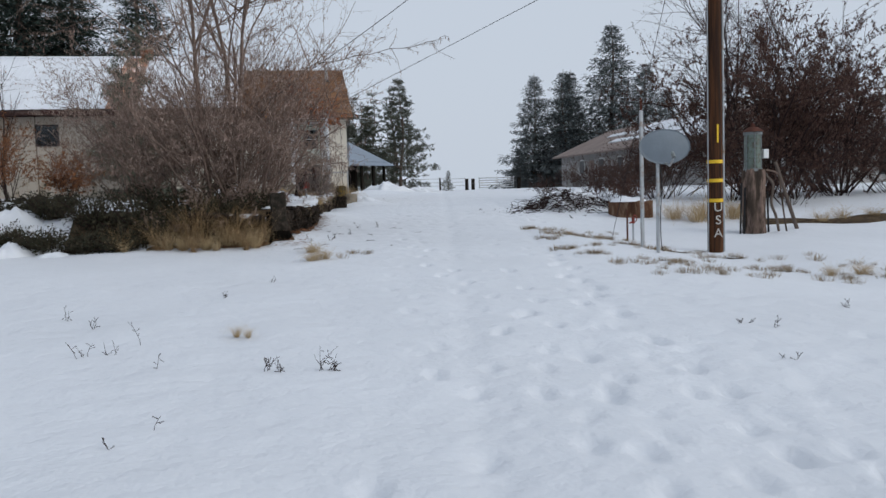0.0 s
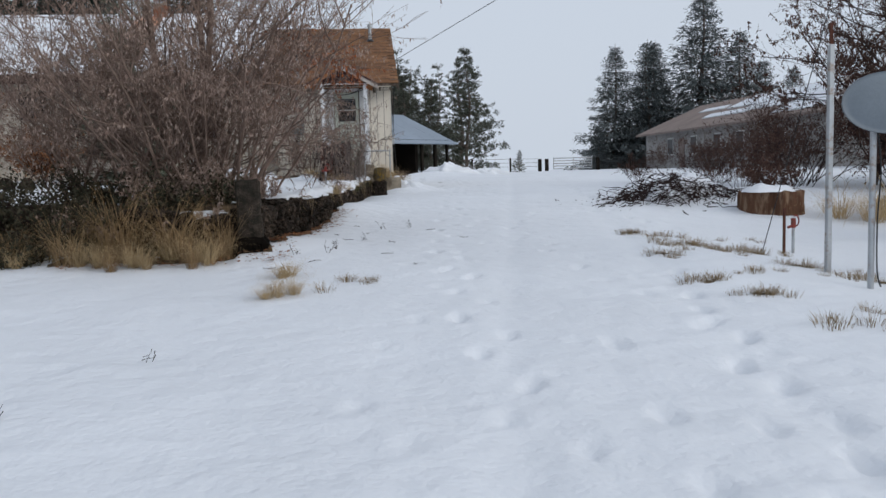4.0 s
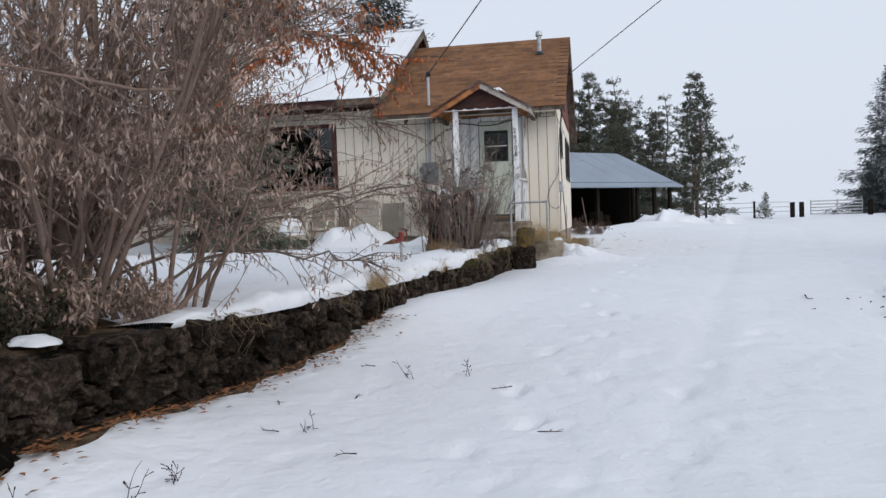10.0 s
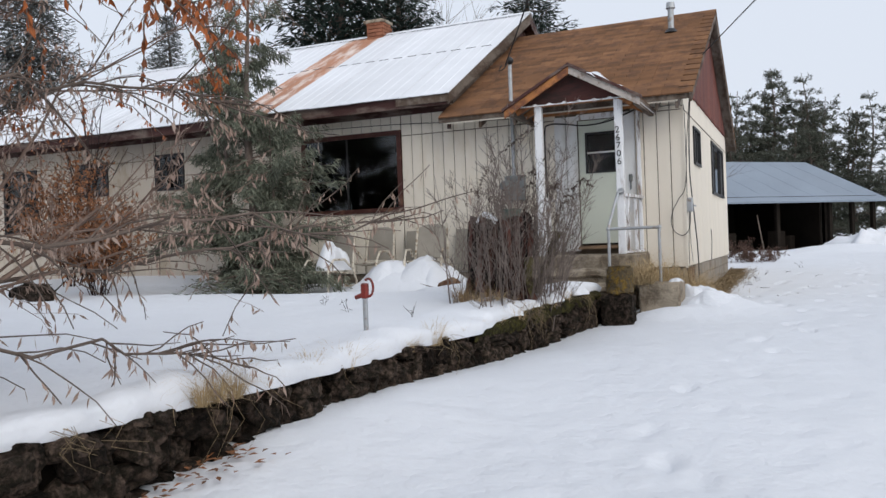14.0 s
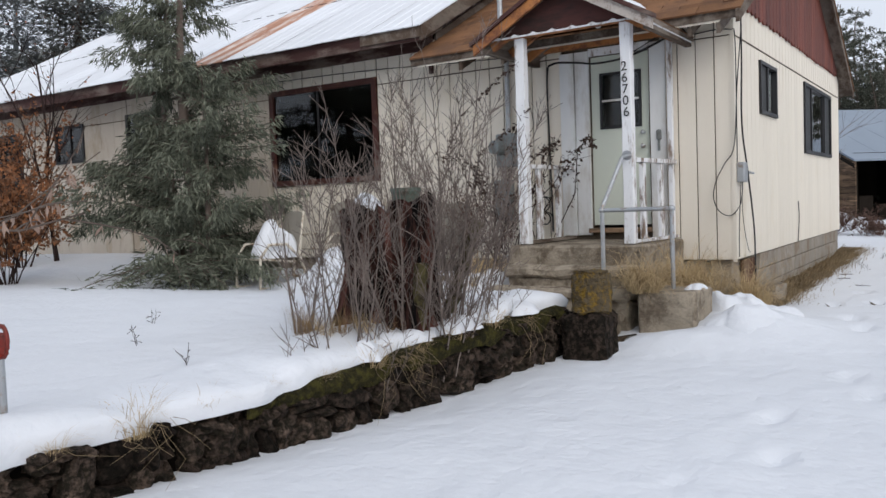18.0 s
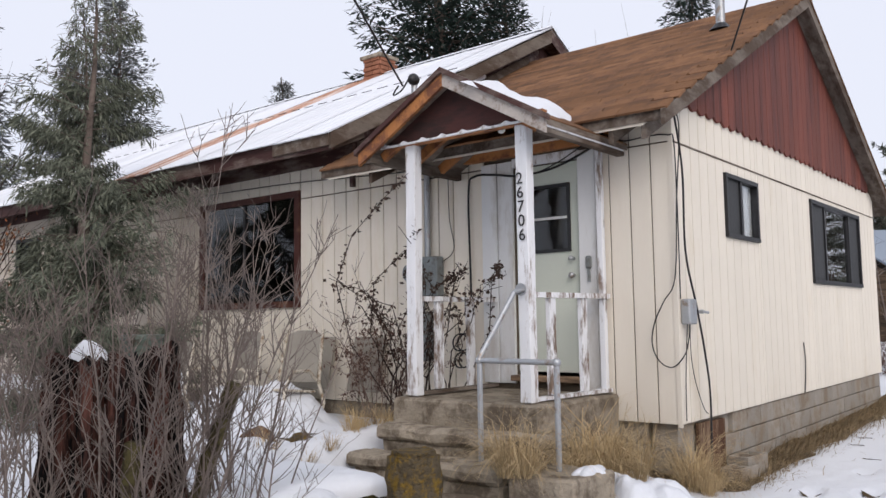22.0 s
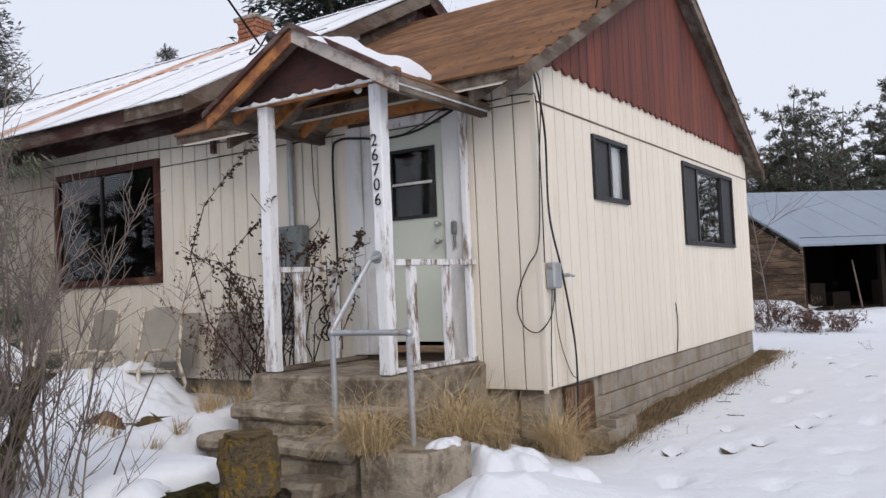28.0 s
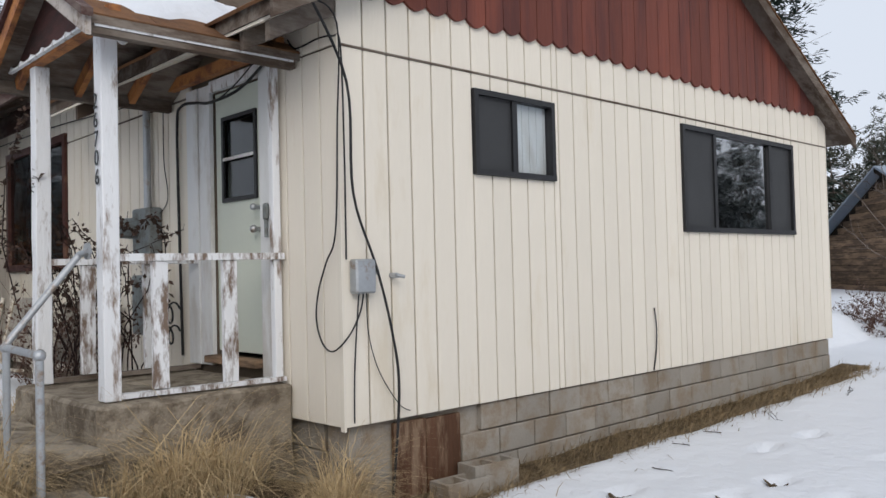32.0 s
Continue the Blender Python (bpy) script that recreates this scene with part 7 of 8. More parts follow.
for x, y, s_ in [(2.0, 28.85, 0.8), (2.12, 29.2, 0.9), (2.0, 29.5, 0.7), (2.48, 29.98, 0.85), (2.62, 29.9, 0.6), (1.85, 29.0, 1.0), (2.25, 29.4, 0.9), (1.9, 29.7, 0.8), (1.95, 29.25, 1.0), (2.42, 30.05, 0.8)]:
    tuft("fan", x, y, s_)
for x, y, s_ in [(1.90, 28.16, 0.8), (2.05, 28.18, 0.7), (1.82, 28.3, 0.8)]:
    tuft("droop", x, y, s_, 1.47, "long straw grass hanging over the concrete block")
tuft("fan", 1.97, 28.24, 0.75, 1.46, "long straw grass flopped over the concrete block")
tuft("long", 1.93, 28.32, 0.9, 1.46, "long straw grass flopped over the concrete block")
for x, y in [(0.1, 28.2), (0.25, 28.5), (-0.05, 28.6), (0.15, 27.9), (-0.2, 28.9), (0.0, 27.6)]:
    tuft("short", x, y, tr.uniform(0.7, 1.2))
hs = random.Random(61)
s = Soup()
for _ in range(110):
    y = hs.choice([18.35, 18.5, 19.9, 20.8, 23.4, 25.2, 25.4, 26.7, hs.uniform(17, 27)]) + hs.gauss(0, 0.10)
    x, z = float(wall_x(y)) + 0.03, float(wall_top(y)) + 0.02
    drop = hs.uniform(0.08, 0.42) * hs.random() ** 0.5
    pts = [Vector((x, y, z)), Vector((x + 0.04 + hs.uniform(0, 0.06), y + hs.uniform(-0.06, 0.06), z - 0.15 * drop)), Vector((x + 0.05 + hs.uniform(0, 0.09), y + hs.uniform(-0.13, 0.13), z - 0.6 * drop)), Vector((x + 0.05 + hs.uniform(0, 0.12), y + hs.uniform(-0.2, 0.2), z - drop))]
    s.tube(pts, [0.0018, 0.0016, 0.0014, 0.0008], 3)
solo("hanging_grass", s.mesh("hanging_grass", DULLGRASS), DULLGRASS, "dead straw strands hanging over the stone wall", "grass", kind="stuff")
# matted grass along the foundation
s = Soup()
gr = random.Random(23)
for _ in range(9000):
    y = gr.uniform(30.35, 38.1)
    x = SX + abs(gr.gauss(0, 0.22)) + 0.01
    d = Vector((gr.uniform(-0.2, 0.9), gr.uniform(-0.8, 0.8), gr.uniform(0.15, 0.9))).normalized()
    s.blade(Vector((x, y, gz(x, y) - 0.005)), d, gr.uniform(0.07, 0.22), 0.006, Vector((0.5, gr.uniform(-0.5, 0.5), -0.7)))
solo("foundation_grass", s.mesh("foundation_grass", DULLGRASS, False), DULLGRASS, "matted brown winter grass along the block foundation", "grass", kind="stuff")


def patch(name, pts_fn, material, label, nn=60, lift=0.012, sink=-0.04):
    """A thin bare strip of ground with an uneven edge: pts_fn gives its two edges at u."""
    s = Soup()
    for i in range(nn + 1):
        a, b = pts_fn(i / nn)
        for k in range(6):
            t = k / 5
            x, y = a[0] + (b[0] - a[0]) * t, a[1] + (b[1] - a[1]) * t
            edge = sink if k in (0, 5) else lift
            s.v.append(Vector((x, y, gz(x, y) + edge)))
    for i in range(nn):
        for k in range(5):
            s.f.append((6 * i + k, 6 * i + k + 1, 6 * i + 7 + k, 6 * i + 6 + k))
    return solo(name, s.mesh(name, material), material, label, "ground", kind="structure")


patch("bare_ground", lambda u: ((SX - 0.1, 30.25 + 7.95 * u), (SX + 0.40 + 0.10 * math.sin(u * 31) + 0.06 * math.sin(u * 77), 30.25 + 7.95 * u)), THATCH, "matted dead grass strip along the house", 120, 0.03)
patch("bare_ground", lambda u: ((1.66 - 0.0 * u, 28.62 + 1.6 * u), (2.45 + 0.12 * math.sin(u * 9) - 0.25 * (1 - u), 28.62 + 1.6 * u)), EARTH, "bare brown earth under the corner of the house", 40, 0.03)
patch("bare_ground", lambda u: ((-2.6 + 2.75 * u, 15.95 + 0.15 * math.sin(u * 8)), (-2.6 + 2.7 * u, 16.5 + 0.1 * math.sin(u * 11))), EARTH, "reddish leaf litter at the wall's corner", 40, 0.03)
patch("bare_ground", lambda u: ((float(wall_x(16.6 + 3.6 * u)) - 0.1, 16.6 + 3.6 * u), (float(wall_x(16.6 + 3.6 * u)) + 0.16 * (1 - u) + 0.07 * math.sin(u * 29) + 0.02, 16.6 + 3.6 * u)), EARTH, "bare earth and leaves along the foot of the wall", 60, 0.02)

patch("bare_ground", lambda u: ((-4.2 + 4.3 * u, 16.58 + 0.05 * math.sin(u * 8)), (-4.2 + 4.5 * u, 18.9 + 0.3 * math.sin(u * 11) - 0.9 * u)), EARTH, "dark leaf litter under the leafless shrubs", 40, 0.04, 0.03)
patch("bare_ground", lambda u: ((0.45 + 1.5 * u, 27.60 + 0.06 * math.sin(u * 9)), (0.45 + 1.5 * u, 28.02 + 0.05 * math.sin(u * 14))), EARTH, "wet dark earth at the foot of the steps", 30, 0.015)
# fallen leaves and twigs
s = Soup()
for _ in range(900):
    u = gr.random()
    y = gr.choice([gr.uniform(15.6, 16.6), gr.uniform(16.5, 21)])
    x = (gr.uniform(-2.4, 0.4) if y < 16.5 else float(wall_x(y)) + abs(gr.gauss(0, 0.16)))
    s.leaf(Vector((x, y, gz(x, y) + 0.03)), Vector((gr.uniform(-1, 1), gr.uniform(-1, 1), 0.1)), gr.uniform(0.04, 0.08), gr.uniform(0.02, 0.04))
solo("fallen_leaves", s.mesh("fallen_leaves", RUSTLEAF, False), RUSTLEAF, "withered reddish leaves fallen at the foot of the wall", "leaves", kind="stuff")


def weed(x, y, h, seed, n=3, label="dry dark weed stalk poking through the snow"):
    r = random.Random(seed)
    t = thing("weed", label, "weed", (x, y, gz(x, y)), "dry weeds")
    for _ in range(n):
        s = Soup()
        st = limb(r, (x + r.uniform(-0.05, 0.05), y + r.uniform(-0.05, 0.05), gz(x, y) - 0.02), (r.uniform(-0.5, 0.5), r.uniform(-0.5, 0.5), 1), h * r.uniform(0.6, 1), 5, 0.25)
        s.tube(st, taper(6, 0.003, 0.0015), 3)
        for _ in range(4):
            j = r.randrange(1, 5)
            s.tube(limb(r, st[j], rv(r) + Vector((0, 0, 0.4)), 0.05, 2, 0.3), [0.0018, 0.0018, 0.004], 3)
        part("stalk", s.mesh("stalk", DARKTWIG), DARKTWIG, t)


for i, (x, y, h, n_) in enumerate([(-1.33, 7.9, 0.4, 1), (-1.77, 7.42, 0.22, 3), (-1.55, 7.5, 0.18, 2), (-1.04, 6.8, 0.15, 1), (-0.21, 6.53, 0.2, 4), (-0.1, 6.45, 0.12, 3), (0.24, 6.39, 0.28, 4), (0.3, 6.35, 0.15, 4), (4.14, 6.83, 0.1, 3), (3.78, 5.61, 0.1, 2), (4.3, 6.6, 0.12, 2), (0.83, 16.23, 0.3, 2), (0.46, 16.02, 0.2, 2), (1.67, 18.92, 0.25, 2), (2.1, 19.02, 0.2, 2), (1.0, 16.5, 0.2, 3), (-0.9, 5.2, 0.15, 1), (-1.1, 4.9, 0.12, 1), (1.3, 17.5, 0.2, 2), (0.4, 24.3, 0.25, 2), (-0.5, 24.6, 0.2, 2), (-1.2, 25.3, 0.2, 2), (3.1, 34.5, 0.2, 2), (3.2, 36.0, 0.15, 2), (3.9, 38.5, 0.3, 2), (-0.8, 10.2, 0.12, 2), (-0.2, 11.3, 0.1, 2), (-2.4, 9.4, 0.2, 2), (5.6, 7.4, 0.1, 3), (-2.0, 8.8, 0.15, 3)]):
    weed(x, y, h, 200 + i, n_)


def twig_mesh(seed):
    r = random.Random(seed)
    s = Soup()
    st = limb(r, (-0.12, 0, 0.012), (1, 0, 0.05), 0.26, 4, 0.25)
    s.tube(st, taper(5, 0.007, 0.003), 4)
    for k in (1, 2, 3):
        s.tube(limb(r, st[k], (0.5, r.uniform(-1, 1), 0.1), 0.08, 2, 0.2), [0.004, 0.003, 0.002], 3)
    return s.mesh("fallen_twig", DARKTWIG)


tw_m = [twig_mesh(i) for i in range(3)]
for x, y in [(1.1, 17.4), (0.9, 18.0), (1.4, 18.3), (1.2, 19.2), (1.7, 17.0), (0.7, 15.6), (1.6, 16.0), (2.4, 18.6), (1.9, 15.2), (3.0, 33.0), (2.95, 33.6), (3.3, 32.2), (3.6, 36.4), (4.2, 35.2), (0.2, 15.3), (2.8, 17.6)]:
    ob = new("fallen_twig", tr.choice(tw_m))
    ob.matrix_basis = Matrix.LocRotScale((x, y, gz(x, y) + 0.005), Euler((0, 0, tr.uniform(0, 6.28))), (0.6, 0.6, 0.6))
    tagged(ob, "small dark twig lying on the snow", "twig", "fallen twigs")

# slush and dark ground at the bottom of the deepest footprints
for i, (x, y) in enumerate(PRINTS[:6]):
    s = Soup()
    s.v = [Vector((x, y - 0.02, gz(x, y - 0.02) + 0.03))]
    for k in range(14):
        a = 2 * math.pi * k / 14
        u, v = 0.075 * math.cos(a) * tr.uniform(0.5, 1.3), -0.02 + 0.075 * math.sin(a) * tr.uniform(0.5, 1.3)
        s.v.append(Vector((x + u, y + v, gz(x + u, y + v) + 0.024)))
    s.f = [(0, 1 + k, 1 + (k + 1) % 14) for k in range(14)]
    solo("footprint", s.mesh("footprint", EARTH), EARTH, "dark footprint trodden through the snow", "footprint", "footprints")
# dark low evergreen shrubs and snowy bank at the yard's south edge
def evergreen_shrub(x, y, rx, h, seed, label="low dark evergreen shrub under the leafless stems"):
    r = random.Random(seed)
    wood, lv = Soup(), Soup()
    for _ in range(46):
        a = r.uniform(0, 6.283)
        pts = limb(r, (r.uniform(-0.1, 0.1), r.uniform(-0.1, 0.1), 0), (math.cos(a), math.sin(a), r.uniform(0.2, 1.3) * h / rx), rx * r.uniform(0.6, 1.1), 4, 0.2)
        wood.tube(pts, taper(5, 0.012, 0.004), 3)
        for _ in range(42):
            j = r.randrange(1, 4)
            lv.leaf(pts[j].lerp(pts[j + 1], r.random()) + rv(r, 0.12), rv(r) + Vector((0, 0, 0.3)), r.uniform(0.05, 0.1), r.uniform(0.02, 0.04), rv(r))
    t = thing("evergreen_shrub", label, "shrub", (x, y, gz(x, y) - 0.03))
    part("branchwork", wood.mesh("branchwork", DARKTWIG), DARKTWIG, t).matrix_parent_inverse = Matrix()
    part("foliage", lv.mesh("foliage", DARKLEAF, False), DARKLEAF, t).matrix_parent_inverse = Matrix()


for i, (x, y, rx, h) in enumerate([(-2.9, 17.0, 0.8, 0.9), (-3.7, 17.4, 0.9, 1.0), (-2.0, 16.9, 0.7, 0.8), (-5.6, 18.6, 0.9, 0.7), (-6.7, 18.9, 0.9, 0.7), (-7.6, 20.0, 0.9, 1.2), (-5.0, 19.4, 0.8, 0.7), (-8.3, 18.8, 0.9, 0.8), (-1.2, 17.1, 0.7, 0.7), (-4.6, 17.9, 0.9, 0.9), (-0.7, 17.5, 0.6, 0.6), (-1.6, 17.8, 0.8, 0.7), (-2.6, 18.0, 0.8, 0.8), (-9.3, 19.2, 0.9, 0.8), (-6.2, 17.9, 0.7, 0.5), (-7.5, 18.2, 0.7, 0.5), (-3.9, 16.7, 0.7, 0.6), (-3.1, 16.5, 0.6, 0.6), (-4.7, 16.9, 0.7, 0.6), (-2.4, 16.6, 0.6, 0.7), (-5.6, 17.3, 0.7, 0.4), (-6.6, 17.6, 0.8, 0.4), (-7.8, 17.4, 0.7, 0.4)]):
    evergreen_shrub(x, y, rx if x > -4.4 else rx * 0.85, h if x > -4.4 else h * 0.75, 300 + i)
for i, (x, y, rx, ry, h) in enumerate([(-5.5, 18.4, 0.7, 0.5, 0.32), (-6.5, 18.9, 0.8, 0.5, 0.4), (-4.8, 19.4, 0.6, 0.5, 0.4), (-7.3, 19.3, 0.6, 0.5, 0.35), (-6.0, 20.3, 0.9, 0.6, 0.45), (-5.2, 16.6, 0.6, 0.4, 0.35), (-6.2, 17.1, 0.7, 0.4, 0.5), (-5.4, 17.7, 0.6, 0.4, 0.55), (-7.2, 17.2, 0.6, 0.4, 0.4), (-8.2, 17.6, 0.6, 0.5, 0.5), (-4.3, 16.3, 0.35, 0.25, 0.2)]):
    lump("snow_mound", x, y, rx * 0.8, ry * 0.8, h * 0.55, gz, 330 + i, "rounded white snow heap among dark shrubs", 14)
lump("snow_mound", -0.30, 17.1, 0.18, 0.13, 0.07, lambda x, y: float(wall_top(17)) + 0.0, 340, "small white snow cap on the stone wall", 10)
for i, (y, dx, rx, ry, h) in enumerate([(24.7, 0.22, 0.16, 0.22, 0.09), (25.2, 0.15, 0.14, 0.2, 0.10), (25.65, 0.2, 0.15, 0.17, 0.08), (26.1, 0.12, 0.15, 0.2, 0.10), (26.5, 0.2, 0.14, 0.16, 0.09), (26.85, 0.12, 0.13, 0.18, 0.09)]):
    lump("snow_mound", float(wall_x(y)) - dx, y, rx, ry, h, lambda x, y: float(wall_top(y)) + 0.05, 370 + i, "small melting snow lump on the stone wall", 12)
lump("snow_mound", -2.35, 29.0, 0.45, 0.5, 0.13, gz, 341, "rounded white snow heap below the window", 18)
lump("snow_mound", -1.50, 29.0, 0.5, 0.5, 0.16, gz, 348, "smooth white snow heap below the window", 18)
lump("snow_mound", -1.15, 28.9, 0.5, 0.45, 0.15, gz, 342, "rounded white snow heap below the window", 18)
lump("snow_mound", -0.35, 27.5, 0.7, 0.6, 0.10, gz, 343, "rounded white snow heap beside the steps", 18)
lump("snow_mound", 2.33, 28.55, 0.10, 0.14, 0.06, lambda x, y: 1.482, 345, "melting white snow patch on the concrete block", 20)
lump("snow_mound", 2.52, 28.98, 0.36, 0.26, 0.22, gz, 351, "melting white snow heap behind the concrete block", 24)
lump("snow_mound", 2.86, 29.15, 0.26, 0.26, 0.10, gz, 352, "melting white snow heap beside the concrete block", 24)
lump("snow_mound", 2.68, 28.48, 0.38, 0.46, 0.08, gz, 344, "melting white snow heap beside the concrete block", 32)
lump("snow_mound", 6.1, 49.3, 1.4, 0.6, 0.45, gz, 346, "ploughed white snow heap before the shed", 18)
lump("snow_mound", 8.4, 51.5, 1.2, 0.6, 0.35, gz, 347, "ploughed white snow heap before the shed", 18)


def rock(x, y, rx, ry, h, seed, label, material=STONE):
    r = random.Random(seed)
    bm = bmesh.new()
    for _ in range(26):
        v = Vector((r.gauss(0, 1), r.gauss(0, 1), r.gauss(0, 1))).normalized()
        bm.verts.new((x + v.x * rx, y + v.y * ry, gz(x, y) + v.z * h * 0.7 + h * 0.25))
    hull = bmesh.ops.convex_hull(bm, input=bm.verts[:])
    bmesh.ops.bevel(bm, geom=bm.edges[:], offset=0.02, segments=1, affect="EDGES")
    solo("rock", bm, material, label, "rock", "rocks in the yard")


rock(-0.88, 28.22, 0.22, 0.17, 0.27, 1, "rounded reddish brown rock in the snow", HATCHWOOD)
rock(-0.30, 28.30, 0.20, 0.15, 0.11, 2, "dull grey rock in the snow", PIER)
for i, (x, y, a, h) in enumerate([(-7.2, 26.2, 0.25, 0.3), (-7.8, 26.5, 0.2, 0.25), (-6.6, 25.9, 0.22, 0.3), (-8.4, 26.1, 0.25, 0.2)]):
    rock(x, y, a, a * 0.8, h, 10 + i, "dark rock capped with snow in the yard")
s2 = thing("tree_stump", "old brown tree stump at the yard's edge", "stump", (-12.3, 27.6, gz(-12.3, 27.6)))
bm = rod(bmesh.new(), (-12.3, 27.6, 1.5), (-12.3, 27.6, 2.55), 0.48, 0.34, n=16)
part("trunk", bm, STUMPWOOD, s2)
lump("stump_snow", -12.3, 27.6, 0.2, 0.2, 0.1, lambda x, y: 2.55, 16, "small white snow cap on the old stump", 8)

# ---- lawn chairs and boards below the window ----
def lawn_chair(x, y, turn, label, z):
    """A metal shell chair with bent tube arms."""
    t = thing("lawn_chair", label, "chair", (x, y, z), "lawn chairs")
    t.rotation_euler = (0, 0, turn)
    t.scale = (1.12, 1, 1)
    def local(ob):
        ob.matrix_parent_inverse = Matrix()
        return ob
    s = Soup()
    for side in (-1, 1):
        for pts in ([(0.27 * side, -0.3, 0.0), (0.27 * side, -0.28, 0.4), (0.27 * side, -0.15, 0.56), (0.27 * side, 0.1, 0.56), (0.27 * side, 0.22, 0.45)], [(0.27 * side, -0.3, 0.02), (0.27 * side, 0.0, 0.0), (0.27 * side, 0.3, 0.02), (0.27 * side, 0.36, 0.2), (0.25 * side, 0.3, 0.42), (0.22 * side, 0.42, 0.98)]):
            s = Soup()
            s.tube([Vector(p) for p in pts], [0.019] * len(pts), 6)
            local(part("arm" if pts[-1][2] < 0.6 else "leg", s.mesh("arm", CHAIRPAINT), CHAIRPAINT, t))
    for k in range(5):
        local(part("slat", boxed(-0.25, 0.25, -0.26 + 0.105 * k, -0.17 + 0.105 * k, 0.37 - 0.012 * k, 0.39 - 0.012 * k, bevel=0.004), CHAIRPAINT, t))
    bm = bmesh.new()
    prism(bm, [(-0.21, 0.0), (-0.235, 0.35), (-0.20, 0.53), (-0.10, 0.57), (0.10, 0.57), (0.20, 0.53), (0.235, 0.35), (0.21, 0.0)], "y", -0.01, 0.012)
    bmesh.ops.transform(bm, matrix=Matrix.Translation((0, 0.30, 0.42)) @ Matrix.Rotation(-0.25, 4, "X"), verts=bm.verts[:])
    local(part("backrest", bm, CHAIRMESH, t, "tan-grey woven back panel"))
    return t


lawn_chair(-3.18, 28.52, radians(-14), "ivory metal lawn chair heaped with snow", gz(-3.18, 28.4) - 0.02)
lawn_chair(-2.72, 29.12, radians(-4), "ivory metal lawn chair half buried in snow", 1.45)
lawn_chair(-1.66, 29.12, radians(10), "ivory metal lawn chair half buried in snow", 1.46)
lump("chair_snow", -3.12, 28.6, 0.24, 0.24, 0.40, lambda x, y: gz(-3.18, 28.4) + 0.38, 350, "white snow heap on the lawn chair seat", 14)
for x, w in ((-1.55, 0.48), (-2.5, 0.62)):
    bm = bmesh.new()
    vs = [(x, 29.98, 1.75), (x + w, 29.98, 1.75), (x + w, 30.12, 2.35), (x, 30.12, 2.35)]
    a = [bm.verts.new(v) for v in vs]
    b = [bm.verts.new((v[0], v[1] + 0.025, v[2])) for v in vs]
    bm.faces.new(a)
    bm.faces.new(b[::-1])
    for i in range(4):
        bm.faces.new((a[i], b[i], b[(i + 1) % 4], a[(i + 1) % 4]))
    solo("leaning_board", bm, CHAIRMESH, "tan-grey board leaning on the cream wall", "board")

# yard hydrant with its pump head
def hydrant(x, y, z, h, label):
    t = thing("yard_hydrant", label, "hydrant", (x, y, z))
    part("pipe", rod(bmesh.new(), (x, y, z - 0.1), (x, y, z + h * 0.72), 0.021, n=12), GALV, t, "galvanised standpipe")
    bm = boxed(x - 0.028, x + 0.028, y - 0.028, y + 0.028, z + h * 0.70, z + h * 0.98, bevel=0.01)
    rod(bm, (x, y, z + h * 0.78), (x - 0.085, y - 0.01, z + h * 0.72), 0.022, 0.018)
    part("head", bm, REDPAINT, t)
    s = Soup()
    ring = [Vector((x + 0.035 + 0.045 * math.cos(a), y, z + h * 0.90 + 0.075 * math.sin(a))) for a in np.linspace(2.2, -2.6, 12)]
    s.tube(ring, [0.011] * 12, 6)
    part("lever", s.mesh("lever", REDPAINT), REDPAINT, t)


hydrant(0.58, 23.05, gz(0.58, 23.05), 0.46, "red-headed yard hydrant in the snowy yard")
hydrant(7.25, 16.3, gz(7.25, 16.3), 0.5, "small red-headed yard hydrant in the snow")
solo("stake", boxed(7.10, 7.13, 16.28, 16.31, gz(7.1, 16.3) - 0.1, gz(7.1, 16.3) + 0.62), RUST, "thin rusty stake beside the small hydrant", "stake")

# loose concrete blocks by the hatch
def loose_block(x, y, z, turn):
    t = thing("concrete_block", "loose grey hollow concrete block by the foundation", "concrete block", (x, y, z), "loose blocks")
    t.rotation_euler = (0, 0, turn)
    bm = bmesh.new()
    for a in ((-0.2, 0.2, -0.1, -0.07), (-0.2, 0.2, 0.07, 0.1), (-0.2, -0.17, -0.07, 0.07), (0.17, 0.2, -0.07, 0.07), (-0.015, 0.015, -0.07, 0.07)):
        box(bm, *a, 0, 0.19)
    part("body", bm, BLOCK, t).matrix_parent_inverse = Matrix()


loose_block(2.46, 31.05, gz(2.46, 31.05) - 0.04, 1.5)
loose_block(2.43, 31.35, gz(2.43, 31.35) + 0.02, 1.45)

# ---- utility pole, dish, posts ----
PX, PY = 7.9, 14.07
pz = gz(PX, PY)
pole = thing("utility_pole", "dark creosoted utility pole with yellow bands and painted letters", "utility pole", (PX, PY, pz))
part("shaft", rod(bmesh.new(), (PX, PY, pz - 0.3), (PX, PY, 9.6), 0.145, 0.115, n=20), POLEWOOD, pole)
for z in (1.87, 1.52, 1.15):
    part("band", rod(bmesh.new(), (PX, PY, z - 0.032), (PX, PY, z + 0.032), 0.146, 0.1455, n=20), YELLOW, pole, "yellow tape band")
part("conduit", rod(bmesh.new(), (PX + 0.16, PY - 0.03, pz), (PX + 0.15, PY - 0.03, 8.5), 0.022, n=8), GALV, pole, "thin galvanised ground conduit")
part("conduit", rod(bmesh.new(), (PX - 0.155, PY - 0.03, pz), (PX - 0.14, PY - 0.03, 8.5), 0.012, n=8), GALV, pole)
for i, ch in enumerate("USA"):
    letters(ch, 0.24, PALEPAINT, pole, pose(PX - 0.02, PY - 0.152, 1.02 - 0.24 * i, 90, 0, -14), "letter")
part("tag", boxed(PX - 0.035, PX - 0.005, PY - 0.152, PY - 0.142, 2.22, 2.55), YELLOW, pole, "yellow number tag")
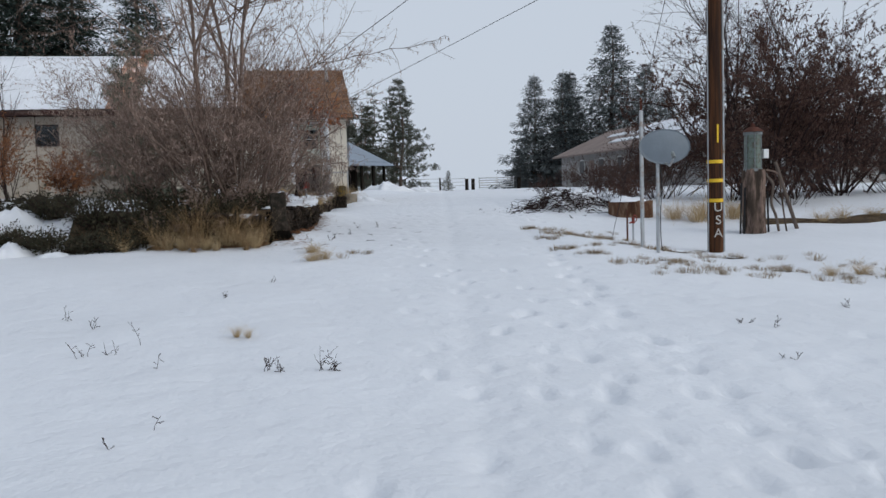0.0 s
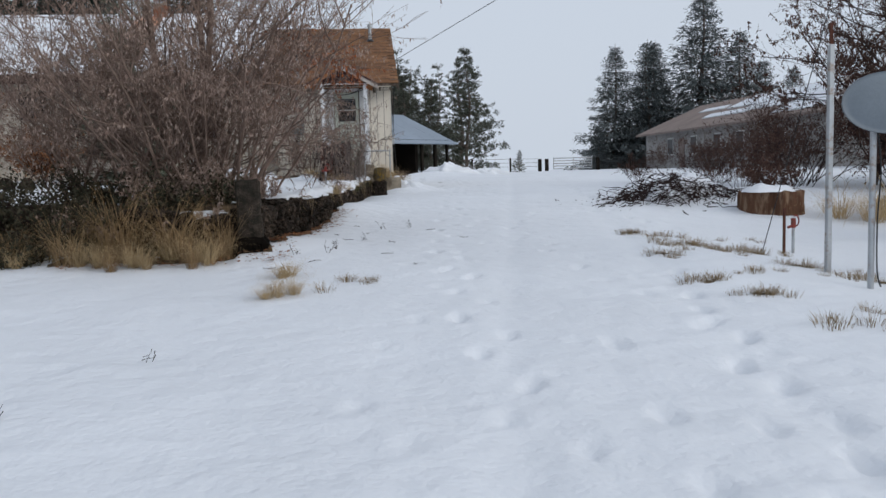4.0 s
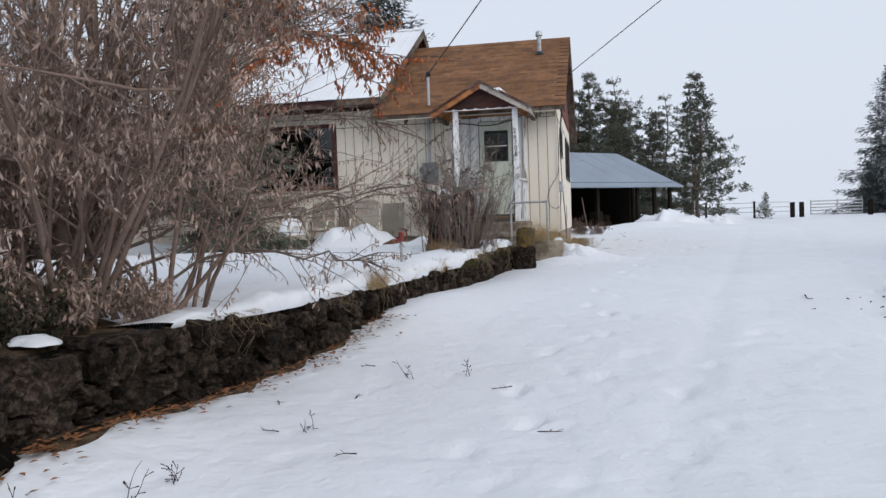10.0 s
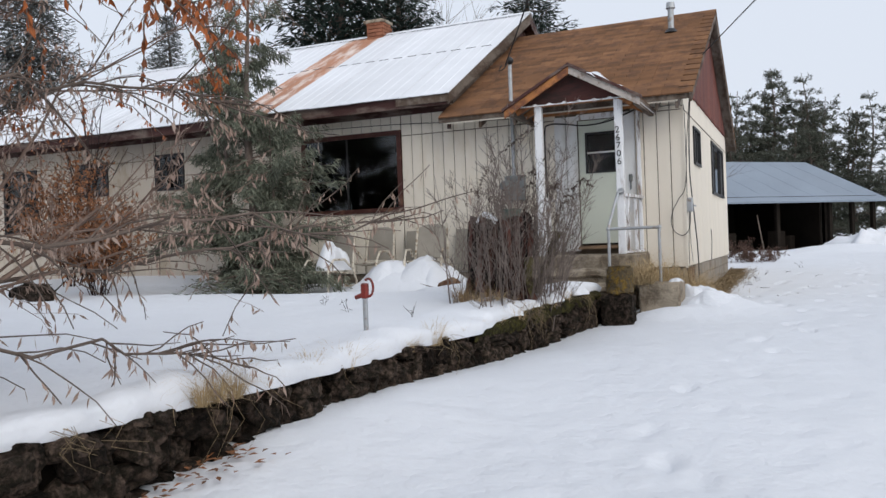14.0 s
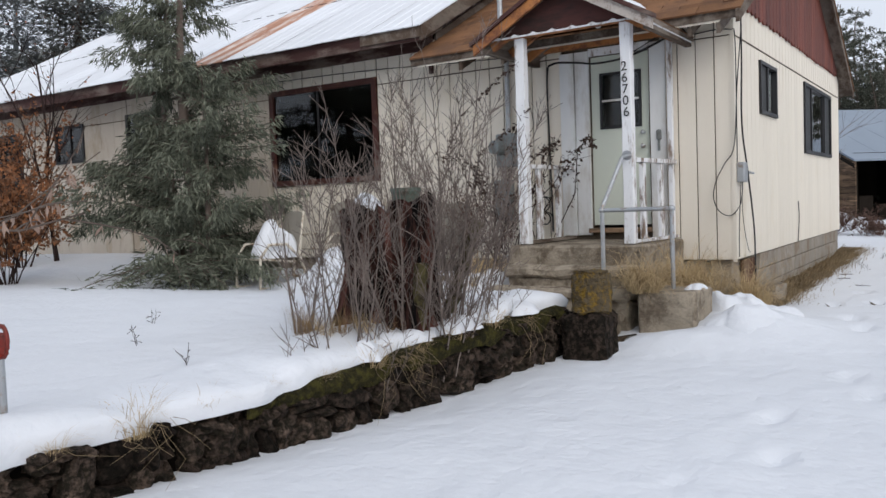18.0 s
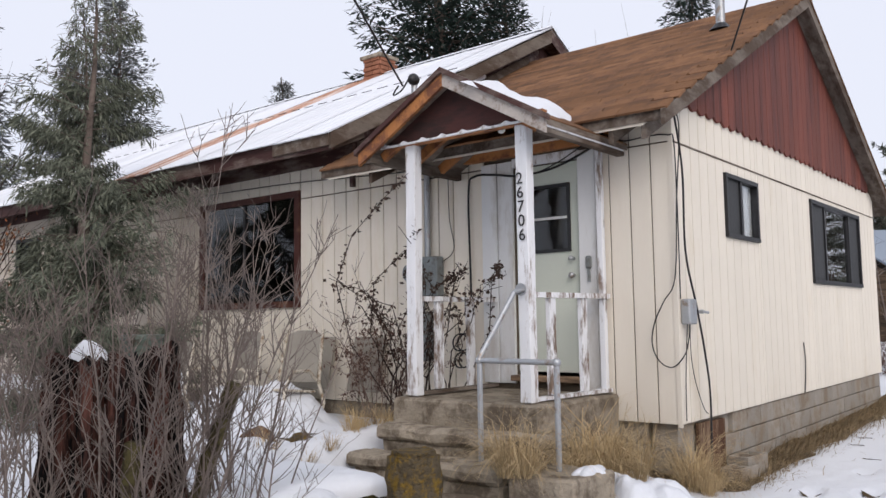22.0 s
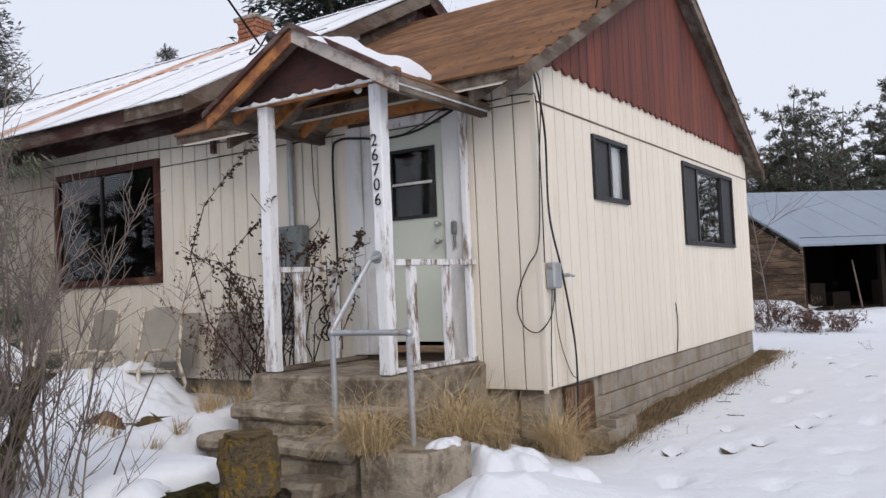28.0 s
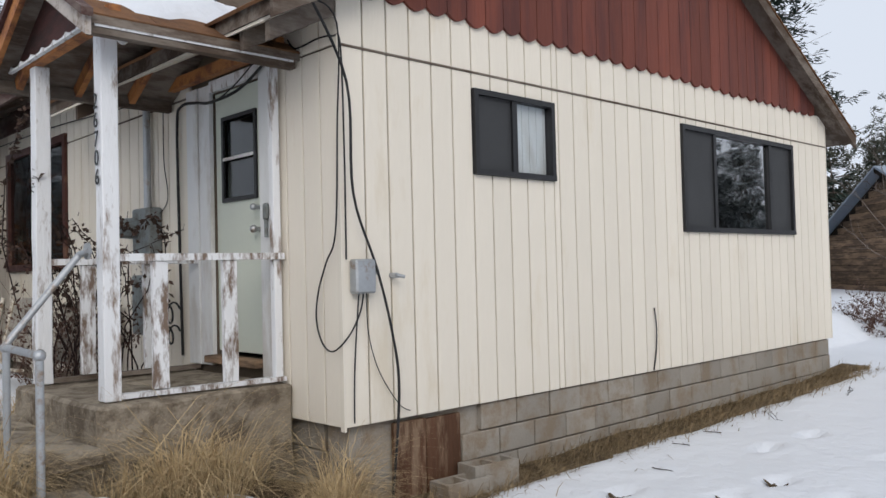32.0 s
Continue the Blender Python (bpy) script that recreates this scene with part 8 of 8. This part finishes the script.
part("crossarm", boxed(PX - 1.1, PX + 1.1, PY - 0.2, PY - 0.1, 9.1, 9.22), POLEWOOD, pole)


def wire(a, b, sag, r=0.011, label="thin black overhead wire"):
    a, b = Vector(a), Vector(b)
    pts = []
    for i in range(33):
        t = i / 32
        p = a.lerp(b, t)
        p.z -= 4 * sag * t * (1 - t)
        pts.append(p)
    s = Soup()
    s.tube(pts, [r] * 33, 5)
    solo("wire", s.mesh("wire", CABLE), CABLE, label, "wire", "overhead wires")


wire((PX - 0.1, PY, 9.3), (-0.40, 29.70, 4.97), 0.35, 0.011, "twisted black service wire to the house")
wire((29.0, -17, 14.7), (2.52, 31.15, 5.06), 0.0, 0.009)
wire((PX, PY, 8.6), (6.6, 15.9, 0.4), 0.0, 0.006, "thin steel guy wire beside the pole")

dish = thing("satellite_dish", "grey oval satellite dish on a steel pole", "satellite dish", (6.25, 13.04, gz(6.25, 13.04)))
dz_ = gz(6.25, 13.04)
part("pole", rod(bmesh.new(), (6.25, 13.04, dz_ - 0.2), (6.30, 13.12, 2.05), 0.03, n=12), GALV, dish)
s = Soup()
dm = look((6.38, 13.02, 2.12), (4.2, 0.0, 3.4)) @ Matrix.Rotation(0, 4, "Z")
for back in (0, 1):
    for j in range(9):
        rr = j / 8
        for i in range(32):
            a = 2 * math.pi * i / 32
            s.v.append(dm @ Vector((0.44 * rr * math.cos(a), 0.30 * rr * math.sin(a), -0.07 * rr * rr * -1 - 0.02 * back - 0.07)))
for back in (0, 1):
    o = back * 9 * 32
    for j in range(8):
        for i in range(32):
            s.f.append((o + j * 32 + i, o + j * 32 + (i + 1) % 32, o + (j + 1) * 32 + (i + 1) % 32, o + (j + 1) * 32 + i))
for i in range(32):
    s.f.append((8 * 32 + i, 8 * 32 + (i + 1) % 32, 17 * 32 + (i + 1) % 32, 17 * 32 + i))
part("reflector", s.mesh("reflector", DISH), DISH, dish)
for (x0, x1, y0, y1) in ((-0.1, 0.02, 0.13, 0.18), (0.03, 0.11, 0.06, 0.17), (-0.16, -0.05, 0.07, 0.10), (0.12, 0.15, 0.04, 0.08)):
    bm = boxed(x0, x1, y0, y1, -0.042, -0.036)
    bmesh.ops.transform(bm, matrix=dm, verts=bm.verts[:])
    part("marking", bm, WHITECLEAN if x1 > 0 and y1 > 0.12 else CABLE, dish)
s = Soup()
s.tube([dm @ Vector(p) for p in ((0, -0.28, 0.0), (0.0, -0.36, -0.25), (0, -0.25, -0.5))], [0.016] * 3, 6)
part("feed_arm", s.mesh("feed_arm", GALV), GALV, dish)
bm = rod(bmesh.new(), dm @ Vector((0, -0.25, -0.5)), dm @ Vector((0, -0.16, -0.42)), 0.035, 0.03)
part("feed_horn", bm, GREYBOX, dish)
cable("cable", [(6.30, 13.08, 1.95), (6.34, 13.05, 1.5), (6.30, 13.03, 1.0), (6.30, 13.02, 0.5), (6.33, 13.0, dz_ + 0.02)], 0.008, CABLE, dish)
mp_ = thing("metal_post", "thin galvanised sign post with a dark top", "post", (6.5, 14.2, gz(6.5, 14.2)))
part("shaft", boxed(6.47, 6.53, 14.17, 14.23, 0.0, 2.85, bevel=0.008), GALV, mp_)
part("cap", boxed(6.485, 6.515, 14.185, 14.215, 2.851, 3.08), RUST, mp_)
# the lantern on a rough post, with pipes and hose beside it
LX, LY = 10.2, 16.5
lz = gz(LX, LY)
lan = thing("lantern_post", "weathered post carrying a green metal lantern housing", "lantern", (LX, LY, lz))
s = Soup()
for i in range(14):
    for k in range(48):
        a = 2 * math.pi * k / 48
        w = Vector((math.cos(a) * 2.4, math.sin(a) * 2.4, i * 0.12))
        rr = 0.235 + 0.05 * noise.noise(w) + 0.03 * noise.noise(w * 3.0) - 0.05 * max(0.0, math.sin(3 * a + 0.5)) ** 5 + 0.09 * math.exp(-i * 0.8)
        s.v.append(Vector((LX + rr * math.cos(a), LY + rr * math.sin(a), lz - 0.2 + (1.74 - lz + 0.2) * i / 13 + (0.05 * noise.noise(w * 2) if i == 13 else 0))))
for i in range(13):
    for k in range(48):
        s.f.append((48 * i + k, 48 * i + (k + 1) % 48, 48 * i + 48 + (k + 1) % 48, 48 * i + 48 + k))
part("post", s.mesh("post", ROTPOST), ROTPOST, lan, "rotten pinkish grey stump post")
part("housing", rod(bmesh.new(), (LX - 0.02, LY, 1.72), (LX - 0.02, LY, 2.55), 0.18, 0.175, n=12), GREENGLASS, lan)
for k in range(6):
    a = math.pi * k / 3 + 0.2
    part("rib", rod(bmesh.new(), (LX - 0.02 + 0.185 * math.cos(a), LY + 0.185 * math.sin(a), 1.74), (LX - 0.02 + 0.18 * math.cos(a), LY + 0.18 * math.sin(a), 2.55), 0.012, n=6), GREYBOX, lan)
for z in (1.73, 2.53):
    part("ring", rod(bmesh.new(), (LX - 0.02, LY, z - 0.03), (LX - 0.02, LY, z + 0.03), 0.2, 0.2, n=18), GREYBOX, lan)
bm = rod(bmesh.new(), (LX - 0.02, LY, 2.562), (LX - 0.02, LY, 2.67), 0.245, 0.10, n=20)
rod(bm, (LX - 0.02, LY, 2.68), (LX - 0.02, LY, 2.76), 0.05, 0.03, n=10)
part("lid", bm, RUST, lan, "rusty round lid")
part("box", boxed(LX + 0.17, LX + 0.30, LY - 0.12, LY + 0.02, 1.98, 2.18, bevel=0.01), WHITECLEAN, lan)
for i, dx in enumerate((-0.36, -0.27, 0.33)):
    part("pipe", rod(bmesh.new(), (LX + dx, LY - 0.05, lz - 0.1), (LX + dx * 0.9, LY - 0.05, 1.45 - 0.1 * i), 0.022, n=8), CABLE, lan)
cable("hose", [(LX + 0.2, LY - 0.15, 1.6), (LX + 0.34, LY - 0.2, 1.4), (LX + 0.3, LY - 0.2, 1.0), (LX + 0.4, LY - 0.22, 0.7), (LX + 0.45, LY - 0.25, lz + 0.03)], 0.03, BARK, lan)
cable("hose", [(LX + 0.16, LY - 0.24, 1.72), (LX + 0.42, LY - 0.26, 1.62), (LX + 0.5, LY - 0.26, 1.2), (LX + 0.56, LY - 0.27, 0.75), (LX + 0.62, LY - 0.28, lz + 0.02)], 0.02, ROTPOST, lan, "pale frayed hose")
solo("leaning_pole", rod(bmesh.new(), (LX + 1.25, LY + 0.2, lz - 0.1), (LX + 0.72, LY + 0.3, 1.9), 0.045, 0.04, n=10), BARK, "dark pole leaning beside the lantern post", "pole")

# brush pile, log round and snow right of the drive
br2 = random.Random(55)
pile = thing("brush_pile", "flattened pile of dark cut branches dusted with snow", "brush pile", (7.6, 21.5, gz(7.6, 21.5)))
for g in range(6):
    s = Soup()
    for _ in range(150):
        x, y = 7.5 + br2.gauss(0, 0.7), 21.35 + br2.gauss(0, 0.5)
        pts = limb(br2, (x, y, gz(x, y) + br2.uniform(0.0, 0.42) * math.exp(-((x - 7.6) / 0.9) ** 2)), (br2.uniform(-1, 0.6), br2.uniform(-0.8, 0.8), br2.uniform(-0.3, 0.1)), br2.uniform(0.2, 0.6), 5, 0.35, -0.10)
        s.tube(pts, taper(6, br2.uniform(0.005, 0.014), 0.003), 4)
    tagged(part("brushwood", s.mesh("brushwood", DARKTWIG), DARKTWIG, pile), kind="stuff")
lump("snow_mound", 7.9, 21.6, 0.7, 0.5, 0.36, gz, 360, "white snow on the brush pile", 14)
lump("snow_mound", 7.3, 21.2, 0.45, 0.35, 0.24, gz, 362, "white snow on the brush pile", 12)
# a broad old stump under a slab of snow
log = thing("tree_stump", "broad low red-brown stump capped with snow", "stump", (8.65, 19.65, gz(8.65, 19.65)))
s = Soup()
for i in range(6):
    for k in range(90):
        a = 2 * math.pi * k / 90
        w = Vector((math.cos(a) * 4.0, math.sin(a) * 4.0, i * 0.12))
        rr = 1 + 0.12 * noise.noise(w * 0.6) + 0.07 * noise.noise(w * 2.2) - 0.06 * abs(noise.noise(w * 4.0)) ** 0.5 + 0.10 * math.exp(-i)
        u, v = 0.56 * rr * math.cos(a), 0.40 * rr * math.sin(a)
        s.v.append(Vector((u * 0.78 + v * 0.62, -u * 0.62 + v * 0.78, -0.12 + 0.095 * i + (0.03 * noise.noise(w * 1.5) if i == 5 else 0))))
for i in range(5):
    for k in range(90):
        s.f.append((90 * i + k, 90 * i + (k + 1) % 90, 90 * i + 90 + (k + 1) % 90, 90 * i + 90 + k))
s.f.append(tuple(range(450, 540)))
part("trunk", s.mesh("trunk", HATCHWOOD, False), HATCHWOOD, log).matrix_parent_inverse = Matrix()
lump("stump_snow", 8.65, 19.65, 0.50, 0.44, 0.13, lambda x, y: gz(8.65, 19.65) + 0.36, 361, "white snow slab on the broad stump", 14)
for i, (x, y, h) in enumerate([(9.8, 23.2, 1.5), (10.9, 22.8, 1.9), (11.6, 24.2, 2.4), (12.8, 25.6, 2.8), (10.2, 25.8, 1.6), (9.2, 21.0, 0.9), (13.6, 20.2, 1.8)]):
    bare_tree("thicket", "dark tangled brush behind the broad stump", (x, y, gz(x, y) - 0.05), h, 160 + i, 12, 0.8, (DARKTWIG, WINELEAF), 2, 5, (0.06, 0.024), 0.6, 7, 0.1, 0.006, "shrub")
for i, (x, y, rx, ry) in enumerate([(5.71, 16.19, 0.28, 0.12), (5.95, 15.7, 0.4, 0.13), (6.54, 15.9, 0.45, 0.14), (4.75, 13.3, 0.18, 0.08), (4.84, 12.45, 0.25, 0.09), (4.9, 15.0, 0.14, 0.07), (6.9, 13.6, 0.5, 0.16), (7.6, 12.9, 0.45, 0.14), (5.6, 11.4, 0.3, 0.1), (6.4, 14.6, 0.3, 0.1), (5.3, 17.3, 0.2, 0.1), (7.4, 11.2, 0.35, 0.1)]):
    q = random.Random(500 + i)
    s = Soup()
    s.v = [Vector((x, y, gz(x, y) + 0.012))]
    for k in range(22):
        a = 2 * math.pi * k / 22
        w = q.uniform(0.25, 1.15)
        u, v = x + 0.5 * rx * w * math.cos(a), y + 0.9 * ry * w * math.sin(a)
        s.v.append(Vector((u, v, gz(u, v) + 0.006)))
    s.f = [(0, 1 + k, 1 + (k + 1) % 22) for k in range(22)]
    solo("bare_ground", s.mesh("bare_ground", EARTH), EARTH, "thawed patch of dark earth beside the drive", "ground", kind="structure")
    for _ in range(7):
        tuft("dull", x + q.gauss(0, rx * 0.7), y + q.gauss(0, ry), q.uniform(0.35, 0.9))

# ---- the old shed with the blue-grey roof ----
BO = (1.2, 49.5, 1.25)
shed = thing("shed", "old open-fronted plank shed with a blue-grey metal roof", "shed", BO)
shed.rotation_euler = (0, 0, radians(45))


def sp(name, bm, material, parent=None, label=""):
    ob = part(name, bm, material, parent or shed, label)
    ob.matrix_parent_inverse = Matrix()
    return ob


SL, SW, SEAVE, SRIDGE = 8.0, 4.1, 2.1, 4.05
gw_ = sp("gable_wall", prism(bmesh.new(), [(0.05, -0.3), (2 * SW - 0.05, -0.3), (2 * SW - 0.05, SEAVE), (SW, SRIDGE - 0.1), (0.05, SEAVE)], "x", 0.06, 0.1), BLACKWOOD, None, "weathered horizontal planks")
z = -0.2
while z < SRIDGE - 0.2:
    zt = min(z + 0.2, SRIDGE - 0.1)
    reach = SW if z < SEAVE else SW * (SRIDGE - 0.15 - zt) / (SRIDGE - SEAVE)
    if reach > 0.15:
        for a, b in ((SW - reach, SW - 0.01), (SW + 0.01, SW + reach)):
            sp("plank", boxed(0.02 + br.uniform(0, 0.02), 0.06, a, b, z + 0.006, zt - 0.006), BARNWOOD, gw_)
    z += 0.2
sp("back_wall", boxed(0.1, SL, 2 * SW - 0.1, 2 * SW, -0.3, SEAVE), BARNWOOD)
# The inner walls are coloured near-black for the shade inside.
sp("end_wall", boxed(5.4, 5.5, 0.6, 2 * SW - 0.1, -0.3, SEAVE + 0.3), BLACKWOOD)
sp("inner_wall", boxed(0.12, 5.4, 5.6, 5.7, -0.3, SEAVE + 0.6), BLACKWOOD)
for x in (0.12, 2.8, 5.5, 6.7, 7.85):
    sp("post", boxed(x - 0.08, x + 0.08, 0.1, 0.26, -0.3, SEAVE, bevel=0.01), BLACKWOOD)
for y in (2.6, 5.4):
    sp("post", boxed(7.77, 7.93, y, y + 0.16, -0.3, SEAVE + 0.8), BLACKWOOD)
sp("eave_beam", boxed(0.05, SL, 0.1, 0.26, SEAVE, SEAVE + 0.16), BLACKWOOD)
for s_ in (0, 1):
    e0, e1 = (-0.35, SW) if not s_ else (2 * SW + 0.35, SW)
    ze = SRIDGE - (SRIDGE - SEAVE - 0.1) * (SW + 0.35) / SW
    roof = sp("roof", prism(bmesh.new(), [(e0, ze), (e1, SRIDGE), (e1, SRIDGE - 0.06), (e0, ze - 0.06)], "x", -0.3, SL + 0.3), BARNROOF, None, "blue-grey metal roof")
    n = 7
    for k in range(n + 1):
        x = -0.28 + (SL + 0.55) * k / n
        sp("seam", prism(bmesh.new(), [(e0, ze + 0.002), (e1, SRIDGE + 0.002), (e1, SRIDGE + 0.006), (e0, ze + 0.006)], "x", x, x + 0.014), BARNROOF, roof)
sp("fascia", prism(bmesh.new(), [(-0.35, SEAVE - 0.2), (SW, SRIDGE - 0.06), (SW, SRIDGE - 0.2), (-0.35, SEAVE - 0.32)], "x", -0.31, -0.28), BLACKWOOD)
# Crates take the same near-black, so the opening stays dark.
for i, (x, y, w, h) in enumerate([(1.2, 1.2, 0.5, 0.7), (2.2, 1.5, 0.7, 0.5), (3.6, 1.1, 0.5, 0.8), (4.6, 1.6, 0.6, 0.6)]):
    bx = Matrix.Translation(BO) @ Matrix.Rotation(radians(45), 4, "Z")
    p = bx @ Vector((x, y, 0))
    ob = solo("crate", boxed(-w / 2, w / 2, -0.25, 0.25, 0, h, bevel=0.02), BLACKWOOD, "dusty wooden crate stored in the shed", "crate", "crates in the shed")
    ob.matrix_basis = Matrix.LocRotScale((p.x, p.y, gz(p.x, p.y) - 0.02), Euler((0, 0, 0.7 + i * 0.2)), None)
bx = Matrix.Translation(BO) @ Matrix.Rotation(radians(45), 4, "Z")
# The floor's near-black stands for the shade inside the shed.
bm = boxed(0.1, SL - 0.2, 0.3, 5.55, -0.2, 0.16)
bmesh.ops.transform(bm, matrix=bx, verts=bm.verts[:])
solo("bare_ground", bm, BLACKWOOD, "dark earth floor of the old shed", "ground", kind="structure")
solo("leaning_pole", rod(bmesh.new(), (2.6, 50.6, 1.25), (2.35, 50.9, 2.8), 0.03, 0.025), GREYWOOD, "pale pole leaning in the shed", "pole")

# ---- the gate and fence at the end of the drive ----
gate = thing("farm_gate", "grey tubular steel farm gate across the drive", "gate", (16.2, 68, 1.45))
for k in range(5):
    part("rail", rod(bmesh.new(), (16.3, 68, 1.62 + 0.2 * k), (19.4, 68.2, 1.62 + 0.2 * k), 0.04, n=8), GALV, gate)
for x in (16.3, 17.9, 19.4):
    part("upright", rod(bmesh.new(), (x, 68 + 0.07 * (x - 16.3), 1.55), (x, 68 + 0.07 * (x - 16.3), 2.5), 0.035, n=8), GALV, gate)
for x in (15.75, 15.2, 19.8):
    solo("gate_post", boxed(x - 0.13, x + 0.13, 67.85, 68.1, 1.2, 2.4, bevel=0.03), BLACKWOOD, "thick dark wooden gate post", "post", "gate posts")
for i in range(16):
    x = 22.5 + i * 3.0 if i < 8 else 13.0 - (i - 8) * 3.0
    solo("fence_post", boxed(x - 0.06, x + 0.06, 68.5, 68.62, gz(x, 68.5) - 0.2, gz(x, 68.5) + 1.1), BLACKWOOD, "thin weathered fence post in the snow", "post", "fence posts")
for z in (0.4, 0.7, 1.0):
    for xa, xb in ((19.8, 44.0), (15.2, -8.0)):
        wire((xa, 68.55, gz(xa, 68.5) + z), (xb, 68.55, gz(xb, 68.5) + z), 0.03, 0.012, "thin rusty wire along the fence")

# ---- the neighbouring house across the drive ----
nb = thing("neighbour_house", "low pale house with a snow-patched grey roof", "house", (27, 54, 1.4))
part("wall", boxed(23, 32, 42, 66, 0.9, 4.0), FARWALL, nb)
for s_ in (0, 1):
    e, z0 = (22.4, 3.95) if not s_ else (32.6, 3.95)
    roof = part("roof", prism(bmesh.new(), [(e, z0), (27.5, 6.1), (27.5, 5.96), (e, z0 - 0.14)], "y", 41.4, 66.6), FARROOF, nb, "grey-brown roof with snow patches")
    if not s_:
        for i, (a, b, lo, hi) in enumerate([(44, 53, 0.35, 0.75), (47, 57, 0.55, 0.92), (52, 58, 0.3, 0.42), (42, 47, 0.1, 0.3), (58, 62, 0.6, 0.7)]):
            def on(u):
                return (e + (27.5 - e) * u, z0 + (6.1 - z0) * u)
            (x0, q0), (x1, q1) = on(lo), on(hi)
            part("snow_patch", prism(bmesh.new(), [(x0, q0 + 0.01), (x1, q1 + 0.01), (x1, q1 + 0.08), (x0, q0 + 0.07)], "y", a, b), SNOW, roof, "white snow patch")
for x0 in (41.4, 66.55):
    part("gable", prism(bmesh.new(), [(23, 4.0), (32, 4.0), (27.5, 5.95)], "y", x0 + 0.55 * (1 if x0 < 50 else -1), x0 + 0.6 * (1 if x0 < 50 else -1)), FARWALL, nb)
for y in (46.0, 50.5, 53.5, 57.0, 61.0):
    wn_ = part("window", boxed(22.93, 22.985, y - 0.5, y + 0.5, 2.3, 3.5), WHITECLEAN, nb)
    part("pane", boxed(22.90, 22.928, y - 0.42, y + 0.42, 2.38, 3.42), BLACKFRAME, wn_)
part("door", boxed(22.93, 22.985, 58.6, 59.5, 1.4, 3.4), FARROOF, nb)
for i, (x, y, h) in enumerate([(21.5, 60, 1.6), (20.8, 56, 1.8), (21, 50, 2.0), (19.5, 46, 2.2), (20.0, 42, 2.6), (17.5, 38, 2.6), (16.0, 33, 2.4)]):
    bare_tree("dead_shrub", "snow-dusted leafless shrub before the neighbouring house", (x, y, gz(x, y) - 0.05), h, 400 + i, 12, 0.6, (BARK, WINELEAF), 2, 3, (0.1, 0.03), 0.5, 6, 0.0, 0.008, "shrub")
ob_ = thing("outbuilding", "pale weathered outbuilding behind the thicket", "building", (29, 40, 0.6))
part("wall", boxed(25.5, 36, 34, 39.5, 0.2, 4.2), FARWALL, ob_)
part("roof", prism(bmesh.new(), [(33.6, 4.1), (36.75, 5.9), (39.9, 4.1), (36.75, 5.75)], "x", 25.1, 36.4), ROOFWHITE, ob_)
part("window", boxed(27.5, 28.7, 33.93, 33.99, 1.6, 2.7), BLACKFRAME, ob_)
part("lower_band", boxed(25.45, 36.05, 33.94, 39.55, 0.2, 1.0), GREYWOOD, ob_)
patch("bare_ground", lambda u: ((10.6 + 6 * u, 17.2 + 0.2 * math.sin(u * 9)), (10.8 + 6 * u, 18.2 + 0.25 * math.sin(u * 13))), EARTH, "bare brown earth under dry grass", 40, 0.03)
